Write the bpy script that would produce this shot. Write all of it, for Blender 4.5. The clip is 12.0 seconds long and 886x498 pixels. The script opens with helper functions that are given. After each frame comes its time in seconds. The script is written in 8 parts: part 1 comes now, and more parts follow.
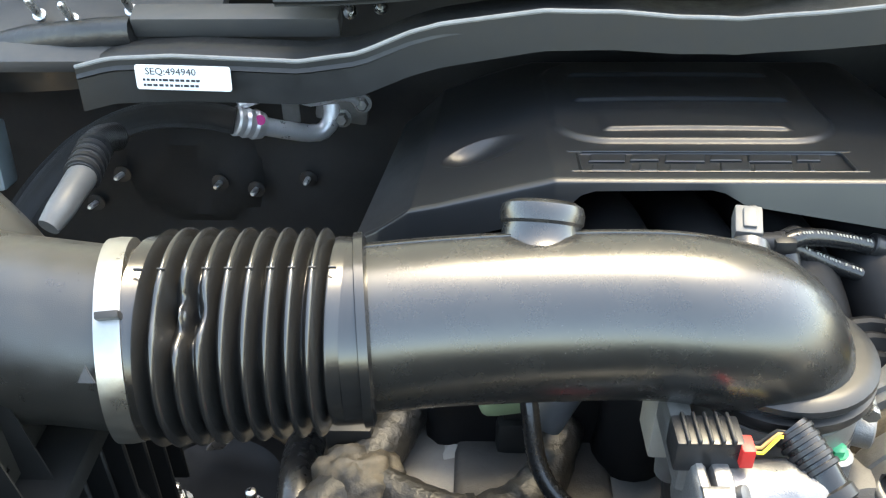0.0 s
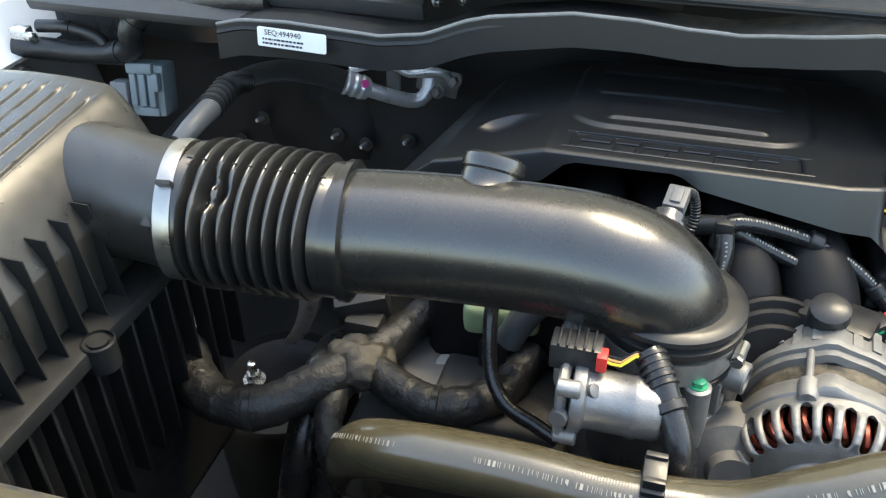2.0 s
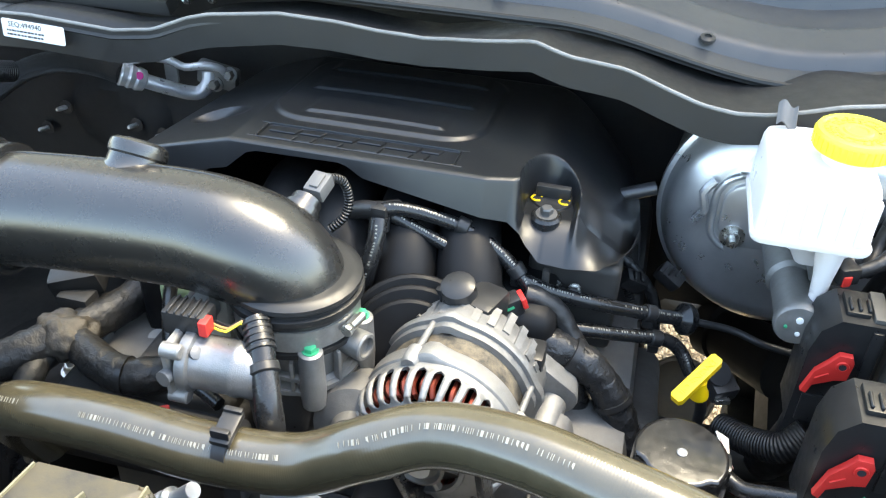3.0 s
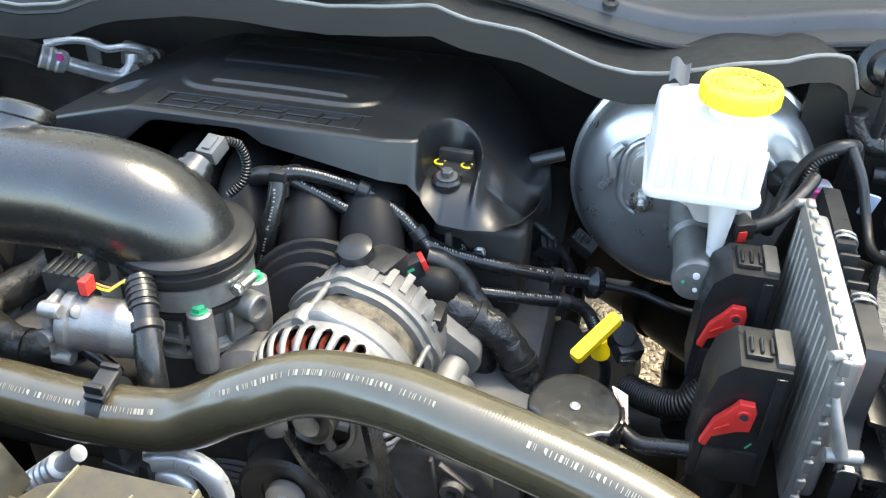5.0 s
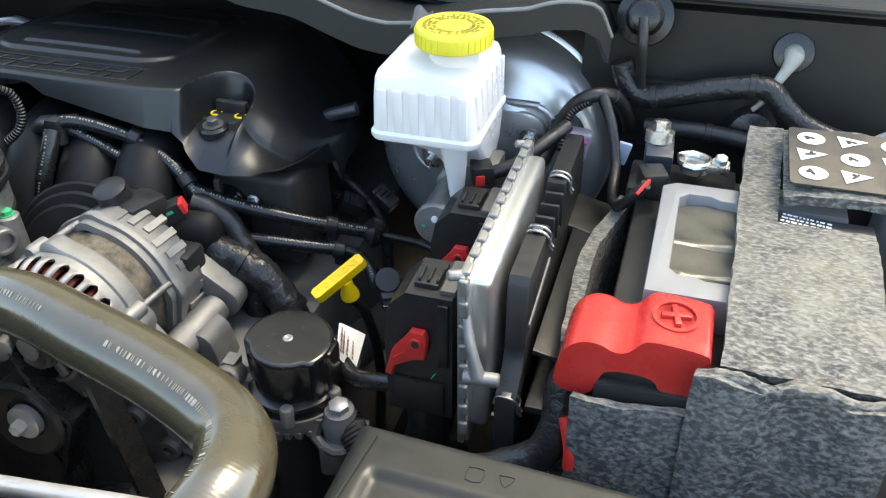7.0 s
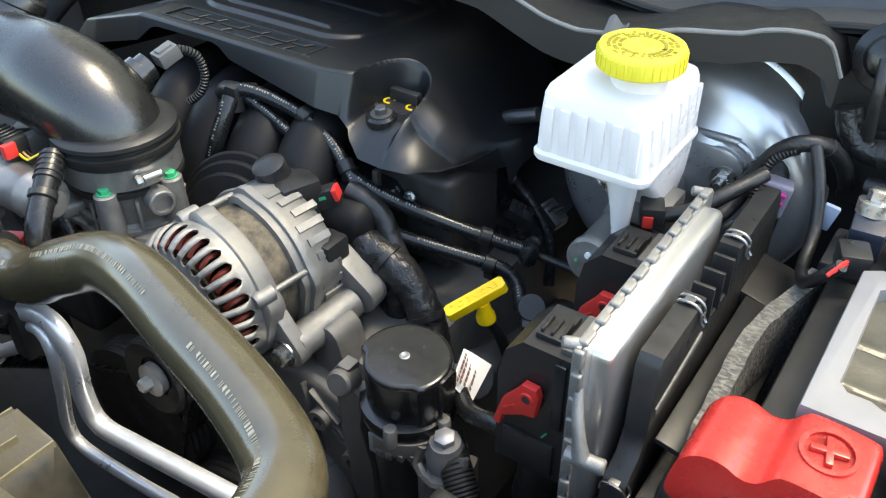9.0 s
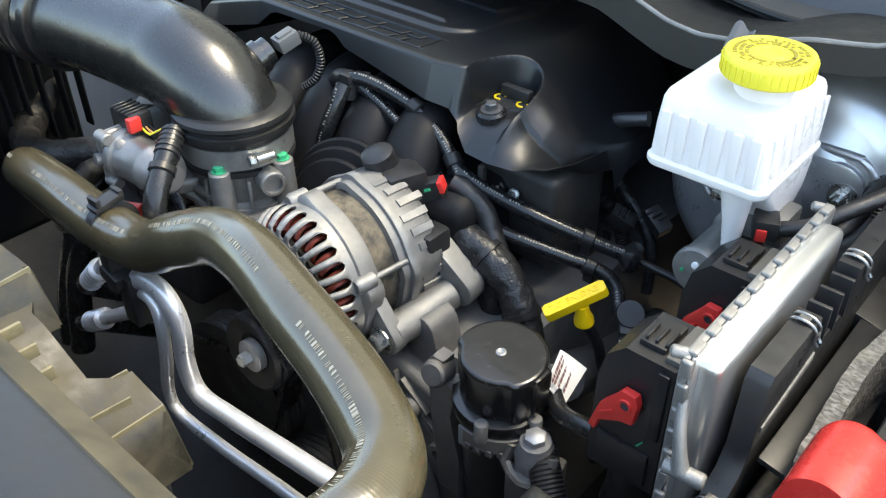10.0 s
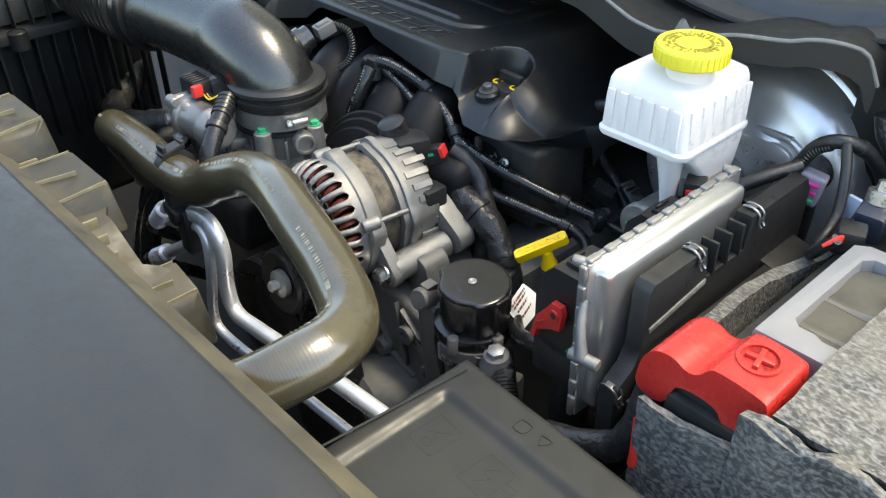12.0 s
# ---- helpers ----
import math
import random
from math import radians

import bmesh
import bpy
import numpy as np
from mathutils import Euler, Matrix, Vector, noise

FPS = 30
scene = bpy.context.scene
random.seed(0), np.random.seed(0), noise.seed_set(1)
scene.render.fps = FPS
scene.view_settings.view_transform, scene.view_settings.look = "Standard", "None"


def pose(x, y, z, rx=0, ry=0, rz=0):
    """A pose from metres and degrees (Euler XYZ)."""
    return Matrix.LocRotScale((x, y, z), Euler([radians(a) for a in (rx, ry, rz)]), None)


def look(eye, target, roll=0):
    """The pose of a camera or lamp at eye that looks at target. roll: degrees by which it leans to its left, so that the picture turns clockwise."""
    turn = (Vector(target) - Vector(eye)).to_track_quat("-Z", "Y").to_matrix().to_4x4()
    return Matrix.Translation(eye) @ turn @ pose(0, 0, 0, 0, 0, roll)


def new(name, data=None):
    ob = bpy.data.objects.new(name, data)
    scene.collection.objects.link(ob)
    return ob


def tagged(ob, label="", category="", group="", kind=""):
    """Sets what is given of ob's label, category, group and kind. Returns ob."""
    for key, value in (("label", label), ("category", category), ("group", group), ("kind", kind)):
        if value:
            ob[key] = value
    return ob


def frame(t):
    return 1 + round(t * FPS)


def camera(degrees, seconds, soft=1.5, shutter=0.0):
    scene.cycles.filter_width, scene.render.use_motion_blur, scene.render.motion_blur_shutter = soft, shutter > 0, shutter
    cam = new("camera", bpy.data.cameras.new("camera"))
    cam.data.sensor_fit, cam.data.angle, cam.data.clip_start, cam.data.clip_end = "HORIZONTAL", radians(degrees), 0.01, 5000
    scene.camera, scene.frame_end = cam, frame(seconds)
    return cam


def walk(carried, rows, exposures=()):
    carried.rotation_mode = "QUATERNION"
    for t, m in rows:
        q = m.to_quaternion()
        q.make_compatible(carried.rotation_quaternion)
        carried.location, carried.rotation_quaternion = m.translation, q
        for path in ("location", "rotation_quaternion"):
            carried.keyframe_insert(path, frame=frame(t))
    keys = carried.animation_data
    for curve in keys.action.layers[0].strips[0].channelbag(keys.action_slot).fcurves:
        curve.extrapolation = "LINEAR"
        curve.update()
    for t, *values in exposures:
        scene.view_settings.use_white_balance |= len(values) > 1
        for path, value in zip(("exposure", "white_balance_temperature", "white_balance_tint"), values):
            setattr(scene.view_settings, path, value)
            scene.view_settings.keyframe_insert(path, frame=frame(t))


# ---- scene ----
cam = camera(54.5, 12.0, 1.2)
PATH = [
    (0, (0.024, -0.004, 1.53), (-0.037, 1.635, 0.386), -0.9),
    (0.5, (0.004, -0.044, 1.544), (-0.245, 1.576, 0.397), -1.1),
    (1, (0.038, -0.09, 1.555), (-0.349, 1.502, 0.408), -0.9),
    (1.5, (0.106, -0.132, 1.574), (-0.343, 1.443, 0.425), -0.7),
    (2, (0.199, -0.146, 1.587), (-0.272, 1.421, 0.436), -0.7),
    (2.5, (0.342, -0.145, 1.613), (-0.09, 1.436, 0.467), 0.6),
    (3, (0.476, -0.138, 1.615), (0.098, 1.453, 0.463), 2.0),
    (4.8, (0.525, -0.13, 1.581), (0.177, 1.478, 0.444), 1.7),
    (5, (0.557, -0.142, 1.58), (0.219, 1.47, 0.446), 1.9),
    (5.5, (0.639, -0.166, 1.574), (0.285, 1.45, 0.45), 1.8),
    (6, (0.725, -0.204, 1.579), (0.341, 1.41, 0.463), 1.2),
    (6.5, (0.796, -0.202, 1.568), (0.366, 1.402, 0.453), 0.3),
    (6.7, (0.825, -0.174, 1.554), (0.367, 1.419, 0.435), -0.2),
    (8.3, (0.94, 0.022, 1.54), (0.241, 1.507, 0.397), -0.1),
    (8.5, (0.917, 0.015, 1.55), (0.152, 1.458, 0.396), -0.3),
    (9, (0.885, -0.013, 1.548), (-0.04, 1.314, 0.373), -0.6),
    (9.5, (0.892, -0.006, 1.545), (-0.118, 1.255, 0.366), -0.4),
    (10, (0.872, -0.025, 1.546), (-0.203, 1.184, 0.369), -0.5),
    (10.5, (0.86, -0.034, 1.565), (-0.263, 1.13, 0.389), -0.4),
    (11, (0.859, -0.06, 1.59), (-0.307, 1.069, 0.422), -0.5),
    (11.5, (0.936, -0.074, 1.591), (-0.255, 1.047, 0.44), -0.5),
    (12, (1.055, -0.092, 1.584), (-0.162, 1.011, 0.443), -1.0),
]
EXPOSURES = [(0, 3.5, 8300, 4), (0.5, 3.75, 8200, 4), (1, 3.3, 8100, 4), (1.5, 2.85, 8100, 4), (2, 2.8, 8000, 4), (2.5, 3.45, 7800, 4), (3, 3.45, 7700, 4), (5, 3.28, 7600, 4), (6, 2.97, 7500, 4), (6.5, 2.75, 7500, 4), (8.5, 2.15, 8000, 4), (9, 2.62, 7700, 4), (9.5, 2.67, 7600, 4), (10.5, 2.67, 7400, 4), (11.5, 2.55, 7600, 4), (12, 2.42, 7700, 4)]
walk(cam, [(t, look(eye, target, roll)) for t, eye, target, roll in PATH], EXPOSURES)

# ---- light ----
world = bpy.data.worlds.new("sky")
scene.world = world
world.use_nodes = True
SUN = Vector((0.28, 0.44, 0.86)).normalized()
sky = world.node_tree.nodes.new("ShaderNodeTexSky")
sky.sky_type, sky.sun_disc, sky.dust_density = "NISHITA", False, 2.0
sky.sun_elevation = math.asin(SUN.z)
sky.sun_rotation = math.atan2(SUN.x, SUN.y)
back = world.node_tree.nodes["Background"]
back.inputs["Strength"].default_value = 0.15
world.node_tree.links.new(sky.outputs[0], back.inputs["Color"])
sun = new("sun", bpy.data.lights.new("sun", "SUN"))
sun.data.energy, sun.data.angle, sun.data.color = 1.6, radians(28), (1.0, 0.93, 0.80)
sun.matrix_world = look(SUN * 6, (0, 0, 0))

# ---- plan: all lengths below are in plan units, K metres each, heights from the ground plane at Z0 ----
K, ZC, ZW = 1.25, 1.2, 1.15
GZ = ZC - ZW / K


SHIFT = Vector((0, 0, 0))


def W(p):
    return Vector((p[0] * K, p[1] * K, (p[2] - ZC) * K + ZW)) + SHIFT


def shift(x=0.0, y=0.0, z=0.0):
    """Moves all that is built from here on, in plan units."""
    SHIFT[:] = (x * K, y * K, z * K)



# ---- materials ----
def mat(name, base, rough=0.5, metal=0.0, vary=0.25, grain=60, bump=0.15, dust=0.0, dust_col=(0.26, 0.21, 0.14),
        coat=0.0, spec=0.5, fine=900, fine_bump=0.0, trans=0.0, rough_vary=0.12, dust_scale=9, sss=0.0):
    m = bpy.data.materials.new(name)
    m.use_nodes = True
    nt = m.node_tree
    n, l = nt.nodes, nt.links
    b = n["Principled BSDF"]
    tc = n.new("ShaderNodeTexCoord")

    def noise_at(scale, detail=6, rgh=0.6):
        t = n.new("ShaderNodeTexNoise")
        t.inputs["Scale"].default_value = scale
        t.inputs["Detail"].default_value = detail
        t.inputs["Roughness"].default_value = rgh
        l.new(tc.outputs["Object"], t.inputs["Vector"])
        return t.outputs["Fac"]

    def ramp(src, lo, hi, a, z):
        r = n.new("ShaderNodeMapRange")
        r.inputs["From Min"].default_value, r.inputs["From Max"].default_value = lo, hi
        r.inputs["To Min"].default_value, r.inputs["To Max"].default_value = a, z
        l.new(src, r.inputs["Value"])
        return r.outputs["Result"]

    big, small = noise_at(grain * 0.2, 4), noise_at(grain, 8, 0.7)
    mix = n.new("ShaderNodeMix")
    mix.data_type = "RGBA"
    mix.inputs["A"].default_value = (*[c * (1 - vary) for c in base], 1)
    mix.inputs["B"].default_value = (*[min(1, c * (1 + vary)) for c in base], 1)
    add = n.new("ShaderNodeMath")
    add.operation = "ADD"
    l.new(ramp(big, 0.3, 0.7, 0, 0.5), add.inputs[0])
    l.new(ramp(small, 0.3, 0.7, 0, 0.5), add.inputs[1])
    l.new(add.outputs[0], mix.inputs["Factor"])
    col = mix.outputs["Result"]
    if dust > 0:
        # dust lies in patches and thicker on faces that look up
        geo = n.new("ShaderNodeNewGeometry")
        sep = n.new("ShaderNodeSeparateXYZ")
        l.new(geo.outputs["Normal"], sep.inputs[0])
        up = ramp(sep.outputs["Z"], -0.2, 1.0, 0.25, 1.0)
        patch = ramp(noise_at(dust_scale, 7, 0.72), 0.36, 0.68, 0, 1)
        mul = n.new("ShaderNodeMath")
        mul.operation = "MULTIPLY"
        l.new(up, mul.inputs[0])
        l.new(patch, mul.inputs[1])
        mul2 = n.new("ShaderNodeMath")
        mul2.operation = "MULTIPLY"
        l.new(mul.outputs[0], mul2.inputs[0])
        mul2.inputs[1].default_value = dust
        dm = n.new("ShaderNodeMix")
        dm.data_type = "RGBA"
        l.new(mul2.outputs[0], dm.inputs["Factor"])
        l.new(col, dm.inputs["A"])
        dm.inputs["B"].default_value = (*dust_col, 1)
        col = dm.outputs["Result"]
        rr = n.new("ShaderNodeMath")
        rr.operation = "MULTIPLY_ADD"
        l.new(mul2.outputs[0], rr.inputs[0])
        rr.inputs[1].default_value = 0.5
        l.new(ramp(small, 0.3, 0.7, rough - rough_vary, rough + rough_vary), rr.inputs[2])
        rr.use_clamp = True
        l.new(rr.outputs[0], b.inputs["Roughness"])
        if metal > 0:
            l.new(ramp(mul2.outputs[0], 0, 1, metal, metal * 0.1), b.inputs["Metallic"])
    else:
        l.new(ramp(small, 0.3, 0.7, max(0.03, rough - rough_vary), min(1, rough + rough_vary)), b.inputs["Roughness"])
        b.inputs["Metallic"].default_value = metal
    l.new(col, b.inputs["Base Color"])
    b.inputs["Specular IOR Level"].default_value = spec
    b.inputs["Coat Weight"].default_value = coat
    b.inputs["Transmission Weight"].default_value = trans
    if sss > 0:
        b.inputs["Subsurface Weight"].default_value = sss
        b.inputs["Subsurface Radius"].default_value = (0.012, 0.012, 0.012)
    bp = n.new("ShaderNodeBump")
    bp.inputs["Strength"].default_value = bump
    bp.inputs["Distance"].default_value = 0.002
    l.new(small, bp.inputs["Height"])
    nor = bp
    if fine_bump > 0:
        b2 = n.new("ShaderNodeBump")
        b2.inputs["Strength"].default_value = fine_bump
        b2.inputs["Distance"].default_value = 0.0006
        l.new(noise_at(fine, 2), b2.inputs["Height"])
        l.new(bp.outputs[0], b2.inputs["Normal"])
        nor = b2
    l.new(nor.outputs[0], b.inputs["Normal"])
    return m


def ringed(name, base, pitch, depth, rough=0.5, dust=0.0, axis="X", distort=1.5):
    """Cloth tape or convoluted tube: rings by a wave in the bump."""
    m = mat(name, base, rough, dust=dust, grain=80, dust_scale=14)
    nt = m.node_tree
    b = nt.nodes["Principled BSDF"]
    w = nt.nodes.new("ShaderNodeTexWave")
    w.bands_direction = axis
    w.inputs["Scale"].default_value = pitch
    w.inputs["Distortion"].default_value = distort
    w.inputs["Detail"].default_value = 2
    uv = nt.nodes.new("ShaderNodeUVMap")
    nt.links.new(uv.outputs[0], w.inputs["Vector"])
    bp = nt.nodes.new("ShaderNodeBump")
    bp.inputs["Strength"].default_value = 0.9
    bp.inputs["Distance"].default_value = depth
    nt.links.new(w.outputs["Fac"], bp.inputs["Height"])
    old = b.inputs["Normal"].links[0].from_socket
    nt.links.new(old, bp.inputs["Normal"])
    nt.links.new(bp.outputs[0], b.inputs["Normal"])
    return m


M_COVER = mat("cover_plastic", (0.0088, 0.0098, 0.0112), 0.34, spec=0.5, vary=0.08, grain=40, bump=0.0, fine=2200, fine_bump=0.05, rough_vary=0.03)
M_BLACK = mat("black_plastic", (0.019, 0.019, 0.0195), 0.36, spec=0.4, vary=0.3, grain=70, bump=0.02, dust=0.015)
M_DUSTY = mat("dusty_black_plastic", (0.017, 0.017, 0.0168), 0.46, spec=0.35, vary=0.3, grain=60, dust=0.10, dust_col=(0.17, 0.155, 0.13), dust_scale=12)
# the airbox plastic again, darkened and dulled for the shade below the lid
M_AIRBOX_SHADED = mat("airbox_plastic_shaded", (0.011, 0.0115, 0.012), 0.5, spec=0.22, vary=0.25, grain=50, bump=0.01, fine=1800, fine_bump=0.14, dust=0.015, dust_scale=9)
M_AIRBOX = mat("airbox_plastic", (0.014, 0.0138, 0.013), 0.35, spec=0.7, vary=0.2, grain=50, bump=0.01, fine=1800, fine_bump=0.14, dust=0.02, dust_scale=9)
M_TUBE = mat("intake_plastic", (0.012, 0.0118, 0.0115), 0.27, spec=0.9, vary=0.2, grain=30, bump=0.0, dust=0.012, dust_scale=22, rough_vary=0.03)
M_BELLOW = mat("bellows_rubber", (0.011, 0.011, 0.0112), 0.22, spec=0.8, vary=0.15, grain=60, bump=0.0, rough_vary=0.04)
# hose dust is tinted gold, partly for the warm sun along its top
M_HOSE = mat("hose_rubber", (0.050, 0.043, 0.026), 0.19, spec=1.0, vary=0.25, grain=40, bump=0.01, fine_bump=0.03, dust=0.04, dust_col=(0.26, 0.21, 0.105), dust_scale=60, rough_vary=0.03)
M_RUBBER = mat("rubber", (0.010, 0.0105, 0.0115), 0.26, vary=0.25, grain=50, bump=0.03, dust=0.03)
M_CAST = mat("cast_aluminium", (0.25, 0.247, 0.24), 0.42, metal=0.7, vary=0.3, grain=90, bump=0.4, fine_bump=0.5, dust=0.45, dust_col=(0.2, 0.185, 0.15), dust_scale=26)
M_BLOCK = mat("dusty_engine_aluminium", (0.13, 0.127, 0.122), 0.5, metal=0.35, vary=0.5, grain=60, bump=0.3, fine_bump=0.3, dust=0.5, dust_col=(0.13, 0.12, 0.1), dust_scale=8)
M_TUBEALU = mat("aluminium_tube", (0.82, 0.83, 0.85), 0.34, metal=0.65, vary=0.12, grain=50, bump=0.03, dust=0.06)
M_STEEL = mat("zinc_steel", (0.6, 0.6, 0.58), 0.3, metal=1.0, vary=0.2, grain=150, bump=0.1)
M_SHEET = mat("stamped_aluminium", (0.7, 0.7, 0.69), 0.32, metal=0.9, vary=0.04, grain=60, bump=0.01, rough_vary=0.03)
M_BOOST = mat("booster_paint", (0.62, 0.62, 0.63), 0.30, metal=0.8, vary=0.12, grain=30, bump=0.02, dust=0.08, rough_vary=0.05)
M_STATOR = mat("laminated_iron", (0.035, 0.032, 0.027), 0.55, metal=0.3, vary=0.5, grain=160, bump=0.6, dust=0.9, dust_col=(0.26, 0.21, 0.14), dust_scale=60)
M_COPPER = mat("copper_winding", (0.17, 0.03, 0.017), 0.38, metal=0.5, vary=0.3, grain=200)
M_RESV = mat("white_polyethylene", (0.70, 0.672, 0.665), 0.34, vary=0.03, grain=30, bump=0.01, sss=0.35)
M_YELLOW = mat("yellow_plastic", (0.95, 0.60, 0.012), 0.4, vary=0.1, grain=60, bump=0.05)
M_YCAP = mat("yellow_cap", (0.74, 0.66, 0.055), 0.38, vary=0.1, grain=60, bump=0.05)
M_RED = mat("red_plastic", (0.45, 0.026, 0.022), 0.27, vary=0.10, grain=50, bump=0.03, spec=0.6)
M_REDC = mat("red_clip_plastic", (0.62, 0.03, 0.025), 0.45, vary=0.12, grain=50)
M_GREEN = mat("green_plastic", (0.03, 0.35, 0.16), 0.4)
M_PINK = mat("pink_paint", (0.6, 0.03, 0.25), 0.5)
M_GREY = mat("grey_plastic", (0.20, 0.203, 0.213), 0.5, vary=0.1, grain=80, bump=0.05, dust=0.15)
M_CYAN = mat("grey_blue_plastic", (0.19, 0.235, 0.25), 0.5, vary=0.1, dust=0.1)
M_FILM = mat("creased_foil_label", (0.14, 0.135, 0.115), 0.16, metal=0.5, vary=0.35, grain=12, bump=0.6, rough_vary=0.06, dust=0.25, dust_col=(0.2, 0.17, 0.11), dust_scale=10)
M_WHITE = mat("white_label", (0.8, 0.8, 0.79), 0.45, vary=0.04)
M_INK = mat("dark_ink", (0.03, 0.03, 0.035), 0.5)
M_PRINT = mat("pale_print", (0.23, 0.225, 0.195), 0.6, vary=0.3, grain=200)
M_PAD = mat("firewall_insulation", (0.018, 0.018, 0.019), 0.7, vary=0.3, grain=40, bump=0.3)
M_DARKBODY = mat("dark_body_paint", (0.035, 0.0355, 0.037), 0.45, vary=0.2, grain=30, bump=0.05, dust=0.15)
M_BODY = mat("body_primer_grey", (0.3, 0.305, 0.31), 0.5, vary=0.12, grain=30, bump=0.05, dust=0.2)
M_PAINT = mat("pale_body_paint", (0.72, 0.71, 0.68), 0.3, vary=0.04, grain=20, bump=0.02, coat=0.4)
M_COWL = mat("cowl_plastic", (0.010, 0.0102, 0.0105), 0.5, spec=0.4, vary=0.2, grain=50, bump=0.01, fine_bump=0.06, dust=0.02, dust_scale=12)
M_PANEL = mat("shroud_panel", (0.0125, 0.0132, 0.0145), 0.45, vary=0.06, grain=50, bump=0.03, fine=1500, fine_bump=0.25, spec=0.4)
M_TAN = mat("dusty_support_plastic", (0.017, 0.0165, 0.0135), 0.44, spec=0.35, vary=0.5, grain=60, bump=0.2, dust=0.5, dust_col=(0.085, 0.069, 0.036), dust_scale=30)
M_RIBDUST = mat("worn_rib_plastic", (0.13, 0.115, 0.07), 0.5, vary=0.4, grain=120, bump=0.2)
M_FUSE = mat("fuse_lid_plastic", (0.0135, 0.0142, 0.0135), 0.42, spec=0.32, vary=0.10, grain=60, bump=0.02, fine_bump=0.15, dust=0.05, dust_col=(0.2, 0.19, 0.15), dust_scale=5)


def taped(name, base, turn, depth, rough, dust, wrinkle):
    """Cloth tape wound in a spiral: overlapping edges a turn apart, and crumpled."""
    m = mat(name, base, rough, dust=dust, grain=90, dust_scale=22, dust_col=(0.16, 0.14, 0.11))
    nt = m.node_tree
    n, l = nt.nodes, nt.links
    b = n["Principled BSDF"]
    uv = n.new("ShaderNodeUVMap")
    sep = n.new("ShaderNodeSeparateXYZ")
    l.new(uv.outputs[0], sep.inputs[0])
    run = n.new("ShaderNodeMath")
    run.operation = "MULTIPLY_ADD"
    l.new(sep.outputs["Y"], run.inputs[0])
    run.inputs[1].default_value = turn
    l.new(sep.outputs["X"], run.inputs[2])
    com = n.new("ShaderNodeCombineXYZ")
    l.new(run.outputs[0], com.inputs["X"])
    w = n.new("ShaderNodeTexWave")
    w.wave_profile = "SAW"
    w.inputs["Scale"].default_value = 0.314159 / turn
    l.new(com.outputs[0], w.inputs["Vector"])
    tc = n.new("ShaderNodeTexCoord")
    nz = n.new("ShaderNodeTexNoise")
    nz.inputs["Scale"].default_value = 130
    nz.inputs["Detail"].default_value = 3
    nz.inputs["Distortion"].default_value = 0.6
    l.new(tc.outputs["Object"], nz.inputs["Vector"])
    last = b.inputs["Normal"].links[0].from_socket
    for src, dist, k in ((w.outputs["Fac"], depth, 0.55), (nz.outputs["Fac"], wrinkle, 0.8)):
        bp = n.new("ShaderNodeBump")
        bp.inputs["Strength"].default_value = k
        bp.inputs["Distance"].default_value = dist
        l.new(src, bp.inputs["Height"])
        l.new(last, bp.inputs["Normal"])
        last = bp.outputs[0]
    l.new(last, b.inputs["Normal"])
    return m


M_TAPE = taped("cloth_tape", (0.014, 0.014, 0.0145), 0.010, 0.0006, 0.40, 0.10, 0.0008)
M_TAPED = taped("dusty_cloth_tape", (0.012, 0.0118, 0.0115), 0.011, 0.0010, 0.48, 0.09, 0.0020)
M_SHINY = taped("shiny_tape", (0.014, 0.0142, 0.015), 0.012, 0.0009, 0.34, 0.06, 0.0024)
M_LOOM = ringed("convoluted_tube", (0.013, 0.013, 0.0132), 95, 0.0016, 0.35, dust=0.06, distort=0.0)
M_BRAID = ringed("braided_hose", (0.02, 0.02, 0.021), 30, 0.001, 0.5, dust=0.05, distort=0.5, axis="Y")


def cross_ribs(m, pitch, depth):
    """Fine rings round a hose, in the bump."""
    nt = m.node_tree
    b = nt.nodes["Principled BSDF"]
    w = nt.nodes.new("ShaderNodeTexWave")
    w.bands_direction = "X"
    w.inputs["Scale"].default_value = pitch
    w.inputs["Distortion"].default_value = 0.4
    uv = nt.nodes.new("ShaderNodeUVMap")
    nt.links.new(uv.outputs[0], w.inputs["Vector"])
    bp = nt.nodes.new("ShaderNodeBump")
    bp.inputs["Strength"].default_value = 0.6
    bp.inputs["Distance"].default_value = depth
    nt.links.new(w.outputs["Fac"], bp.inputs["Height"])
    nt.links.new(b.inputs["Normal"].links[0].from_socket, bp.inputs["Normal"])
    nt.links.new(bp.outputs[0], b.inputs["Normal"])


cross_ribs(M_HOSE, 150, 0.00004)
M_GRAVEL = mat("gravel", (0.2, 0.155, 0.105), 0.9, vary=0.6, grain=45, bump=1.0)


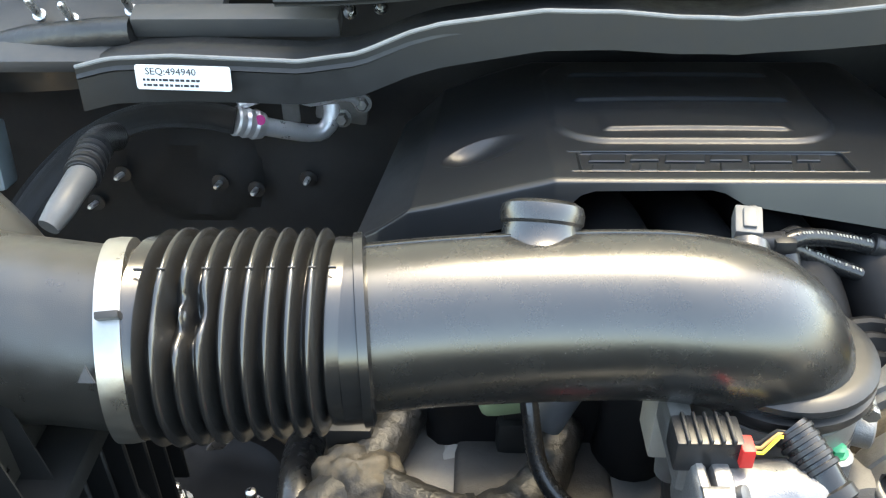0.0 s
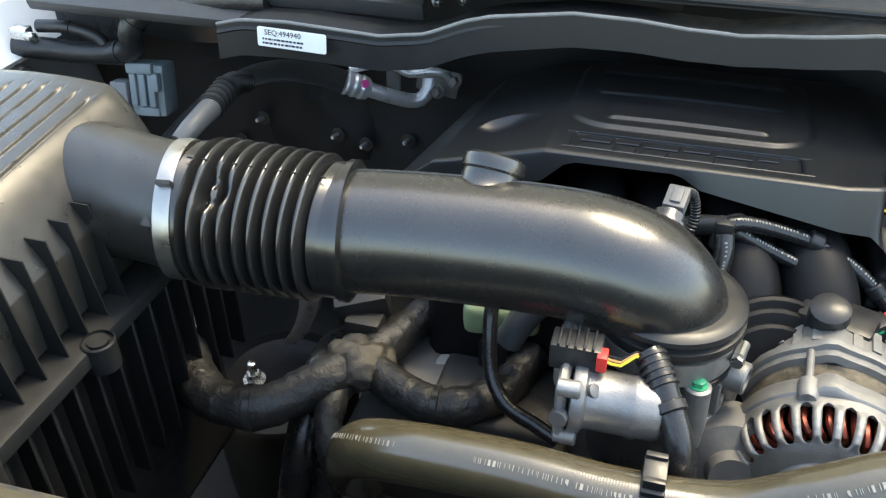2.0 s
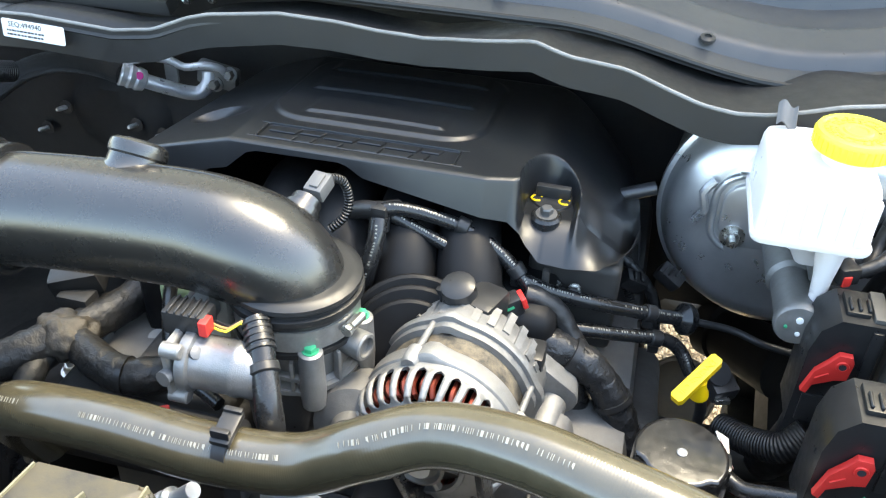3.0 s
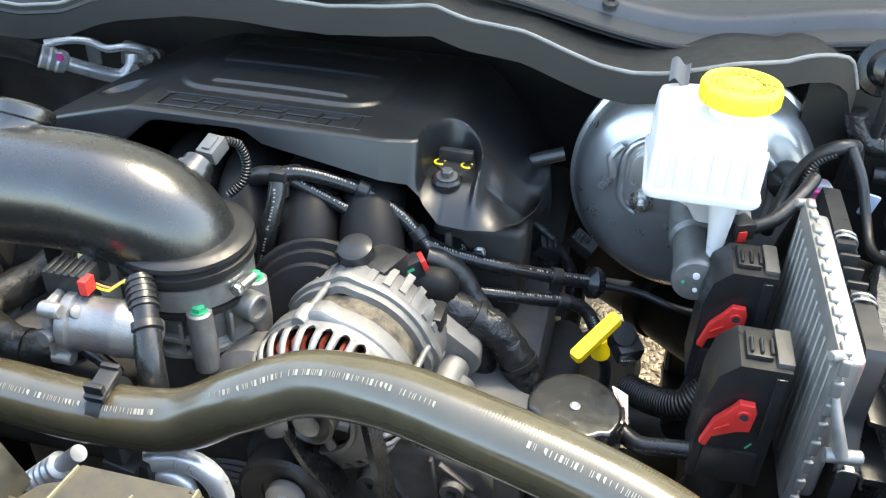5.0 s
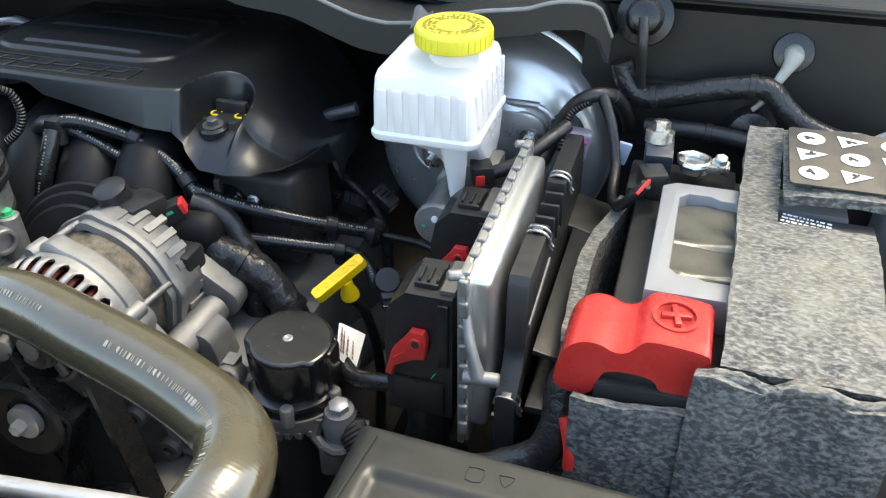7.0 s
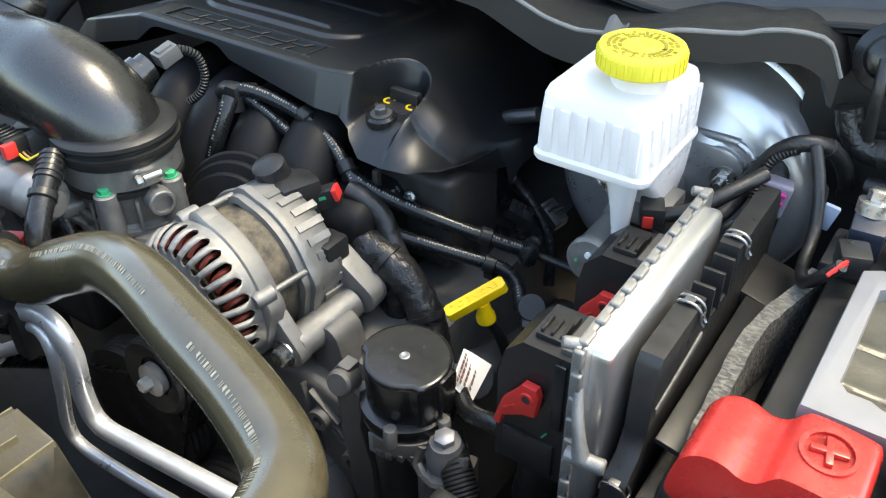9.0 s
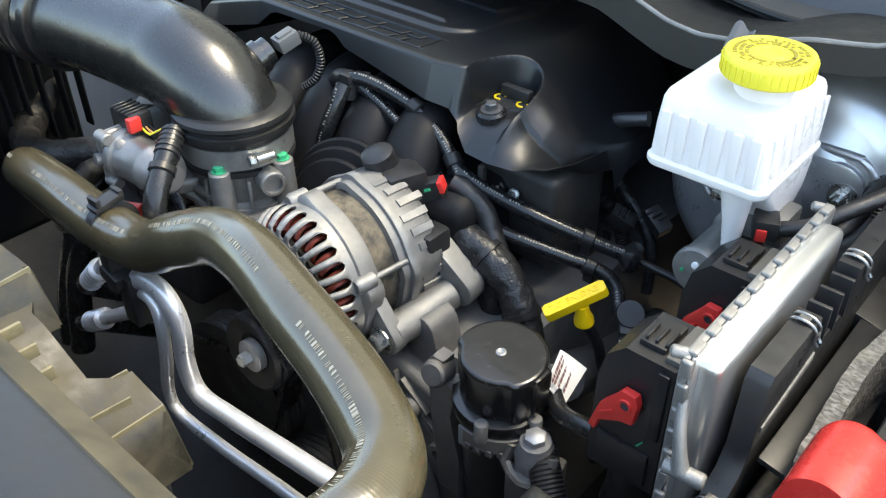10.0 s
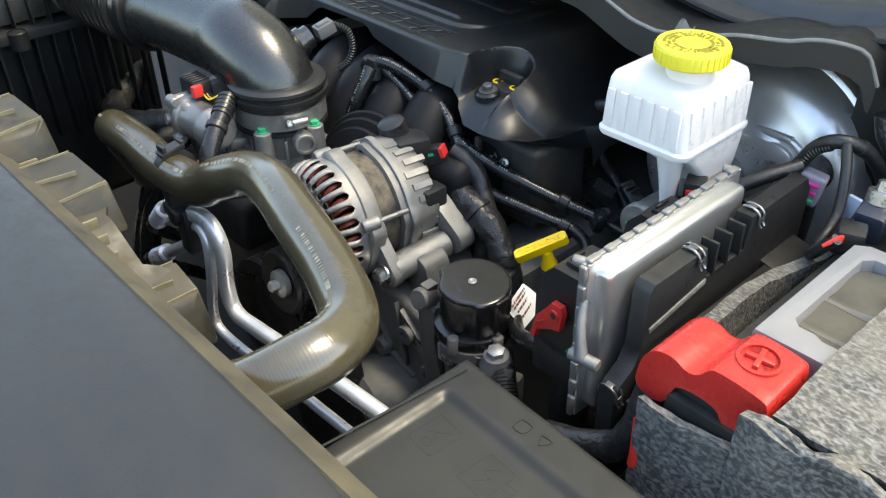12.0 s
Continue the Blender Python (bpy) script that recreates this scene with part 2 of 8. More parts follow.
def felt():
    # tan dust on upper faces, made stronger to carry the warm sun there
    m = mat("felt", (0.030, 0.033, 0.038), 0.95, vary=0.5, grain=120, bump=0.6, dust=0.5, dust_col=(0.30, 0.27, 0.20), dust_scale=20)
    nt = m.node_tree
    b = nt.nodes["Principled BSDF"]
    tc = nt.nodes.new("ShaderNodeTexCoord")
    mp = nt.nodes.new("ShaderNodeMapping")
    mp.inputs["Scale"].default_value = (200, 400, 300)
    mp.inputs["Rotation"].default_value = (0.3, 0.2, 0.7)
    nz = nt.nodes.new("ShaderNodeTexNoise")
    nz.inputs["Scale"].default_value = 1.0
    nz.inputs["Detail"].default_value = 8
    nz.inputs["Distortion"].default_value = 0.35
    nt.links.new(tc.outputs["Object"], mp.inputs[0])
    nt.links.new(mp.outputs[0], nz.inputs["Vector"])
    r = nt.nodes.new("ShaderNodeMapRange")
    r.inputs["From Min"].default_value, r.inputs["From Max"].default_value = 0.42, 0.74
    nt.links.new(nz.outputs["Fac"], r.inputs["Value"])
    mx = nt.nodes.new("ShaderNodeMix")
    mx.data_type = "RGBA"
    old = b.inputs["Base Color"].links[0].from_socket
    nt.links.new(r.outputs[0], mx.inputs["Factor"])
    nt.links.new(old, mx.inputs["A"])
    mx.inputs["B"].default_value = (0.23, 0.225, 0.212, 1)
    nt.links.new(mx.outputs["Result"], b.inputs["Base Color"])
    bp = nt.nodes.new("ShaderNodeBump")
    bp.inputs["Strength"].default_value = 0.9
    bp.inputs["Distance"].default_value = 0.0014
    nt.links.new(nz.outputs["Fac"], bp.inputs["Height"])
    nt.links.new(b.inputs["Normal"].links[0].from_socket, bp.inputs["Normal"])
    nt.links.new(bp.outputs[0], b.inputs["Normal"])
    return m


M_FELT = felt()

# ---- building helpers ----
ROOT = {}


def thing(name, at, label, category, group="", kind=""):
    ob = new(name)
    ob.empty_display_size = 0.02
    ob.location = W(at)
    ROOT[ob.name] = W(at)
    return tagged(ob, label, category, group, kind)


def finish(name, bm, material, shift, smooth=38):
    bmesh.ops.recalc_face_normals(bm, faces=bm.faces)
    me = bpy.data.meshes.new(name)
    for v in bm.verts:
        v.co = W(v.co) - shift
    for f in bm.faces:
        f.smooth = True
    bm.to_mesh(me)
    bm.free()
    me.set_sharp_from_angle(angle=radians(smooth))
    me.materials.append(material)
    return me


def part(name, bm, material, parent, label="", smooth=38):
    root = parent
    while root.parent:
        root = root.parent
    ob = new(name, finish(name, bm, material, ROOT[root.name], smooth))
    ob.parent = parent
    return tagged(ob, label)


def solo(name, bm, material, label, category, kind="", smooth=38, group=""):
    """A thing of one mesh, its origin at the middle of its base."""
    lo = [min(v.co[i] for v in bm.verts) for i in range(3)]
    hi = [max(v.co[i] for v in bm.verts) for i in range(3)]
    at = W(((lo[0] + hi[0]) / 2, (lo[1] + hi[1]) / 2, lo[2]))
    ob = new(name, finish(name, bm, material, at, smooth))
    ob.location = at
    ROOT[ob.name] = at
    return tagged(ob, label, category, group, kind)


def B():
    return bmesh.new()


def frame_of(d, up=(0, 0, 1)):
    d = Vector(d).normalized()
    u = Vector(up)
    if abs(d.dot(u.normalized())) > 0.98:
        u = Vector((0, 1, 0))
    x = u.cross(d).normalized()
    return x, d.cross(x).normalized(), d


def block(bm, c, s, bev=0.002, rot=(0, 0, 0), seg=2, taper=1.0):
    """A box with rounded edges; taper narrows its top."""
    m = Matrix.Translation(Vector(c)) @ Euler([radians(a) for a in rot]).to_matrix().to_4x4()
    r = bmesh.ops.create_cube(bm, size=1.0)
    for v in r["verts"]:
        k = taper if v.co.z > 0 else 1.0
        v.co = Vector((v.co.x * s[0] * k, v.co.y * s[1] * k, v.co.z * s[2]))
    edges = list({e for v in r["verts"] for e in v.link_edges})
    made = r["verts"]
    if bev > 0:
        g = bmesh.ops.bevel(bm, geom=edges, offset=bev, segments=seg, affect="EDGES", profile=0.6)
        made = list({v for f in g["faces"] for v in f.verts} | {v for v in made if v.is_valid})
    for v in made:
        v.co = m @ v.co
    return bm


def plate(bm, outline, h0, h1, fr=None, bev=0.0015, seg=2):
    """An outline in the plane of fr (a 4x4 pose; the world's xy plane without) raised from h0 to h1."""
    m = fr or Matrix.Identity(4)
    vs = [bm.verts.new((x, y, h0)) for x, y in outline]
    f = bm.faces.new(vs)
    g = bmesh.ops.extrude_face_region(bm, geom=[f])
    top = [v for v in g["geom"] if isinstance(v, bmesh.types.BMVert)]
    for v in top:
        v.co.z = h1
    made = set(vs) | set(top)
    if bev > 0:
        topset = set(top)
        edges = [e for e in {e for v in made for e in v.link_edges} if e.verts[0] in topset and e.verts[1] in topset]
        g = bmesh.ops.bevel(bm, geom=edges, offset=bev, segments=seg, affect="EDGES", profile=0.6)
        made = {v for v in made if v.is_valid} | {v for f in g["faces"] for v in f.verts}
    for v in made:
        v.co = m @ v.co
    return bm


def capsule(p0, r0, p1, r1, n=8):
    """Outline of a tapered arm with round ends."""
    a0 = math.atan2(p1[1] - p0[1], p1[0] - p0[0])
    out = [(p1[0] + r1 * math.cos(a0 - math.pi / 2 + math.pi * i / n), p1[1] + r1 * math.sin(a0 - math.pi / 2 + math.pi * i / n)) for i in range(n + 1)]
    return out + [(p0[0] + r0 * math.cos(a0 + math.pi / 2 + math.pi * i / n), p0[1] + r0 * math.sin(a0 + math.pi / 2 + math.pi * i / n)) for i in range(n + 1)]


def rrect(x0, y0, x1, y1, r, n=5):
    out = []
    for cx, cy, a0 in ((x1 - r, y1 - r, 0), (x0 + r, y1 - r, 90), (x0 + r, y0 + r, 180), (x1 - r, y0 + r, 270)):
        for i in range(n + 1):
            a = radians(a0 + 90 * i / n)
            out.append((cx + r * math.cos(a), cy + r * math.sin(a)))
    return out


def circle(cx, cy, r, n=24, ry=None):
    return [(cx + r * math.cos(2 * math.pi * i / n), cy + (ry or r) * math.sin(2 * math.pi * i / n)) for i in range(n)]


def at_pose(o, normal, up=(0, 0, 1)):
    """A pose whose z axis is normal and whose y axis is nearest to up."""
    n = Vector(normal).normalized()
    x = Vector(up).cross(n)
    x = x.normalized() if x.length > 1e-4 else Vector((1, 0, 0))
    y = n.cross(x)
    m = Matrix((x, y, n)).transposed().to_4x4()
    m.translation = Vector(o)
    return m


def lathe(bm, prof, o, axis=(0, 0, 1), n=28):
    """Turns a profile of (radius, height) about the axis through o."""
    x, y, d = frame_of(axis)
    rings = []
    for r, h in prof:
        c = Vector(o) + d * h
        rings.append([bm.verts.new(c + (x * math.cos(2 * math.pi * i / n) + y * math.sin(2 * math.pi * i / n)) * max(r, 1e-5)) for i in range(n)])
    for a, b in zip(rings, rings[1:]):
        for i in range(n):
            bm.faces.new((a[i], a[(i + 1) % n], b[(i + 1) % n], b[i]))
    bm.faces.new(rings[0])
    bm.faces.new(rings[-1])
    return bm


def spline(pts, step=0.006):
    """Catmull-Rom through rows (x, y, z, radius)."""
    P = [np.array(p, float) for p in pts]
    P = [2 * P[0] - P[1]] + P + [2 * P[-1] - P[-2]]
    out = []
    for i in range(1, len(P) - 2):
        k = max(2, int(np.linalg.norm(P[i + 1][:3] - P[i][:3]) / step))
        for j in range(k):
            t = j / k
            a, b, c, d = P[i - 1:i + 3]
            out.append(0.5 * (2 * b + (c - a) * t + (2 * a - 5 * b + 4 * c - d) * t * t + (3 * b - a - 3 * c + d) * t ** 3))
    out.append(P[-2])
    return out


def sweep(bm, pts, r=None, n=16, step=0.006, wob=0.0, flat=1.0):
    """A round tube along points (x, y, z[, radius]); its uv runs in metres along it."""
    rows = spline([tuple(p) + ((r,) if len(p) == 3 else ()) for p in pts], step)
    uv = bm.loops.layers.uv.verify()
    C = [Vector(p[:3]) for p in rows]
    side = None
    rings, run = [], [0.0]
    for i, c in enumerate(C):
        d = (C[min(i + 1, len(C) - 1)] - C[max(i - 1, 0)]).normalized()
        if side is None:
            side = d.cross(Vector((0, 0, 1)))
            if side.length < 0.1:
                side = Vector((1, 0, 0))
        side = (side - d * side.dot(d)).normalized()
        up = side.cross(d)
        rad = rows[i][3] * (1 + wob * noise.noise(c * 60))
        spokes = [side * math.cos(2 * math.pi * j / n) + up * flat * math.sin(2 * math.pi * j / n) for j in range(n)]
        rings.append([bm.verts.new(c + s * rad * (1 + wob * noise.noise((c + s * rad) * 170))) for s in spokes])
        if i:
            run.append(run[-1] + (c - C[i - 1]).length * K)
    for i, (a, b) in enumerate(zip(rings, rings[1:])):
        for j in range(n):
            f = bm.faces.new((a[j], a[(j + 1) % n], b[(j + 1) % n], b[j]))
            for lp, (u, v) in zip(f.loops, ((run[i], j / n), (run[i], (j + 1) / n), (run[i + 1], (j + 1) / n), (run[i + 1], j / n))):
                lp[uv].uv = (u, v)
    bm.faces.new(rings[0])
    bm.faces.new(rings[-1])
    return bm


def hexbolt(bm, o, axis, r=0.006, h=0.006, washer=0.009):
    lathe(bm, [(washer, 0), (washer, 0.0015), (r, 0.0016)], o, axis, 16)
    p = Vector(o) + Vector(axis).normalized() * 0.001
    lathe(bm, [(r, 0), (r, h * 0.85), (r * 0.82, h)], p, axis, 6)
    return bm


def letters(text, size, m, depth=0.0004, align="CENTER"):
    """A bmesh of raised letters, lying in the plane of the pose m."""
    cu = bpy.data.curves.new("letters", "FONT")
    cu.body, cu.size, cu.extrude, cu.align_x, cu.align_y = text, size, depth, align, "CENTER"
    cu.resolution_u = 2
    ob = bpy.data.objects.new("letters", cu)
    me = bpy.data.meshes.new_from_object(ob)
    bm = B()
    bm.from_mesh(me)
    bmesh.ops.transform(bm, matrix=m, verts=bm.verts)
    bpy.data.objects.remove(ob)
    bpy.data.curves.remove(cu)
    bpy.data.meshes.remove(me)
    return bm


def bars(bm, m, w, rows, pitch, h, seed, depth=0.0004):
    """Unreadable writing: short bars in rows, centred in the plane of m."""
    rnd = random.Random(seed)
    for k in range(rows):
        x, y = -w / 2, ((rows - 1) / 2 - k) * pitch
        while x < w / 2:
            L = min(rnd.uniform(0.6, 2.2) * h, w / 2 - x)
            if L > h * 0.3:
                plate(bm, [(x, y - h / 2), (x + L, y - h / 2), (x + L, y + h / 2), (x, y + h / 2)], 0, depth, m, 0)
            x += L + h * rnd.uniform(0.35, 0.8)
    return bm

# ---- ground and the shell of the engine bay ----
bm = B()
for i in range(-3, 3):
    for j in range(-3, 3):
        x0, y0, s = i * 60, j * 60, 60
        bm.faces.new([bm.verts.new(p) for p in ((x0, y0, GZ), (x0 + s, y0, GZ), (x0 + s, y0 + s, GZ), (x0, y0 + s, GZ))])
bmesh.ops.remove_doubles(bm, verts=bm.verts, dist=0.001)
solo("ground", bm, M_GRAVEL, "pale tan gravel ground under the truck", "ground", "structure")

# loose stones on it, where the bay is open below
rnd = random.Random(11)
pts, faces = [], []
for i in range(11000):
    x, y, s = rnd.uniform(0.2, 0.75), rnd.uniform(0.7, 1.9), rnd.uniform(0.003, 0.0085)
    o, k = Vector((x, y, GZ + s * 0.3)), len(pts)
    a = rnd.uniform(0, 3.1)
    for d in ((math.cos(a), math.sin(a), 0), (-math.sin(a), math.cos(a), 0.1), (-math.cos(a), -math.sin(a), 0), (math.sin(a), -math.cos(a), -0.1), (0.1, 0.1, 0.7), (0, 0, -0.6)):
        pts.append(tuple(W(o + Vector(d) * s * rnd.uniform(0.7, 1.2))))
    faces += [(k + p, k + q, k + 4) for p, q in ((0, 1), (1, 2), (2, 3), (3, 0))] + [(k + q, k + p, k + 5) for p, q in ((0, 1), (1, 2), (2, 3), (3, 0))]
me = bpy.data.meshes.new("gravel_stones")
me.from_pydata(pts, [], faces)
m_ = mat("gravel_stone", (0.36, 0.27, 0.17), 0.85, vary=0.25, grain=60, bump=0.3)
g_ = m_.node_tree.nodes.new("ShaderNodeNewGeometry")
h_ = m_.node_tree.nodes.new("ShaderNodeHueSaturation")
r_ = m_.node_tree.nodes.new("ShaderNodeMapRange")
r_.inputs["To Min"].default_value, r_.inputs["To Max"].default_value = 0.4, 1.7
m_.node_tree.links.new(g_.outputs["Random Per Island"], r_.inputs["Value"])
m_.node_tree.links.new(r_.outputs[0], h_.inputs["Value"])
b_ = m_.node_tree.nodes["Principled BSDF"]
m_.node_tree.links.new(b_.inputs["Base Color"].links[0].from_socket, h_.inputs["Color"])
m_.node_tree.links.new(h_.outputs[0], b_.inputs["Base Color"])
me.materials.append(m_)
tagged(new("gravel_stones", me), "loose tan gravel stones under the truck", "gravel", kind="stuff")


def sheet(bm, fn, nu, nv):
    """A grid of points fn(u, v), u and v from 0 to 1."""
    g = [[bm.verts.new(fn(i / nu, j / nv)) for j in range(nv + 1)] for i in range(nu + 1)]
    for i in range(nu):
        for j in range(nv):
            bm.faces.new((g[i][j], g[i + 1][j], g[i + 1][j + 1], g[i][j + 1]))
    return g


def thicken(bm, t):
    bmesh.ops.recalc_face_normals(bm, faces=bm.faces)
    bmesh.ops.solidify(bm, geom=bm.faces[:], thickness=t)
    return bm


def bump_step(x, a, b):
    t = min(1.0, max(0.0, (x - a) / (b - a)))
    return t * t * (3 - 2 * t)


# firewall with its padded insulation
fw = thing("firewall", (0.15, 0.78, 0.6), "black padded firewall insulation behind the engine", "firewall", kind="structure")


def pad(u, v):
    x = -0.66 + 1.66 * u
    z0 = 0.5 + 0.41 * bump_step(x, 0.42, 0.45) * bump_step(x, 0.58, 0.55)
    z = z0 + (1.335 - z0) * v
    y = 0.802 - 0.012 * math.sin(x * 21 + 1) * math.sin(z * 17) - 0.02 * bump_step(z, 1.12, 1.2)
    y -= 0.018 * bump_step(0.07 - math.hypot(x + 0.27, (z - 1.05) * 1.3), 0, 0.02)
    return (x, y, z)


bm = B()
sheet(bm, pad, 180, 44)
part("insulation_pad", thicken(bm, 0.02), M_PAD, fw)
shift(-0.018, 0.035, -0.010)
for x, y, z in ((-0.324, 0.732, 1.07), (-0.223, 0.732, 1.06), (-0.186, 0.732, 1.052), (-0.36, 0.732, 1.035), (-0.13, 0.732, 1.065)):
    bm = B()
    lathe(bm, [(0.009, 0), (0.009, 0.0015), (0.004, 0.002)], (x, y, z), (0, -1, 0.1), 16)
    w = part("stud_washer", bm, mat("dull_washer", (0.035, 0.035, 0.037), 0.4, metal=0.3), fw)
    bm = B()
    lathe(bm, [(0.003, 0), (0.003, 0.017), (0.0018, 0.02)], (x, y, z), (0, -1, 0.25), 10)
    part("stud", bm, M_TUBEALU, w, "bright zinc stud")

shift()
# inner fenders
bm = B()
sheet(bm, lambda u, v: (-0.62 + 0.05 * (1 - v) + 0.012 * math.sin(9 * u), -0.05 + 0.9 * u, 0.62 + 0.58 * v), 20, 12)
solo("inner_fender", thicken(bm, 0.012), M_BODY, "grey painted inner fender beside the airbox", "inner fender", "structure")
bm = B()
sheet(bm, lambda u, v: (0.865 - 0.03 * (1 - v) + 0.01 * math.sin(9 * u), -0.05 + 0.9 * u, 0.62 + 0.55 * v), 20, 12)
solo("inner_fender", thicken(bm, 0.012), M_BODY, "grey painted inner fender beside the battery", "inner fender", "structure")


def fender(x0, x1, s):
    bm = B()
    sheet(bm, lambda u, v: (x0 + (x1 - x0) * v, -0.25 + 1.15 * u, 1.235 - 0.05 * bump_step(1 - v, 0.8, 1.0) - 0.1 * v * v), 30, 12)
    return solo("fender", thicken(bm, 0.01), M_PAINT, "pale painted steel fender in full sun", "fender")


fender(-0.535, -0.8, 1)
fender(0.87, 1.12, 1)

# the lifted hood, hinged behind the cowl; unseen, sized to shade the bay
bm = B()
ang = radians(88)
sheet(bm, lambda u, v: (-0.75 + 1.9 * u, 0.95 - 1.1 * v * math.cos(ang), 1.36 + 1.1 * v * math.sin(ang) + 0.02 * math.sin(math.pi * u)), 24, 16)
# pale warm underside added as a reflector for the duct and hoses
solo("hood", thicken(bm, 0.02), mat("hood_bounce_colour", (0.66, 0.58, 0.44), 0.45, vary=0.06, grain=20, bump=0.05), "unseen raised hood, its pale underside added to reflect warm light", "hood", "structure")

# ---- cowl ----
cowl = thing("cowl_panel", (0.15, 0.6, 1.22), "black plastic cowl panel with a rubber lip along the firewall", "cowl panel", kind="structure")
LIP = [(-0.60, 1.245), (-0.42, 1.25), (-0.27, 1.262), (-0.235, 1.271), (-0.19, 1.273), (-0.10, 1.269), (-0.058, 1.275), (-0.022, 1.290), (0.0, 1.296), (0.068, 1.305),
       (0.12, 1.304), (0.16, 1.300), (0.20, 1.299), (0.25, 1.308), (0.295, 1.318), (0.325, 1.310), (0.37, 1.306), (0.40, 1.297), (0.43, 1.289), (0.455, 1.287), (0.48, 1.290),
       (0.53, 1.302), (0.565, 1.304), (0.582, 1.309), (0.603, 1.308), (0.617, 1.300), (0.626, 1.278)]
LIP_Y = [(-0.6, 0.562), (0.12, 0.558), (0.2, 0.560), (0.25, 0.545), (0.3, 0.531), (0.37, 0.530), (0.43, 0.520), (0.48, 0.515), (0.53, 0.520), (0.6, 0.540), (0.63, 0.566)]


def lip(x):
    return float(np.interp(x, *zip(*LIP)))


def lip_y(x):
    return sum(float(np.interp(x + d, *zip(*LIP_Y))) for d in (-0.02, -0.01, 0, 0.01, 0.02)) / 5


bm = B()


def front(u, v):
    x = -0.26 + 0.886 * u
    d = float(np.interp(x, (-0.2, 0.0, 0.1, 0.2, 0.45, 0.55, 0.62), (0.032, 0.029, 0.025, 0.023, 0.024, 0.019, 0.020)))
    return (x, lip_y(x) - 0.003 * (1 - v), lip(x) - d * (1 - v))


sheet(bm, front, 110, 6)
part("front_face", thicken(bm, 0.006), M_COWL, cowl)
# edge bead, paler than the panel along its whole length
bm = B()
sweep(bm, [(x, lip_y(x) + 0.001, lip(x) + 0.0005) for x in np.linspace(-0.26, 0.626, 90)], 0.0017, 8)
part("lip_seal", bm, mat("pale_rubber_edge", (0.16, 0.16, 0.155), 0.5, vary=0.3, grain=120), cowl, "pale rubber edge")


def shelf(u, v):
    x = -0.26 + 0.886 * u
    y = lip_y(x) + (0.625 - lip_y(x)) * v
    return (x, y, lip(x) - 0.004 - 0.012 * math.sin(math.pi * min(1, v * 1.5)) * bump_step(x, 0.05, -0.1) - 0.006 * v)


bm = B()
sheet(bm, shelf, 90, 10)
part("shelf", thicken(bm, 0.004), M_COWL, cowl)


def ridge_z(x):
    return 1.302 + 0.012 * bump_step(x, -0.1, 0.1) - 0.03 * bump_step(x, 0.3, 0.5) + 0.02 * bump_step(x, 0.5, 0.66)


def upper(u, v):
    x = -0.12 + 1.05 * u
    y = 0.592 + 0.24 * v
    z = ridge_z(x) + 0.05 * v + 0.010 * bump_step(v, 0.10, 0.14) - 0.010 * bump_step(v, 0.3, 0.36) + 0.02 * bump_step(v, 0.5, 0.55)
    return (x, y, z)


bm = B()
sheet(bm, upper, 60, 40)
part("upper_panel", thicken(bm, 0.005), mat("wiper_cowl_plastic", (0.032, 0.034, 0.037), 0.36, vary=0.15, grain=50, bump=0.01, fine_bump=0.06, dust=0.06), cowl)
bm = B()
sweep(bm, [(x, 0.592, ridge_z(x)) for x in np.linspace(-0.12, 0.93, 50)], 0.003, 8)
part("panel_edge", bm, M_COWL, cowl)
for x in (0.06, 0.25, 0.43):
    bm = B()
    lathe(bm, [(0.007, 0), (0.0065, 0.002), (0.003, 0.003), (0.003, 0.0015)], (x, 0.62, ridge_z(x) + 0.013), (0, -0.25, 1), 16)
    part("push_pin", bm, M_BLACK, cowl)
# body plate with studs behind the passenger end of the lip
bm = B()
block(bm, (-0.345, 0.66, 1.262), (0.33, 0.11, 0.012), 0.003, (18, 0, 0))
block(bm, (-0.2, 0.72, 1.30), (0.7, 0.012, 0.08), 0.003)
block(bm, (-0.16, 0.635, 1.272), (0.16, 0.02, 0.018), 0.003, (18, 0, 0))
part("body_plate", bm, M_DARKBODY, cowl)
for x, y in ((-0.075, 0.655), (-0.052, 0.665), (-0.29, 0.64), (-0.32, 0.65), (-0.25, 0.66)):
    bm = B()
    lathe(bm, [(0.0055, 0), (0.0055, 0.003), (0.0032, 0.0035), (0.0032, 0.022), (0.002, 0.024)], (x, y, 1.27), (0, -0.6, 0.75), 10)
    part("stud", bm, M_STEEL, cowl, "bright zinc stud")
bm = B()
sheet(bm, lambda u, v: (-0.6 + 0.36 * u, 0.71 + 0.01 * math.sin(u * 8), 1.185 + 0.075 * v), 16, 6)
part("side_closing", thicken(bm, 0.006), M_BLACK, cowl)

# sticker on the cowl, its readable line and its small print
st = thing("sequence_label", (-0.182, 0.557, 1.245), "white printed sticker on the black cowl panel", "label")
fr = at_pose((-0.1805, 0.5512, 1.2612), (-0.01, -0.99, 0.1)) @ Matrix.Rotation(radians(-1.5), 4, "Z")
bm = B()
plate(bm, rrect(-0.0335, -0.0088, 0.0335, 0.0088, 0.002), 0, 0.0006, fr, 0)
part("sticker", bm, M_WHITE, st)
bm = letters("SEQ:494940", 0.0072, fr @ Matrix.Translation((-0.0085, 0.0042, 0.0009)), 0.0001)
part("printing", bm, M_INK, st, "black bold print")
bm = B()
bars(bm, fr @ Matrix.Translation((-0.0085, -0.0036, 0.0008)), 0.040, 2, 0.0038, 0.0017, 3, 0.0002)
tagged(part("small_print", bm, M_INK, st), "rows of small black print", kind="stuff")

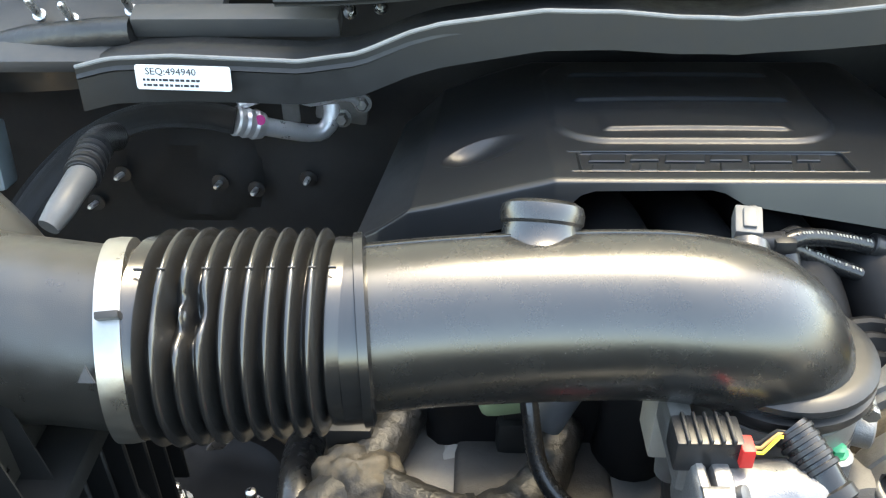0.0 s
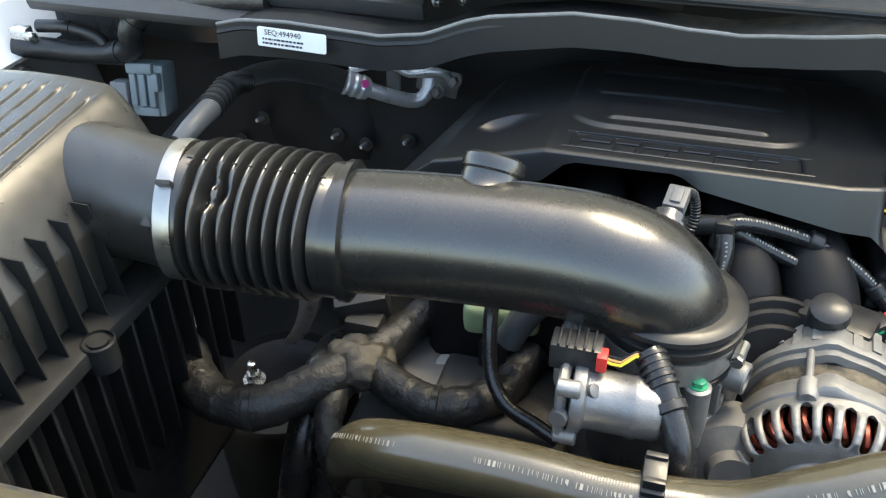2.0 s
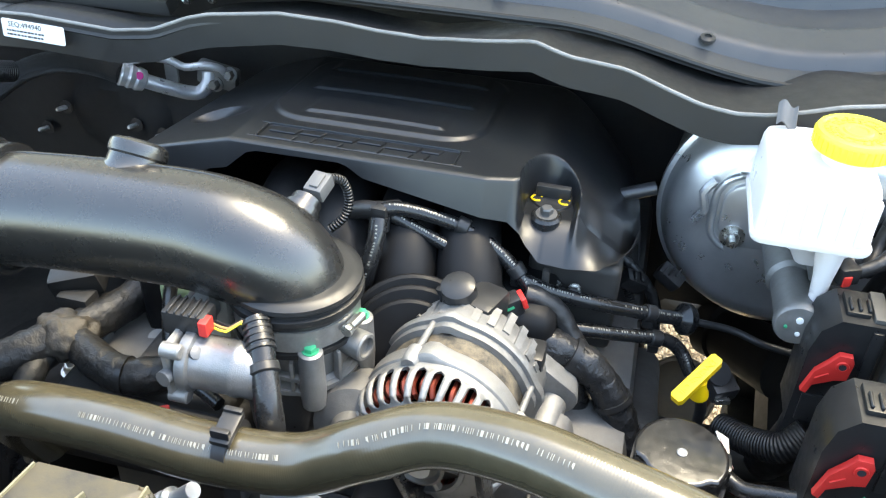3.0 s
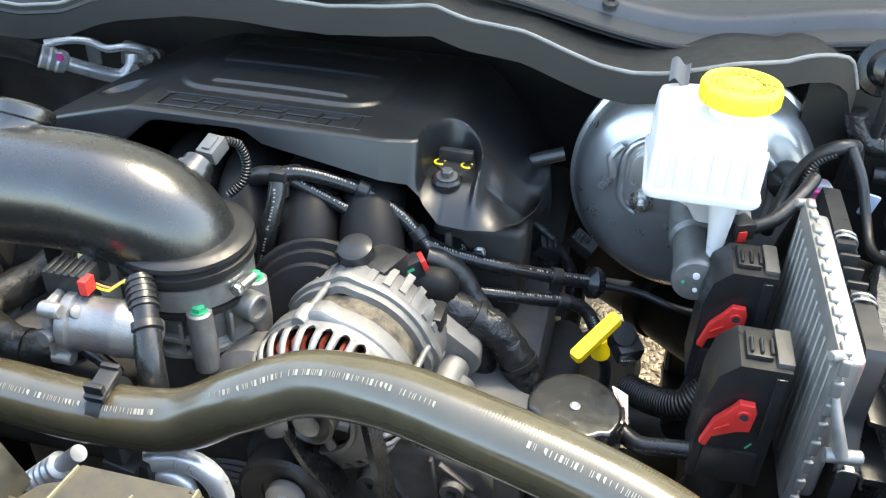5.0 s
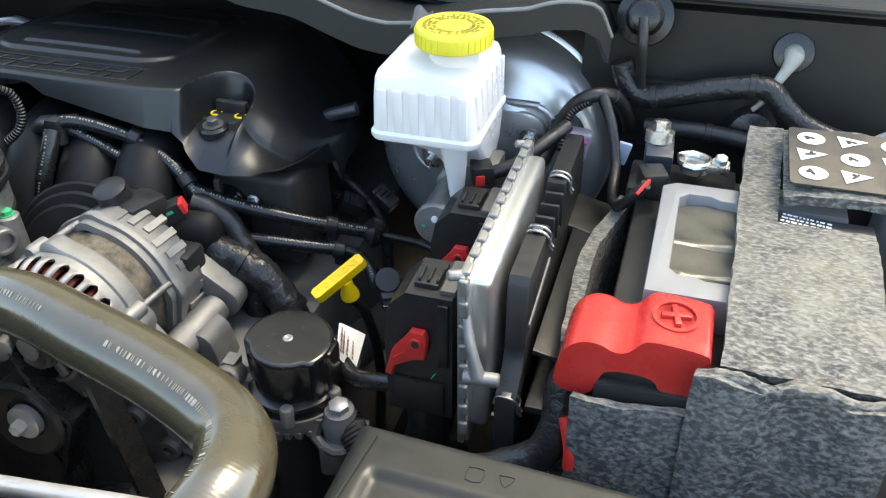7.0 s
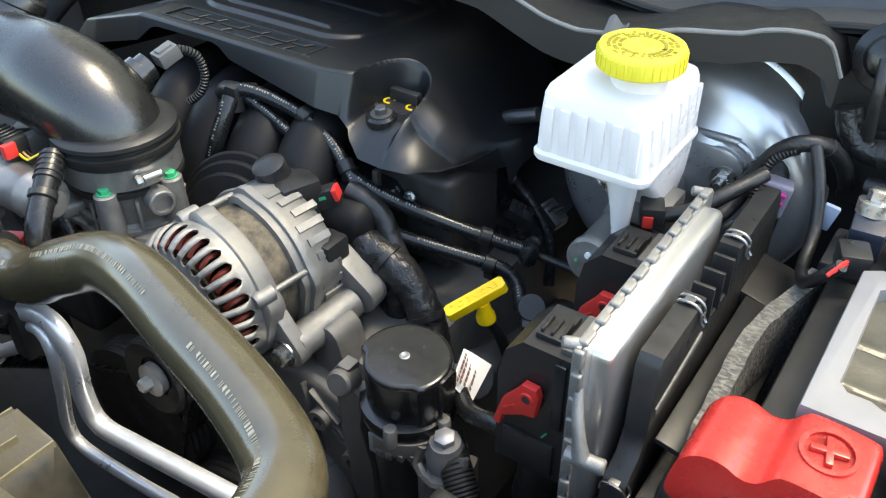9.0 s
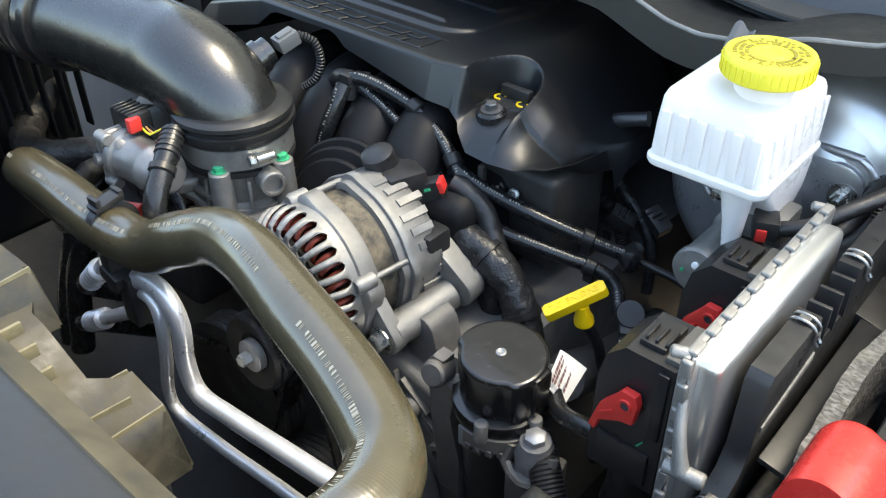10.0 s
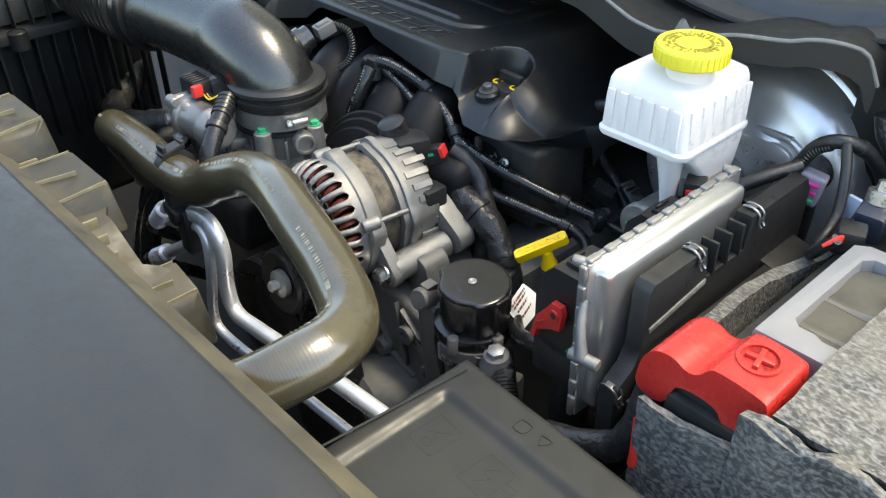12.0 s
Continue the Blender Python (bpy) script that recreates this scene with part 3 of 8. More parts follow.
# ---- engine cover ----
ec = thing("engine_cover", (0.17, 0.55, 1.16), "satin black plastic engine cover with a raised ribbed panel", "engine cover")


FRONT = [(-0.06, 0.458), (-0.04, 0.448), (0.0, 0.443), (0.07, 0.441), (0.28, 0.440), (0.302, 0.446), (0.311, 0.455), (0.350, 0.456), (0.372, 0.459), (0.388, 0.469), (0.397, 0.489), (0.402, 0.52)]
LOW = [(-0.06, 1.182), (0.0, 1.203), (0.07, 1.222), (0.086, 1.2355), (0.094, 1.2378), (0.163, 1.2388), (0.171, 1.237), (0.184, 1.230), (0.24, 1.2215), (0.302, 1.212), (0.312, 1.204), (0.328, 1.190), (0.35, 1.188), (0.38, 1.189), (0.402, 1.182)]
OUT = [(0.30, 0.010), (0.316, 0.028), (0.33, 0.035), (0.375, 0.035), (0.402, 0.016)]


def cov_front(x):
    """The front edge's y by x; it rounds the lobe at the driver's side."""
    return float(np.interp(x, *zip(*FRONT)))


def cov_low(x):
    """The lower rim's height by x: cut out over the throttle body, deep at the lobe."""
    return float(np.interp(x, *zip(*LOW)))


def rr_dist(x, y, cx, cy, hx, hy, r):
    """Distance outside a rounded rectangle (inside: negative)."""
    qx, qy = abs(x - cx) - hx + r, abs(y - cy) - hy + r
    return math.hypot(max(qx, 0), max(qy, 0)) + min(max(qx, qy), 0) - r


def cov_z(x, y):
    f = cov_front(x)
    z = 1.2445 - 0.085 * (y - 0.44) - 0.03 * bump_step(y, 0.66, 0.72)
    # the shoulders fall away on both sides
    z -= 0.27 * max(0.0, 0.07 - x) + 0.5 * max(0.0, -0.02 - x)
    z -= 0.064 * max(0.0, (x - 0.308) / 0.094) ** 1.7 + 0.014 * bump_step(x, 0.342, 0.362) * (1 - min(1.0, max(0.0, y - f) / 0.03)) ** 2
    # rounded front edge
    z -= 0.0018 * (1 - min(1.0, max(0.0, y - f) / 0.005)) ** 2
    # raised panel with rounded corners and three crisp ribs
    cx = 0.169
    z += 0.0030 * bump_step(rr_dist(x, y, cx, 0.577, 0.094, 0.080, 0.036), 0.003, -0.003)
    for yy, hw in ((0.6235, 0.079), (0.570, 0.079), (0.515, 0.064)):
        d = y - yy + 0.55 * (x - cx) ** 2
        end = bump_step(abs(x - cx), hw, hw - 0.008)
        if -0.004 < d < 0.036 and end > 0:
            z += 0.0024 * end * (bump_step(d, -0.004, 0.0) if d < 0 else 1 - d / 0.036)
    # shallow field of the raised name
    z -= 0.0020 * bump_step(rr_dist(x, y, 0.170, 0.4680, 0.083, 0.0150, 0.004), 0.001, -0.001)
    # oval scoop at the shoulder
    dx, dy = (x - 0.026), (y - 0.510)
    a = radians(8)
    e = math.hypot((dx * math.cos(a) + dy * math.sin(a)) / 0.031, (-dx * math.sin(a) + dy * math.cos(a)) / 0.018)
    if e < 1:
        z -= 0.010 * (1 - e * e) * (0.4 + 0.6 * bump_step(dx, 0.03, -0.02))
    # oil filler pocket, open to the front
    e = math.hypot((x - 0.329) / 0.0245, (y - 0.463) / 0.047)
    if e < 1:
        z += (min(z, 1.2095) - z) * bump_step(1 - e, 0.0, 0.22)
    return z


bm = B()


def cover_pt(u, v):
    x = -0.060 + 0.462 * u
    f, bk = cov_front(x), 0.715
    x2 = x + 0.03 * bump_step(u, 0.25, 0.0) * v - 0.035 * bump_step(u, 0.75, 1.0) * v * v
    if v < 0.04:
        k = v / 0.04
        low, top = cov_low(x), cov_z(x, f)
        out = float(np.interp(x, *zip(*OUT))) if x > 0.3 else 0.36 * (top - low)
        if x > 0.3:
            k2 = 1 - (1 - k) ** (1 + 0.5 * bump_step(x, 0.30, 0.33))
            return (x2, f - out * (1 - k), low + (top - low) * k2)
        return (x2, f - out * (1 - k), low + (top - low) * k)
    k = (v - 0.04) / 0.96
    y = f + 0.05 * k if k < 0.1 else f + 0.005 + (bk - f - 0.005) * (k - 0.1) / 0.9
    return (x2, y, cov_z(x, y))


sheet(bm, cover_pt, 330, 330)
bmesh.ops.recalc_face_normals(bm, faces=bm.faces)
edge = [e for e in bm.edges if e.is_boundary]
g = bmesh.ops.extrude_edge_only(bm, edges=edge)
for v in [v for v in g["geom"] if isinstance(v, bmesh.types.BMVert)]:
    if v.co.y < cov_front(v.co.x) + 0.001:
        v.co.y += 0.003
    else:
        v.co.z -= 0.022
        v.co.x += 0.004 if v.co.x > 0.3 else -0.004
part("shell", bm, M_COVER, ec, smooth=32)
# raised name, drawn as plain block shapes
nm = Matrix.Translation((0, 0.4680, 1.2402)) @ Matrix.Rotation(-math.atan(0.085), 4, "X")
x0 = 0.093
for k, w in enumerate((0.024, 0.019, 0.026, 0.021, 0.028, 0.016)):
    y0, y1, m_ = -0.012, 0.012, 0.002 * (k % 2)
    for a, b, c, d in ((0.0, w - 0.0015, m_ + 0.0012, y1), (0.003 * (k % 2), w - 0.005 * (k % 3), y0, m_ - 0.0022)):
        bm = B()
        plate(bm, [(x0 + a, c), (x0 + b, c), (x0 + b + 0.0025, d), (x0 + a + 0.0025, d)], -0.003, 0.0016, nm, 0.0006, 1)
        part("raised_shape", bm, M_COVER, ec)
    x0 += w + 0.0022
bm = B()
o = rrect(0.0875, -0.015, 0.2525, 0.015, 0.004)
sweep(bm, [nm @ Vector((a, b, 0.0018)) for a, b in o + o[:1]], 0.0007, 6, step=0.01)
part("name_border", bm, M_COVER, ec)

# oil filler bolt and pocket clips
ob_ = thing("cover_bolt", (0.328, 0.4535, 1.20), "black flanged bolt holding the engine cover", "bolt")
bm = B()
lathe(bm, [(0.012, -0.01), (0.012, 0.006), (0.010, 0.008)], (0.328, 0.4535, 1.206), (0, -0.1, 1), 20)
part("grommet", bm, M_RUBBER, ob_)
bm = B()
hexbolt(bm, (0.328, 0.4535, 1.213), (0, -0.1, 1), 0.005, 0.006, 0.0085)
part("bolt_head", bm, mat("dull_bolt_steel", (0.13, 0.13, 0.13), 0.45, metal=0.7), ob_)
shift(0.005, -0.004, 0.012)
oc = thing("oil_filler_cap", (0.324, 0.484, 1.18), "black oil filler cap with yellow markings in its pocket", "oil cap")
bm = B()
lathe(bm, [(0.017, -0.01), (0.017, 0.008), (0.0155, 0.010)], (0.324, 0.486, 1.190), (0, -0.1, 1), 24)
part("cap_body", bm, M_BLACK, oc)
bm = B()
block(bm, (0.324, 0.488, 1.204), (0.028, 0.007, 0.011), 0.002)
part("grip", bm, M_BLACK, oc)
bm = B()
for dx in (-0.011, 0.011):
    sweep(bm, [(0.323 + dx + 0.0045 * math.cos(a), 0.482 + 0.004 * math.sin(a), 1.1995) for a in np.linspace(0.5, 5.4, 9)], 0.0009, 6, 0.002)
part("marking", bm, M_YELLOW, oc, "yellow printed ring")

shift()
# ---- air intake ----
ai = thing("air_intake_duct", (0.02, 0.31, 1.18), "satin black moulded intake duct with a ribbed bellows", "intake duct")
TUBE = [(-0.036, 0.309, 1.239, 0.0405), (0.0, 0.314, 1.240, 0.0405), (0.05, 0.319, 1.240, 0.041), (0.10, 0.321, 1.240, 0.041), (0.128, 0.320, 1.2385, 0.041),
        (0.153, 0.3215, 1.230, 0.041), (0.167, 0.323, 1.216, 0.040), (0.1725, 0.324, 1.202, 0.039)]
bm = B()
sweep(bm, TUBE, n=40, step=0.005)
part("duct", bm, M_TUBE, ai, smooth=60)
bm = B()
sweep(bm, [(x, y + 0.30 * r, z + 0.952 * r) for x, y, z, r in TUBE[:6]], 0.0008, 6)
part("mould_seam", bm, M_TUBE, ai, "fine mould seam")
bm = B()
rows = []
xs = np.linspace(-0.119, -0.036, 150)
for x in xs:
    u = (x + 0.119) / 0.083
    c = (x, 0.281 + 0.028 * u, 1.2575 - 0.0185 * u)
    k = 0.5 + 0.5 * math.cos(2 * math.pi * (u * 10.2 - 0.75))
    k = k ** 0.6
    if u < 0.085 or u > 0.93:
        k = 0.55
    rows.append((*c, 0.0395 + 0.0092 * k))
n = 72
rings = []
for i, (x, y, z, r) in enumerate(rows):
    ring = []
    for j in range(n):
        a = 2 * math.pi * j / n
        p_, q_ = (x + 0.096) / 0.0085, (a - radians(128)) / 0.26
        dent = math.exp(-(p_ * p_ + q_ * q_) ** 2) * (0.35 + 0.65 * min(1.0, abs(abs(p_) - abs(q_)) * 1.6 + 0.15))
        rr = r - 0.0115 * dent
        ring.append(bm.verts.new((x, y + rr * math.cos(a), z + rr * math.sin(a))))
    rings.append(ring)
for a, b in zip(rings, rings[1:]):
    for j in range(n):
        bm.faces.new((a[j], a[(j + 1) % n], b[(j + 1) % n], b[j]))
part("bellows", bm, M_BELLOW, ai, "ribbed black rubber bellows with a small dent", smooth=70)
bm = B()
for k in range(10):
    u = (k + 0.75) / 10.2
    if not 0.2 < u < 0.36:
        c = Vector((-0.119 + 0.083 * u, 0.281 + 0.028 * u, 1.2575 - 0.0185 * u))
        d = Vector((0, math.cos(radians(106)), math.sin(radians(106))))
        plate(bm, [(-0.0017, -0.0003), (0.0017, -0.0003), (0.0017, 0.0003), (-0.0017, 0.0003)], -0.001, 0.0004, at_pose(c + d * 0.0487, d, (0, -d.z, d.y)), 0)
tagged(part("seam_mark", bm, M_BELLOW, ai), "small mould marks on the ribs", kind="stuff")
bm = B()
lathe(bm, [(0.043, -0.006), (0.0445, -0.005), (0.0445, 0.003), (0.0465, 0.0035), (0.0465, 0.0075), (0.043, 0.009)], (-0.036, 0.309, 1.239), (1, 0.12, 0), 48)
part("cuff_ring", bm, M_BELLOW, ai)
shift(0.010, -0.008, 0.013)
bm = B()
lathe(bm, [(0.041, -0.0055), (0.0445, -0.005), (0.0450, 0.0), (0.0445, 0.005), (0.041, 0.0055)], (-0.139, 0.287, 1.245), (1, 0.2, -0.05), 48)
cl = part("hose_clamp", bm, mat("dull_stainless", (0.36, 0.355, 0.34), 0.36, metal=0.95, vary=0.15), ai, "stainless band clamp")
bm = B()
plate(bm, [(-0.0035, -0.003), (0.0035, -0.003), (0, 0.004)], 0, 0.0006, at_pose((-0.1385, 0.2455, 1.2625), (0, -0.92, 0.38)), 0)
part("arrow_mark", bm, M_INK, cl)
bm = B()
block(bm, (-0.1305, 0.2605, 1.2795), (0.009, 0.003, 0.012), 0.0006, (42, 0, 10))
part("clamp_tab", bm, M_BLACK, cl)
shift()
# resonator neck at the back of the duct
bm = B()
lathe(bm, [(0.027, -0.02), (0.025, -0.006), (0.0215, 0.0), (0.0192, 0.004), (0.0188, 0.010), (0.0202, 0.0115), (0.0205, 0.016), (0.0195, 0.0195), (0.016, 0.0215), (0.009, 0.0225), (0.001, 0.0226)], (0.053, 0.337, 1.268), (0.08, 0.62, 0.78), 40)
part("resonator_neck", bm, M_TUBE, ai)
# elbow seam and throttle cuff
bm = B()
lathe(bm, [(0.0395, 0.037), (0.043, 0.0365), (0.0468, 0.034), (0.0472, 0.031), (0.0462, 0.0295), (0.0445, 0.0285), (0.0445, 0.0265), (0.0475, 0.0255), (0.0478, 0.021), (0.0470, 0.0195), (0.0438, 0.0185), (0.0432, 0.016), (0.0425, 0.002), (0.0425, -0.004), (0.0448, -0.0045), (0.0448, -0.0085), (0.0425, -0.0095), (0.0, -0.012)], (0.1735, 0.325, 1.184), (0, 0, 1), 48)
M_CUFF = mat("cuff_rubber", (0.012, 0.012, 0.0122), 0.42, spec=0.5, vary=0.2, grain=60, bump=0.03)
part("throttle_cuff", bm, M_CUFF, ai, "grooved black rubber cuff")
bm = B()
lathe(bm, [(0.0425, -0.0085), (0.0442, -0.008), (0.0442, 0.008), (0.0425, 0.0085)], (0.1735, 0.325, 1.190), (0, 0, 1), 56)
wc = part("worm_clamp", bm, mat("clamp_steel", (0.33, 0.325, 0.31), 0.36, metal=0.75, vary=0.3, grain=90, dust=0.2, dust_scale=20), ai, "dull stainless worm clamp")
CT = Vector((0.25, 0.97, 0.0)).normalized()
bm = B()
block(bm, Vector((0.2190, 0.3140, 1.190)), (0.005, 0.013, 0.009), 0.002, (0, 0, -14), 3)
lathe(bm, [(0.0034, 0), (0.0034, 0.014), (0.0025, 0.015)], Vector((0.2205, 0.3140, 1.1915)) - CT * 0.006, CT, 14)
lathe(bm, [(0.0042, -0.003), (0.0046, -0.002), (0.0046, 0.0), (0.004, 0.002)], Vector((0.2205, 0.3140, 1.1915)) - CT * 0.009, CT, 8)
part("clamp_screw", bm, mat("bright_screw_steel", (0.34, 0.34, 0.325), 0.32, metal=0.9, vary=0.2), wc, "bright screw housing")

# inlet air sensor with its plug
sn = thing("air_sensor", (0.178, 0.375, 1.225), "black air sensor with a grey wiring plug on the duct", "sensor")
bm = B()
lathe(bm, [(0.019, -0.025), (0.018, 0.004), (0.016, 0.007), (0.014, 0.008), (0.014, 0.014), (0.0115, 0.015), (0.0115, 0.022)], (0.162, 0.352, 1.236), (0.12, 0.75, 0.28), 24)
part("sensor_body", bm, M_TUBE, sn)
bm = B()
block(bm, (0.1685, 0.388, 1.2475), (0.0145, 0.019, 0.012), 0.0015, (18, 0, -10))
block(bm, (0.1685, 0.386, 1.2535), (0.007, 0.013, 0.003), 0.0008, (18, 0, -10))
part("plug", bm, mat("light_grey_plastic", (0.11, 0.11, 0.109), 0.45, vary=0.15), sn, "light grey plug")
bm = B()
sweep(bm, [(0.172, 0.397, 1.250), (0.179, 0.408, 1.243), (0.183, 0.410, 1.226), (0.180, 0.405, 1.212), (0.170, 0.40, 1.203)], 0.0036, 10)
part("wire_loom", bm, M_LOOM, sn)

# ---- airbox ----
shift(0.010, -0.008, 0.013)
ab = thing("airbox", (-0.28, 0.24, 0.95), "black plastic air filter box with a grooved sunlit lid", "airbox")


def lid_pt(u, v):
    """u over the lid from the engine side outwards, v from front to back."""
    y = 0.098 + 0.276 * v
    xr = -0.186
    xr -= 0.07 * max(0, (v - 0.84) / 0.16) ** 2.4 + 0.02 * max(0, (0.06 - v) / 0.06) ** 2
    xl = -0.372 + 0.055 * max(0, (v - 0.80) / 0.20) ** 2
    x = xr + (xl - xr) * u
    z = 1.287 + 0.010 * math.sin(math.pi * min(1, u * 0.75 + 0.12)) - 0.028 * max(0, (u - 0.86) / 0.14) ** 2
    z -= 0.042 * max(0, (0.20 - u) / 0.20) ** 1.8 + 0.04 * max(0, (v - 0.90) / 0.10) ** 2 + 0.022 * max(0, (0.1 - v) / 0.1) ** 2
    z -= 0.012 * (1 - v)
    # grooves that run front to back
    for k in range(12):
        w = abs(x + 0.2255 + 0.0128 * k + 0.06 * (y - 0.33))
        end = 0.331 + 0.007 * math.sin(0.6 * k)
        if w < 0.0017 and 0.12 < y < end:
            z -= 0.0019 * (1 - (w / 0.0017) ** 2) * bump_step(y, end, end - 0.008)
    return (x, y, z)


bm = B()
sheet(bm, lid_pt, 420, 80)
edge = [e for e in bm.edges if e.is_boundary]
g = bmesh.ops.extrude_edge_only(bm, edges=edge)
for v in [v for v in g["geom"] if isinstance(v, bmesh.types.BMVert)]:
    v.co.z = 1.198
lid = part("lid", bm, M_AIRBOX, ab, "satin black lid with long grooves", smooth=40)
# the outlet neck
bm = B()
sweep(bm, [(-0.262, 0.298, 1.233, 0.062), (-0.240, 0.298, 1.237, 0.0555), (-0.222, 0.297, 1.240, 0.0500), (-0.205, 0.295, 1.243, 0.0455), (-0.185, 0.293, 1.245, 0.0420), (-0.165, 0.290, 1.246, 0.0405), (-0.13, 0.286, 1.245, 0.0400)], n=40)
part("outlet_neck", bm, M_AIRBOX, lid, smooth=60)
# fins down the engine side of the lid
for k in range(8):
    y = 0.252 - 0.0200 * k
    bm = B()
    fr = Matrix(((1, 0, 0, 0), (0, 0, 1, y), (0, 1, 0, 0), (0, 0, 0, 1)))
    plate(bm, [(-0.20, 1.19), (-0.172, 1.19), (-0.1825, 1.262), (-0.20, 1.262)], -0.0005, 0.0005, fr, 0)
    part("fin", bm, M_AIRBOX_SHADED, lid)
bm = B()
plate(bm, [(-0.164, 0.09), (-0.164, 0.34), (-0.213, 0.34), (-0.213, 0.115), (-0.385, 0.115), (-0.385, 0.082), (-0.17, 0.082)], 1.183, 1.194, None, 0.003)
fl = part("flange", bm, M_AIRBOX_SHADED, ab)
for y in (0.208, 0.106):
    bm = B()
    lathe(bm, [(0.0105, -0.014), (0.0105, 0.005), (0.0095, 0.006), (0.0095, 0.003), (0.0065, 0.003), (0.0065, 0.0055), (0.003, 0.0055)], (-0.164, y, 1.190), (0, 0, 1), 24)
    part("screw_boss", bm, M_AIRBOX_SHADED, fl)
bm = B()
block(bm, (-0.282, 0.238, 1.07), (0.185, 0.26, 0.24), 0.012, seg=3)
base = part("base", bm, M_AIRBOX_SHADED, ab)
for k in range(13):
    y = 0.125 + 0.0205 * k
    bm = B()
    block(bm, (-0.177, y, 1.12), (0.014, 0.003, 0.13), 0.001, seg=1)
    part("rib", bm, M_AIRBOX_SHADED, base)

# ---- throttle body ----
shift(0.0, 0.0, 0.007)


def moved(bm, d):
    for v in bm.verts:
        v.co += Vector(d)
    return bm


MD, PD = (0.013, -0.004, -0.006), (0.007, -0.015, -0.005)
tb = thing("throttle_body", (0.175, 0.31, 1.13), "cast aluminium throttle body with its motor and plug", "throttle body")
bm = B()
lathe(bm, [(0.034, -0.05), (0.041, -0.045), (0.041, -0.036), (0.037, -0.034), (0.039, -0.012), (0.041, -0.008), (0.041, 0.004), (0.030, 0.006)], (0.1735, 0.325, 1.176), (0, 0, 1), 40)
body = part("body", bm, M_CAST, tb)
for a in (302, 8, 128, 192):
    x, y = 0.1735 + 0.045 * math.cos(radians(a)), 0.326 + 0.045 * math.sin(radians(a))
    bm = B()
    lathe(bm, [(0.0085, -0.036), (0.0095, -0.02), (0.0085, 0.012), (0.007, 0.013)], (x, y, 1.162), (0, 0, 1), 16)
    boss = part("mounting_boss", bm, M_CAST, body)
    bm = B()
    lathe(bm, [(0.0045, 0), (0.0045, 0.004), (0.0035, 0.0045)], (x, y, 1.175), (0, 0, 1), 6)
    lathe(bm, [(0.006, 0), (0.006, 0.001)], (x, y, 1.1748), (0, 0, 1), 12)
    part("bolt_paint", bm, M_GREEN, body, "green paint mark on the bolt")
bm = B()
lathe(bm, [(0.0105, -0.02), (0.0105, 0.020), (0.0095, 0.021), (0.0075, 0.021), (0.0075, 0.017), (0.001, 0.017)], (0.208, 0.3205, 1.163), (0.95, -0.3, 0), 20)
part("shaft_boss", bm, M_CAST, body)
for dz in (-0.02, -0.008):
    bm = B()
    block(bm, (0.175, 0.2845, 1.158 + dz), (0.05, 0.006, 0.004), 0.001)
    part("web", bm, M_CAST, body)
bm = B()
lathe(bm, [(0.041, -0.0025), (0.0445, -0.002), (0.0445, 0.002), (0.041, 0.0025)], (0.1735, 0.325, 1.137), (0, 0, 1), 48)
part("lower_flange", bm, M_CAST, body)
for a in (-75, -30, 20):
    bm = B()
    c = Vector((0.1735 + 0.042 * math.cos(radians(a)), 0.325 + 0.042 * math.sin(radians(a)), 1.152))
    block(bm, c, (0.006, 0.003, 0.026), 0.001, (0, 0, a))
    part("web", bm, M_CAST, body)
bm = B()
block(bm, (0.150, 0.286, 1.153), (0.034, 0.022, 0.012), 0.004, (0, 0, -20), 3)
lathe(bm, [(0.0075, -0.012), (0.0075, 0.007), (0.0062, 0.008)], (0.139, 0.279, 1.156), (0, 0, 1), 16)
part("motor_arm", bm, M_CAST, body)
bm = B()
lathe(bm, [(0.0165, 0), (0.0205, 0.001), (0.0212, 0.003), (0.0212, 0.008), (0.0186, 0.0095), (0.0182, 0.014), (0.0182, 0.034), (0.0190, 0.0355), (0.0190, 0.039), (0.0182, 0.0405), (0.0182, 0.050), (0.0165, 0.053), (0.010, 0.054), (0.010, 0.060)], (0.112, 0.258, 1.186), (1, 0.05, -0.04), 32)
part("motor", moved(bm, MD), mat("matt_aluminium", (0.24, 0.24, 0.242), 0.36, metal=0.75, vary=0.3, grain=70, bump=0.25, fine_bump=0.3, dust=0.2, dust_scale=25), tb, "matt aluminium motor can")
bm = B()
block(bm, (0.108, 0.262, 1.184), (0.007, 0.044, 0.046), 0.005, seg=3)
block(bm, (0.106, 0.288, 1.196), (0.012, 0.05, 0.024), 0.004)
part("motor_flange", moved(bm, MD), M_CAST, tb)
for y, z in ((0.244, 1.204), (0.244, 1.166), (0.280, 1.166)):
    bm = B()
    lathe(bm, [(0.0052, -0.002), (0.0052, 0.010), (0.0042, 0.011)], (0.108, y, z), (1, 0, 0), 14)
    part("flange_boss", moved(bm, MD), M_CAST, tb)
bm = B()
lathe(bm, [(0.0042, 0), (0.0042, 0.004), (0.003, 0.0045)], (0.124, 0.250, 1.199), (0.6, -0.3, 0.6), 12)
lathe(bm, [(0.0055, 0), (0.0055, 0.005)], (0.109, 0.240, 1.186), (-0.2, -1, 0.1), 12)
part("motor_screws", moved(bm, MD), mat("dull_screw_steel", (0.14, 0.14, 0.14), 0.5, metal=0.6), tb)
bm = B()
block(bm, (0.118, 0.281, 1.209), (0.030, 0.018, 0.018), 0.002)
for k in range(5):
    block(bm, (0.108 + 0.005 * k, 0.281, 1.2185), (0.0016, 0.018, 0.003), 0.0004, seg=1)
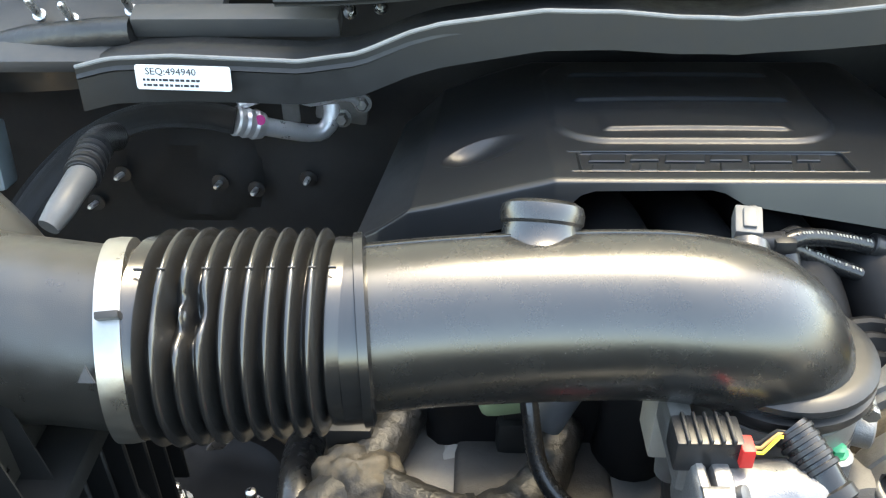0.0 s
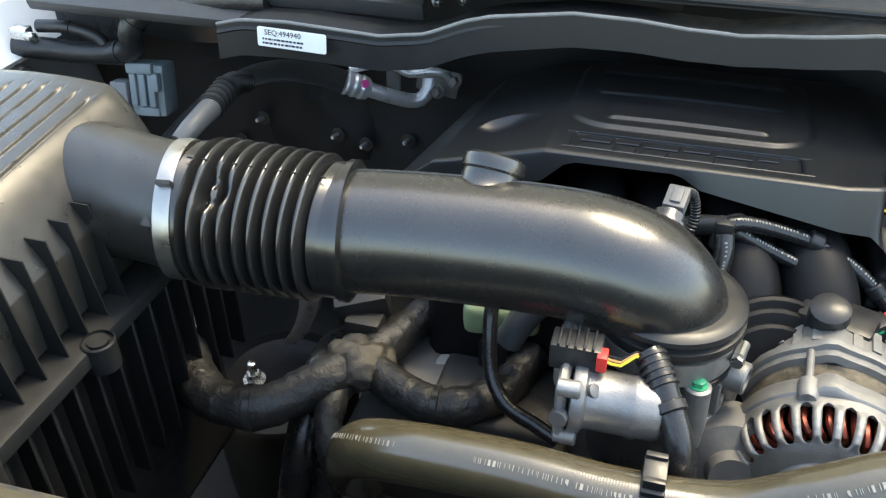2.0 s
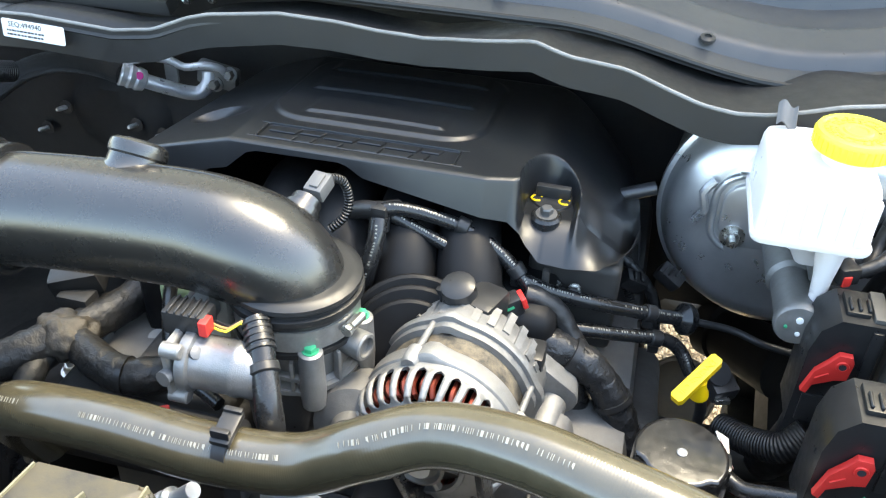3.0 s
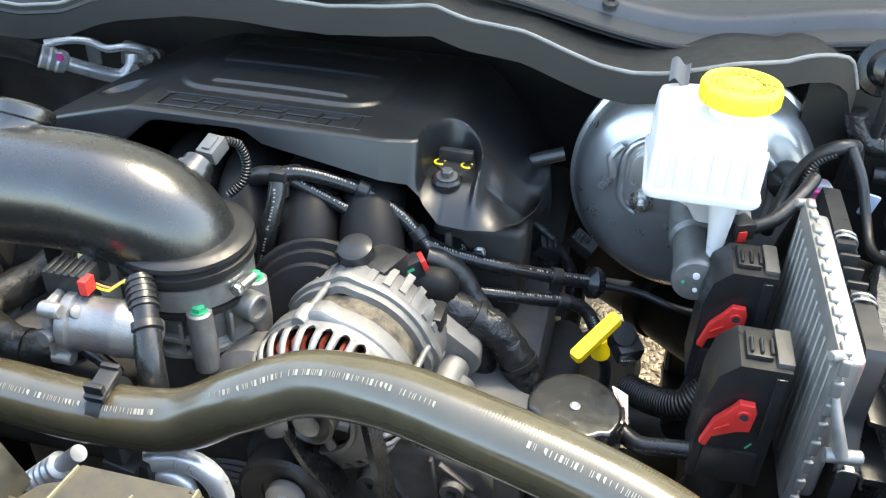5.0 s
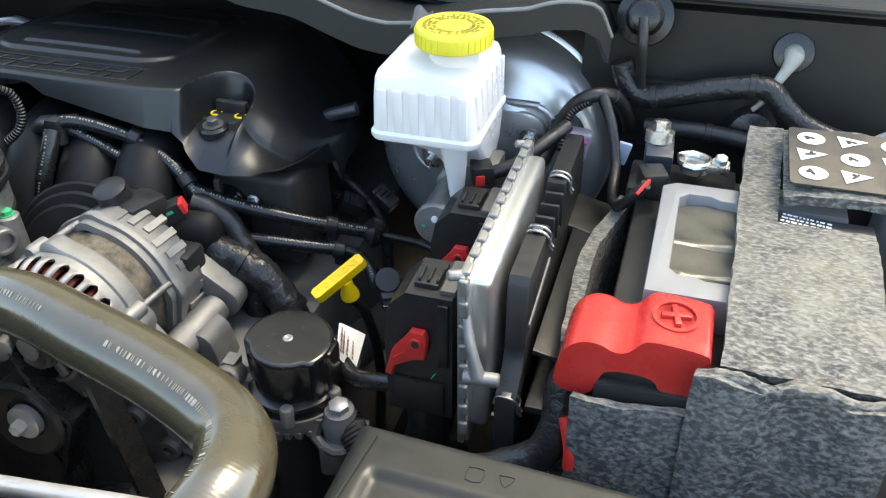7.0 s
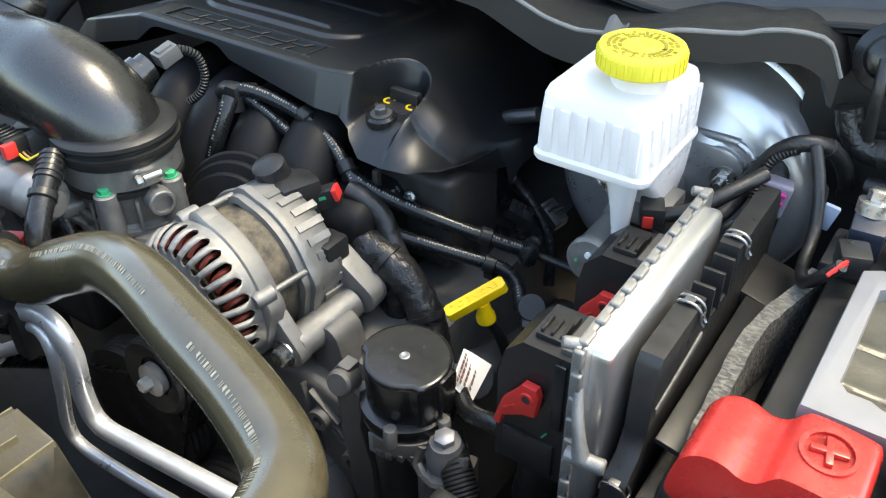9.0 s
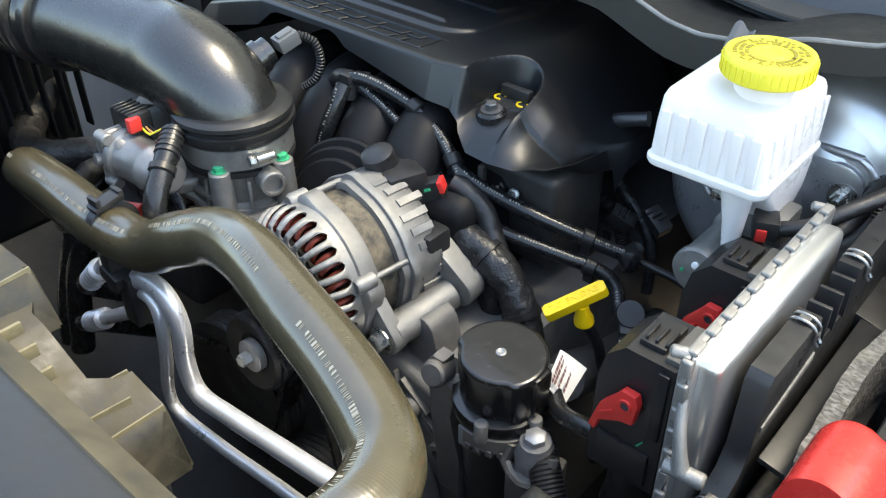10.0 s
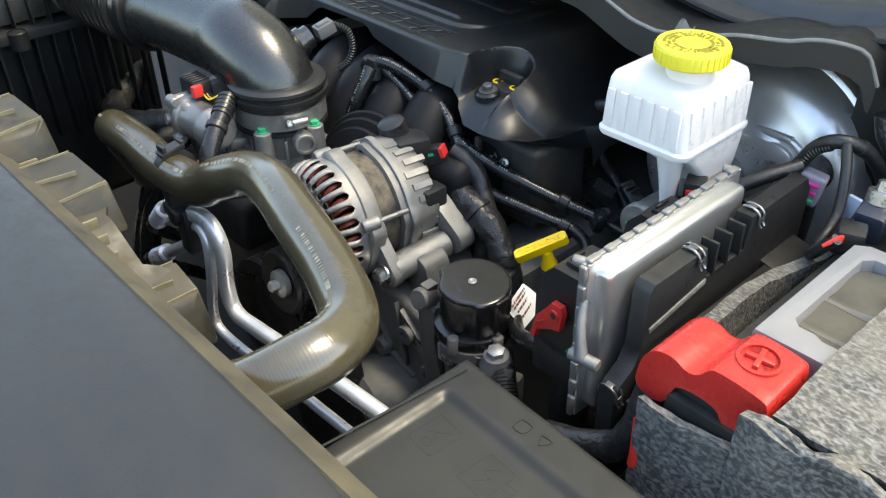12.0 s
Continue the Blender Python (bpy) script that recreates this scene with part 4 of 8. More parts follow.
pg = part("plug", moved(bm, PD), M_BLACK, tb, "black ribbed wiring plug")
bm = B()
block(bm, (0.1335, 0.2735, 1.212), (0.006, 0.010, 0.011), 0.001)
part("lock_tab", moved(bm, PD), M_REDC, pg, "red lock tab")
for k, c in enumerate(((0.7, 0.6, 0.05), (0.5, 0.3, 0.12), (0.02, 0.02, 0.02))):
    bm = B()
    sweep(bm, [(0.133, 0.280 + 0.003 * k, 1.206), (0.144, 0.279 + 0.003 * k, 1.205), (0.152, 0.284 + 0.002 * k, 1.210), (0.163, 0.283, 1.209)], 0.0009, 6, 0.004)
    part("wire", moved(bm, PD), mat("wire_sheath", c, 0.4), pg)
bm = B()
sweep(bm, [(0.166, 0.276, 1.203), (0.172, 0.268, 1.199), (0.178, 0.257, 1.191), (0.184, 0.247, 1.183), (0.190, 0.236, 1.172), (0.193, 0.231, 1.158), (0.192, 0.231, 1.135)], 0.0088, 16)
part("loom", bm, M_RUBBER, tb)
for k in range(5):
    bm = B()
    lathe(bm, [(0.0086, -0.0015), (0.0098, -0.001), (0.0098, 0.001), (0.0086, 0.0015)], (0.1675 + 0.0022 * k, 0.2740 - 0.0034 * k, 1.2020 - 0.0020 * k), (0.5, -0.75, -0.42), 16)
    part("sleeve_rib", bm, M_BLACK, tb)
bm = B()
lathe(bm, [(0.0086, 0), (0.0102, 0.001), (0.0102, 0.006), (0.0086, 0.007)], (0.1800, 0.2535, 1.1885), (0.5, -0.75, -0.5), 20)
part("loom_clip", bm, M_BLACK, tb)
bm = B()
lathe(bm, [(0.040, -0.06), (0.046, -0.01), (0.046, 0.0)], (0.1735, 0.329, 1.135), (0, 0.1, 1), 32)
part("manifold_neck", bm, M_BLACK, tb)

shift()
# ---- intake manifold behind it ----
# black plastic with the shade under cover and hood put into its colour
M_RUNNER = mat("shaded_manifold_plastic", (0.0085, 0.0085, 0.009), 0.5, spec=0.18, vary=0.3, grain=60, bump=0.03, fine_bump=0.1)
im = thing("intake_manifold", (0.2, 0.45, 1.05), "black moulded plastic intake manifold under the cover", "manifold")
for k in range(4):
    bm = B()
    x0 = 0.10 + 0.052 * k
    sweep(bm, [(x0, 0.56, 1.16, 0.024), (x0 + 0.01, 0.47, 1.185, 0.025), (x0 + 0.022, 0.415, 1.165, 0.026), (x0 + 0.028, 0.385, 1.11, 0.026), (x0 + 0.02, 0.39, 1.05, 0.024)], n=18)
    part("runner", bm, M_RUNNER, im, smooth=60)
bm = B()
block(bm, (0.17, 0.49, 1.09), (0.36, 0.20, 0.14), 0.02, seg=3)
part("plenum", bm, M_RUNNER, im)
bm = B()
for k, r in enumerate((0.05, 0.045, 0.038)):
    lathe(bm, [(r, 0), (r + 0.002, 0.002), (r + 0.002, 0.006), (r, 0.008)], (0.245, 0.372 - 0.006 * k, 1.135), (0.25, -0.85, 0.35), 36)
part("ribbed_end", bm, M_RUNNER, im)
bm = B()
block(bm, (0.355, 0.49, 1.13), (0.075, 0.075, 0.085), 0.008, seg=3)
block(bm, (0.335, 0.435, 1.16), (0.006, 0.006, 0.03), 0.002)
part("coil_cover", bm, mat("dusty_coil_plastic", (0.025, 0.024, 0.023), 0.5, vary=0.3, grain=50, bump=0.2, dust=0.45, dust_col=(0.09, 0.082, 0.07), dust_scale=16), im)

# ---- engine below ----
en = thing("engine", (0.2, 0.42, 0.62), "dusty grey aluminium engine block and timing cover", "engine")
bm = B()
block(bm, (0.19, 0.555, 0.90), (0.46, 0.43, 0.34), 0.02)
part("block", bm, M_BLOCK, en)
bm = B()
plate(bm, [(0.18, 0.70), (0.20, 1.02), (0.225, 1.058), (0.30, 1.055), (0.345, 1.062), (0.392, 1.05), (0.410, 1.02), (0.42, 0.92), (0.42, 0.70)], 0, 0.02,
      Matrix(((1, 0, 0, 0), (0, 0, -1, 0.335), (0, 1, 0, 0), (0, 0, 0, 1))), 0.008, 3)
tc_ = part("timing_cover", bm, M_BLOCK, en)
for x, z in ((0.370, 1.029), (0.331, 0.991), (0.369, 0.963), (0.305, 1.02), (0.24, 1.035), (0.225, 1.0), (0.40, 1.0)):
    bm = B()
    lathe(bm, [(0.011, 0), (0.0095, 0.012), (0.009, 0.013), (0.0045, 0.013), (0.0045, 0.008)], (x, 0.318, z), (0, -1, 0), 18)
    part("bolt_boss", bm, M_BLOCK, tc_)
for x, z, ry, L in ((0.372, 1.040, 38, 0.034), (0.378, 1.028, 38, 0.034), (0.384, 1.016, 38, 0.032), (0.358, 1.02, 80, 0.07), (0.33, 1.01, 62, 0.06), (0.29, 1.03, -35, 0.05), (0.35, 0.985, 20, 0.05)):
    bm = B()
    block(bm, (x, 0.3135, z), (L, 0.007, 0.003), 0.0012, (0, ry, 0), 2)
    part("web", bm, M_BLOCK, tc_)
bm = B()
lathe(bm, [(0.030, -0.02), (0.033, 0.0), (0.030, 0.012), (0.016, 0.018), (0.014, 0.026)], (0.225, 0.30, 1.115), (0.1, -1, 0.25), 28)
lathe(bm, [(0.006, 0), (0.006, 0.022), (0.0075, 0.023), (0.0075, 0.030), (0.005, 0.031)], (0.250, 0.275, 1.120), (0.5, -1, 0.3), 14)
part("thermostat_neck", bm, M_BLOCK, tc_)
# passenger bank valve cover
bm = B()
block(bm, (0.035, 0.44, 1.03), (0.17, 0.30, 0.06), 0.012, seg=3)
block(bm, (0.06, 0.36, 1.06), (0.10, 0.08, 0.03), 0.008, seg=3)
vc = part("valve_cover", bm, mat("dirty_valve_cover", (0.032, 0.031, 0.03), 0.65, metal=0.1, vary=0.5, grain=60, bump=0.6, dust=0.45, dust_col=(0.055, 0.047, 0.036), dust_scale=14), en)
bm = B()
lathe(bm, [(0.034, 0), (0.034, 0.012), (0.029, 0.016), (0.024, 0.011), (0.012, 0.013)], (-0.004, 0.394, 1.054), (0, -0.15, 1), 32)
part("sensor_cap", bm, mat("caked_black_plastic", (0.02, 0.02, 0.02), 0.6, vary=0.4, grain=60, bump=0.6, dust=0.55, dust_col=(0.15, 0.125, 0.09), dust_scale=30), vc)
bm = B()
lathe(bm, [(0.012, 0), (0.012, 0.002), (0.008, 0.004), (0.008, 0.007), (0.004, 0.007)], (0.010, 0.384, 1.064), (0.1, -0.35, 0.9), 14)
part("cap_bolt", bm, M_CAST, vc)
# belt drive
bm = B()
lathe(bm, [(0.030, -0.016), (0.033, -0.015), (0.033, 0.006), (0.030, 0.009), (0.022, 0.006), (0.0165, 0.005), (0.016, 0.003), (0.008, 0.003)], (0.262, 0.255, 1.062), (0, -1, 0.08), 32)
p1 = part("idler_pulley", bm, M_BLACK, en, "black plastic idler pulley")
bm = B()
lathe(bm, [(0.0135, -0.004), (0.0135, 0.002), (0.012, 0.003), (0.005, 0.003)], (0.265, 0.245, 1.0645), (0, -1, 0.08), 28)
lathe(bm, [(0.0056, 0.003), (0.0056, 0.010), (0.0045, 0.0112)], (0.265, 0.245, 1.0645), (0, -1, 0.08), 6)
part("pulley_bolt", bm, mat("plain_zinc", (0.45, 0.45, 0.44), 0.4, metal=0.7, vary=0.1), p1, "bright hexagon bolt and washer")
for o, r in (((0.215, 0.27, 0.99), 0.062), ((0.32, 0.27, 0.90), 0.075)):
    bm = B()
    prof = [(r * 0.5, -0.01)] + [(r + (0.0018 if k % 2 else 0), -0.010 + 0.0028 * k) for k in range(10)] + [(r * 0.85, 0.018), (r * 0.5, 0.012), (r * 0.2, 0.014)]
    lathe(bm, prof, o, (0, -1, 0), 44)
    part("grooved_pulley", bm, M_BLACK, en)
for a, b in (((0.322, 1.146), (0.350, 0.965)), ((0.266, 1.126), (0.280, 1.094)), ((0.280, 1.094), (0.300, 1.066)), ((0.300, 1.066), (0.290, 1.042)), ((0.290, 1.042), (0.258, 0.955)), ((0.16, 1.02), (0.235, 1.045))):
    bm = B()
    d = Vector((b[0] - a[0], 0, b[1] - a[1]))
    n_ = Vector((d.z, 0, -d.x)).normalized() * 0.0022
    c0, c1 = Vector((a[0], 0.25, a[1])), Vector((b[0], 0.25, b[1]))
    vs = [bm.verts.new(c + n_ * s + Vector((0, w, 0))) for c in (c0, c1) for s in (-1, 1) for w in (0, 0.022)]
    bmesh.ops.convex_hull(bm, input=vs)
    part("belt", bm, M_RUBBER, en, "flat black ribbed belt")
bm = B()
lathe(bm, [(0.042, -0.04), (0.05, -0.03), (0.05, 0.02), (0.044, 0.025), (0.02, 0.025)], (0.345, 0.285, 0.935), (-0.1, -1, 0.1), 32)
part("water_pump", bm, M_BLOCK, en)

# ---- alternator ----
al = thing("alternator", (0.300, 0.315, 1.08), "cast aluminium alternator with a dusty iron stator", "alternator")
AC, AX = Vector((0.281, 0.281, 1.121)), Vector((0.10, 1, -0.02)).normalized()
ax_, ay_, _ = frame_of(AX)


def alt_ring(bm, prof, n=60, lobes=0.0):
    rings = []
    for r, h in prof:
        ring = []
        for i in range(n):
            a = 2 * math.pi * i / n
            k = r + lobes * max(0, math.cos(4 * a + 0.6)) ** 6
            ring.append(bm.verts.new(AC + AX * h + (ax_ * math.cos(a) + ay_ * math.sin(a)) * k))
        rings.append(ring)
    for a, b in zip(rings, rings[1:]):
        for i in range(n):
            bm.faces.new((a[i], a[(i + 1) % n], b[(i + 1) % n], b[i]))
    return rings


bm = B()
alt_ring(bm, [(0.052, 0.034), (0.0535, 0.035), (0.0535, 0.060), (0.052, 0.061)])
part("stator", bm, M_STATOR, al, "dusty dark iron stator")
bm = B()
for k in range(44):
    a = 2 * math.pi * k / 44
    d0, d1 = (ax_ * math.cos(a + t) + ay_ * math.sin(a + t) for t in (0, 0.10))
    sweep(bm, [AC + AX * 0.020 + d0 * 0.0495, AC + AX * 0.008 + d0 * 0.0495, AC + AX * 0.002 + (d0 + d1).normalized() * 0.0455, AC + AX * 0.004 + d1 * 0.040], 0.0022, 6, 0.004)
tagged(part("winding", bm, M_COPPER, al), "red copper windings", kind="stuff")
bm = B()
alt_ring(bm, [(0.0525, 0.020), (0.0575, 0.021), (0.0595, 0.023), (0.0595, 0.035), (0.0585, 0.037), (0.0525, 0.037), (0.0525, 0.020)], lobes=0.005)
fh = part("front_housing", bm, M_CAST, al)
# cast cage over the front: a shoulder of revolution with rounded slots cut through
PROF = [(0.0580, 0.022), (0.0580, 0.019), (0.0576, 0.014), (0.0566, 0.009), (0.0550, 0.004), (0.0525, -0.0005), (0.0490, -0.0045), (0.0450, -0.0072), (0.0405, -0.0088), (0.036, -0.0098), (0.031, -0.0105)]
SLOTS, ROWS_, COLS = 29, 64, 8
bm = B()
for s in range(SLOTS):
    grid = []
    for j in range(ROWS_ + 1):
        v = j / ROWS_ * (len(PROF) - 1)
        r, h = (float(np.interp(v, range(len(PROF)), c)) for c in zip(*PROF))
        w = min(1.0, max(0.0, (j / ROWS_ - 0.18) / 0.09), max(0.0, (0.70 - j / ROWS_) / 0.09))
        gap = 0.27 * math.sqrt(1 - (1 - w) ** 2)
        row = []
        for i in range(COLS + 1):
            u = 2 * i / COLS - 1
            a = 2 * math.pi * (s + u * (0.5 - gap)) / SLOTS
            lift = 0.0026 * w * math.sqrt(max(0.0, 1 - u * u))
            row.append(bm.verts.new(AC + AX * (h - lift * 0.7) + (ax_ * math.cos(a) + ay_ * math.sin(a)) * (r + lift * 0.7)))
        grid.append(row)
    for p, q in zip(grid, grid[1:]):
        for i in range(COLS):
            bm.faces.new((p[i], p[i + 1], q[i + 1], q[i]))
bmesh.ops.remove_doubles(bm, verts=bm.verts, dist=0.00012)
bmesh.ops.recalc_face_normals(bm, faces=bm.faces)
bmesh.ops.solidify(bm, geom=bm.faces[:], thickness=0.0024)
part("vent_cage", bm, M_CAST, fh, "cast cage with rounded cooling slots", smooth=50)
bm = B()
alt_ring(bm, [(0.0285, -0.0135), (0.0315, -0.0133), (0.0325, -0.012), (0.032, -0.008), (0.0285, -0.008), (0.0285, -0.0135)])
part("nose_ring", bm, M_CAST, fh)
for i in range(6):
    bm = B()
    a = 2 * math.pi * i / 6
    d = ax_ * math.cos(a) + ay_ * math.sin(a)
    sweep(bm, [AC - AX * 0.011 + d * 0.014, AC - AX * 0.011 + d * 0.027], 0.0035, 8)
    part("spoke", bm, M_CAST, fh)
bm = B()
alt_ring(bm, [(0.011, -0.017), (0.016, -0.017), (0.016, -0.004), (0.011, -0.004), (0.011, -0.017)], 24)
part("bearing_hub", bm, M_CAST, fh)
PC = AC - AX * 0.0095 + Vector((0.003, 0.0, 0.008))
bm = B()
lathe(bm, [(0.010, 0), (0.0175, -0.001)] + [(0.0175 - 0.001 * (k % 2), -0.002 - 0.0014 * k) for k in range(8)] + [(0.0182, -0.0135), (0.0182, -0.015), (0.016, -0.0158), (0.0135, -0.013), (0.0105, -0.0128)], PC, AX, 40)
pu = part("pulley", bm, mat("worn_pulley_steel", (0.12, 0.117, 0.11), 0.42, metal=0.8, vary=0.4, grain=90, dust=0.3), al, "worn bare steel pulley")
bm = B()
lathe(bm, [(0.0060, -0.013), (0.0085, -0.015), (0.0092, -0.0175), (0.0062, -0.018)], PC, AX, 24)
part("bearing_ring", bm, mat("dull_ring_steel", (0.4, 0.39, 0.37), 0.4, metal=0.8, vary=0.3), pu)
bm = B()
lathe(bm, [(0.0062, -0.010), (0.0062, -0.0165), (0.002, -0.015)], PC, AX, 16)
part("hub", bm, mat("rusty_hub", (0.22, 0.08, 0.05), 0.6, vary=0.4), pu, "rusty hub")
bm = B()
lathe(bm, [(0.033, 0), (0.033, 0.006)], AC + AX * 0.003, AX, 32)
part("rotor", bm, M_STATOR, al)
bm = B()
alt_ring(bm, [(0.0525, 0.057), (0.058, 0.058), (0.058, 0.092), (0.054, 0.099), (0.035, 0.106), (0.001, 0.106)], lobes=0.003)
rh = part("rear_housing", bm, M_CAST, al)
for i in range(30):
    a = 2 * math.pi * i / 30
    d = ax_ * math.cos(a) + ay_ * math.sin(a)
    bm = B()
    t_ = d.cross(AX)
    m = Matrix((t_, d, AX)).transposed().to_4x4()
    m.translation = AC + AX * (0.086 + 0.003 * math.sin(i * 2.1)) + d * 0.0585
    plate(bm, [(-0.0036, -0.003), (0.0036, -0.003), (0.0029, 0.0009), (-0.0029, 0.0009)], -0.010, 0.0105 + 0.002 * (i % 3), m, 0.0008, 1)
    part("cooling_tooth", bm, M_CAST, rh)
bm = B()
alt_ring(bm, [(0.0565, 0.064), (0.0610, 0.0645), (0.0618, 0.067), (0.0610, 0.0715), (0.0565, 0.072)], lobes=0.004)
part("rear_flange", bm, M_CAST, rh)
for a in (69, 161, 249, 339):
    d = ax_ * math.cos(radians(a)) + ay_ * math.sin(radians(a))
    bm = B()
    lathe(bm, [(0.0026, 0.02), (0.0026, 0.072)], AC + d * 0.058, AX, 10)
    part("through_bolt", bm, M_CAST, al)
    bm = B()
    lathe(bm, [(0.005, 0.016), (0.0065, 0.019), (0.0065, 0.032), (0.0045, 0.033)], AC + d * 0.058, AX, 14)
    part("bolt_lug", bm, M_CAST, fh)
# mounting lug with its bolt and sleeve
bm = B()
LB = Vector((0.348, 0.311, 1.089))
plate(bm, capsule((-0.030, 0.034), 0.017, (0.001, -0.002), 0.0125), -0.006, 0.006, at_pose(LB, (0.05, -1, 0)), 0.003)
part("mounting_lug", bm, M_CAST, fh)
bm = B()
lathe(bm, [(0.0125, 0.004), (0.0135, 0.02), (0.0125, 0.062)], LB, (0.12, 0.98, 0.10), 18)
part("sleeve", bm, M_CAST, al)
bm = B()
plate(bm, capsule((-0.036, 0.022), 0.020, (0.001, -0.001), 0.014), -0.010, 0.009, at_pose(LB + Vector((0.012, 0.070, 0.012)), (0.1, -1, 0)), 0.003)
part("rear_lug", bm, M_CAST, rh)
bm = B()
hexbolt(bm, LB + Vector((0, -0.007, 0)), (-0.05, -1, 0), 0.0075, 0.008, 0.011)
part("lug_bolt", bm, M_STEEL, al)
bm = B()
lathe(bm, [(0.0045, 0), (0.0045, 0.012)], LB + Vector((0.013, 0.078, 0.014)), (0.1, 1, 0.1), 6)
part("lug_stud", bm, M_STEEL, al)
bm = B()
block(bm, (0.286, 0.388, 1.162), (0.05, 0.034, 0.036), 0.006, (0, 0, -20))
lathe(bm, [(0.014, 0), (0.013, 0.02), (0.009, 0.022)], (0.279, 0.383, 1.170), (-0.1, -0.3, 1), 18)
block(bm, (0.337, 0.372, 1.118), (0.02, 0.025, 0.06), 0.004)
part("rear_cap", bm, M_BLACK, al)
bm = B()
plate(bm, capsule((0.010, -0.07), 0.020, (0.0, 0.004), 0.0135), -0.014, 0.014, at_pose((0.362, 0.345, 1.083), (0.0, -1, 0)), 0.004)
part("bracket", bm, M_BLOCK, al)

# ---- upper radiator hose ----
rhose = thing("radiator_hose", (0.25, 0.2, 1.1), "dusty olive-black rubber radiator hose with white print", "hose")
HOSE = [(-0.020, 0.264, 1.055), (-0.014, 0.242, 1.098), (0.004, 0.223, 1.136), (0.04, 0.212, 1.155), (0.10, 0.207, 1.163), (0.165, 0.203, 1.164), (0.221, 0.206, 1.168),
        (0.263, 0.208, 1.192), (0.302, 0.214, 1.209), (0.35, 0.205, 1.221), (0.40, 0.191, 1.223), (0.46, 0.175, 1.220), (0.503, 0.157, 1.217), (0.520, 0.135, 1.219),
        (0.523, 0.108, 1.220), (0.505, 0.076, 1.207), (0.45, 0.058, 1.18), (0.40, 0.046, 1.166)]
bm = B()
sweep(bm, HOSE, 0.0188, 36, 0.004)
part("hose", bm, M_HOSE, rhose, smooth=60)
bm = B()
path = spline([(*p, 0.0) for p in HOSE], 0.0026)
rnd = random.Random(4)
i0 = 12
while i0 < len(path) - 50:
    p, q = Vector(path[i0][:3]), Vector(path[i0 + 1][:3])
    d = (q - p).normalized()
    s_ = d.cross(Vector((0, 0, 1))).normalized()
    n_ = (s_ * 0.52 * (1 if d.x > -0.2 else 1) + s_.cross(d) * 0.85).normalized()
    if (i0 // 17) % 4 != 3 and rnd.random() < 0.93:
        fr = at_pose(p + n_ * 0.01892, n_, d.cross(n_))
        L, h = rnd.uniform(0.0006, 0.0009), 0.0017
        for a, b in rnd.choice((((-L, -L * 0.5), (L * 0.6, L)), ((-L, -L * 0.5),), ((-L, L),), ((-L * 0.3, L * 0.3),))):
            plate(bm, [(a, -h), (b, -h), (b, h * rnd.choice((1, 1, 0.2))), (a, h)], 0, 0.00022, fr, 0)
    i0 += 1
tagged(part("printing", bm, M_PRINT, rhose), "faded white print", kind="stuff")
bm = B()
lathe(bm, [(0.0187, -0.005), (0.0201, -0.0045), (0.0201, 0.0045), (0.0187, 0.005)], (0.178, 0.206, 1.166), (1, 0.03, 0.08), 32)
block(bm, (0.178, 0.205, 1.1875), (0.013, 0.024, 0.005), 0.0018, (12, 0, 0))
block(bm, (0.178, 0.215, 1.190), (0.012, 0.004, 0.008), 0.001)
block(bm, (0.178, 0.197, 1.191), (0.012, 0.004, 0.006), 0.001)
block(bm, (0.184, 0.196, 1.135), (0.012, 0.014, 0.035), 0.002)
part("hose_clip", bm, M_BLACK, rhose, "black plastic hose clip")

# ---- air conditioning pipes at the front ----
ac = thing("coolant_pipes", (0.3, 0.22, 1.0), "pair of bare aluminium pipes in front of the engine", "pipe")
bm = B()
sweep(bm, [(0.195, 0.203, 1.128), (0.215, 0.205, 1.134), (0.234, 0.205, 1.129), (0.243, 0.205, 1.108), (0.238, 0.205, 1.066), (0.248, 0.205, 1.042), (0.29, 0.205, 1.045), (0.375, 0.206, 1.056), (0.45, 0.208, 1.062), (0.56, 0.21, 1.066)], 0.0074, 18)
part("wide_pipe", bm, M_TUBEALU, ac, smooth=60)
bm = B()
sweep(bm, [(0.198, 0.203, 1.118), (0.216, 0.202, 1.120), (0.226, 0.2, 1.108), (0.219, 0.2, 1.066), (0.208, 0.2, 1.022), (0.219, 0.2, 1.004), (0.28, 0.2, 1.006), (0.345, 0.2, 1.015), (0.43, 0.2, 1.022), (0.56, 0.2, 1.03)], 0.0050, 14)
part("narrow_pipe", bm, M_TUBEALU, ac, smooth=60)
bm = B()
block(bm, (0.194, 0.203, 1.112), (0.018, 0.02, 0.045), 0.003)
block(bm, (0.186, 0.196, 1.132), (0.022, 0.018, 0.012), 0.003, (0, 15, 0))
part("pipe_clip", bm, M_BLACK, ac)
for o, d, L in (((0.180, 0.205, 1.088), (-1, 0, -0.68), 0.068), ((0.135, 0.208, 1.108), (-0.72, 0.02, -0.69), 0.0)):
    bm = B()
    ribs = [(0.0072 if k % 3 == 2 else 0.0096, L + 0.012 + 0.0028 * k) for k in range(14)]
    lathe(bm, [(0.0058, -0.012), (0.0058, L + 0.010), (0.0085, L + 0.011)] + ribs + [(0.0068, L + 0.053)], o, d, 22)
    part("crimp_fitting", bm, M_TUBEALU, ac)
    bm = B()
    o2 = Vector(o) + Vector(d).normalized() * (L + 0.050)
    sweep(bm, [o2, o2 + Vector(d) * 0.02, o2 + Vector(d) * 0.04 + Vector((0, 0.03, -0.02)), o2 + Vector(d) * 0.05 + Vector((0, 0.08, -0.06))], 0.0072, 12)
    part("rubber_line", bm, M_RUBBER, ac)

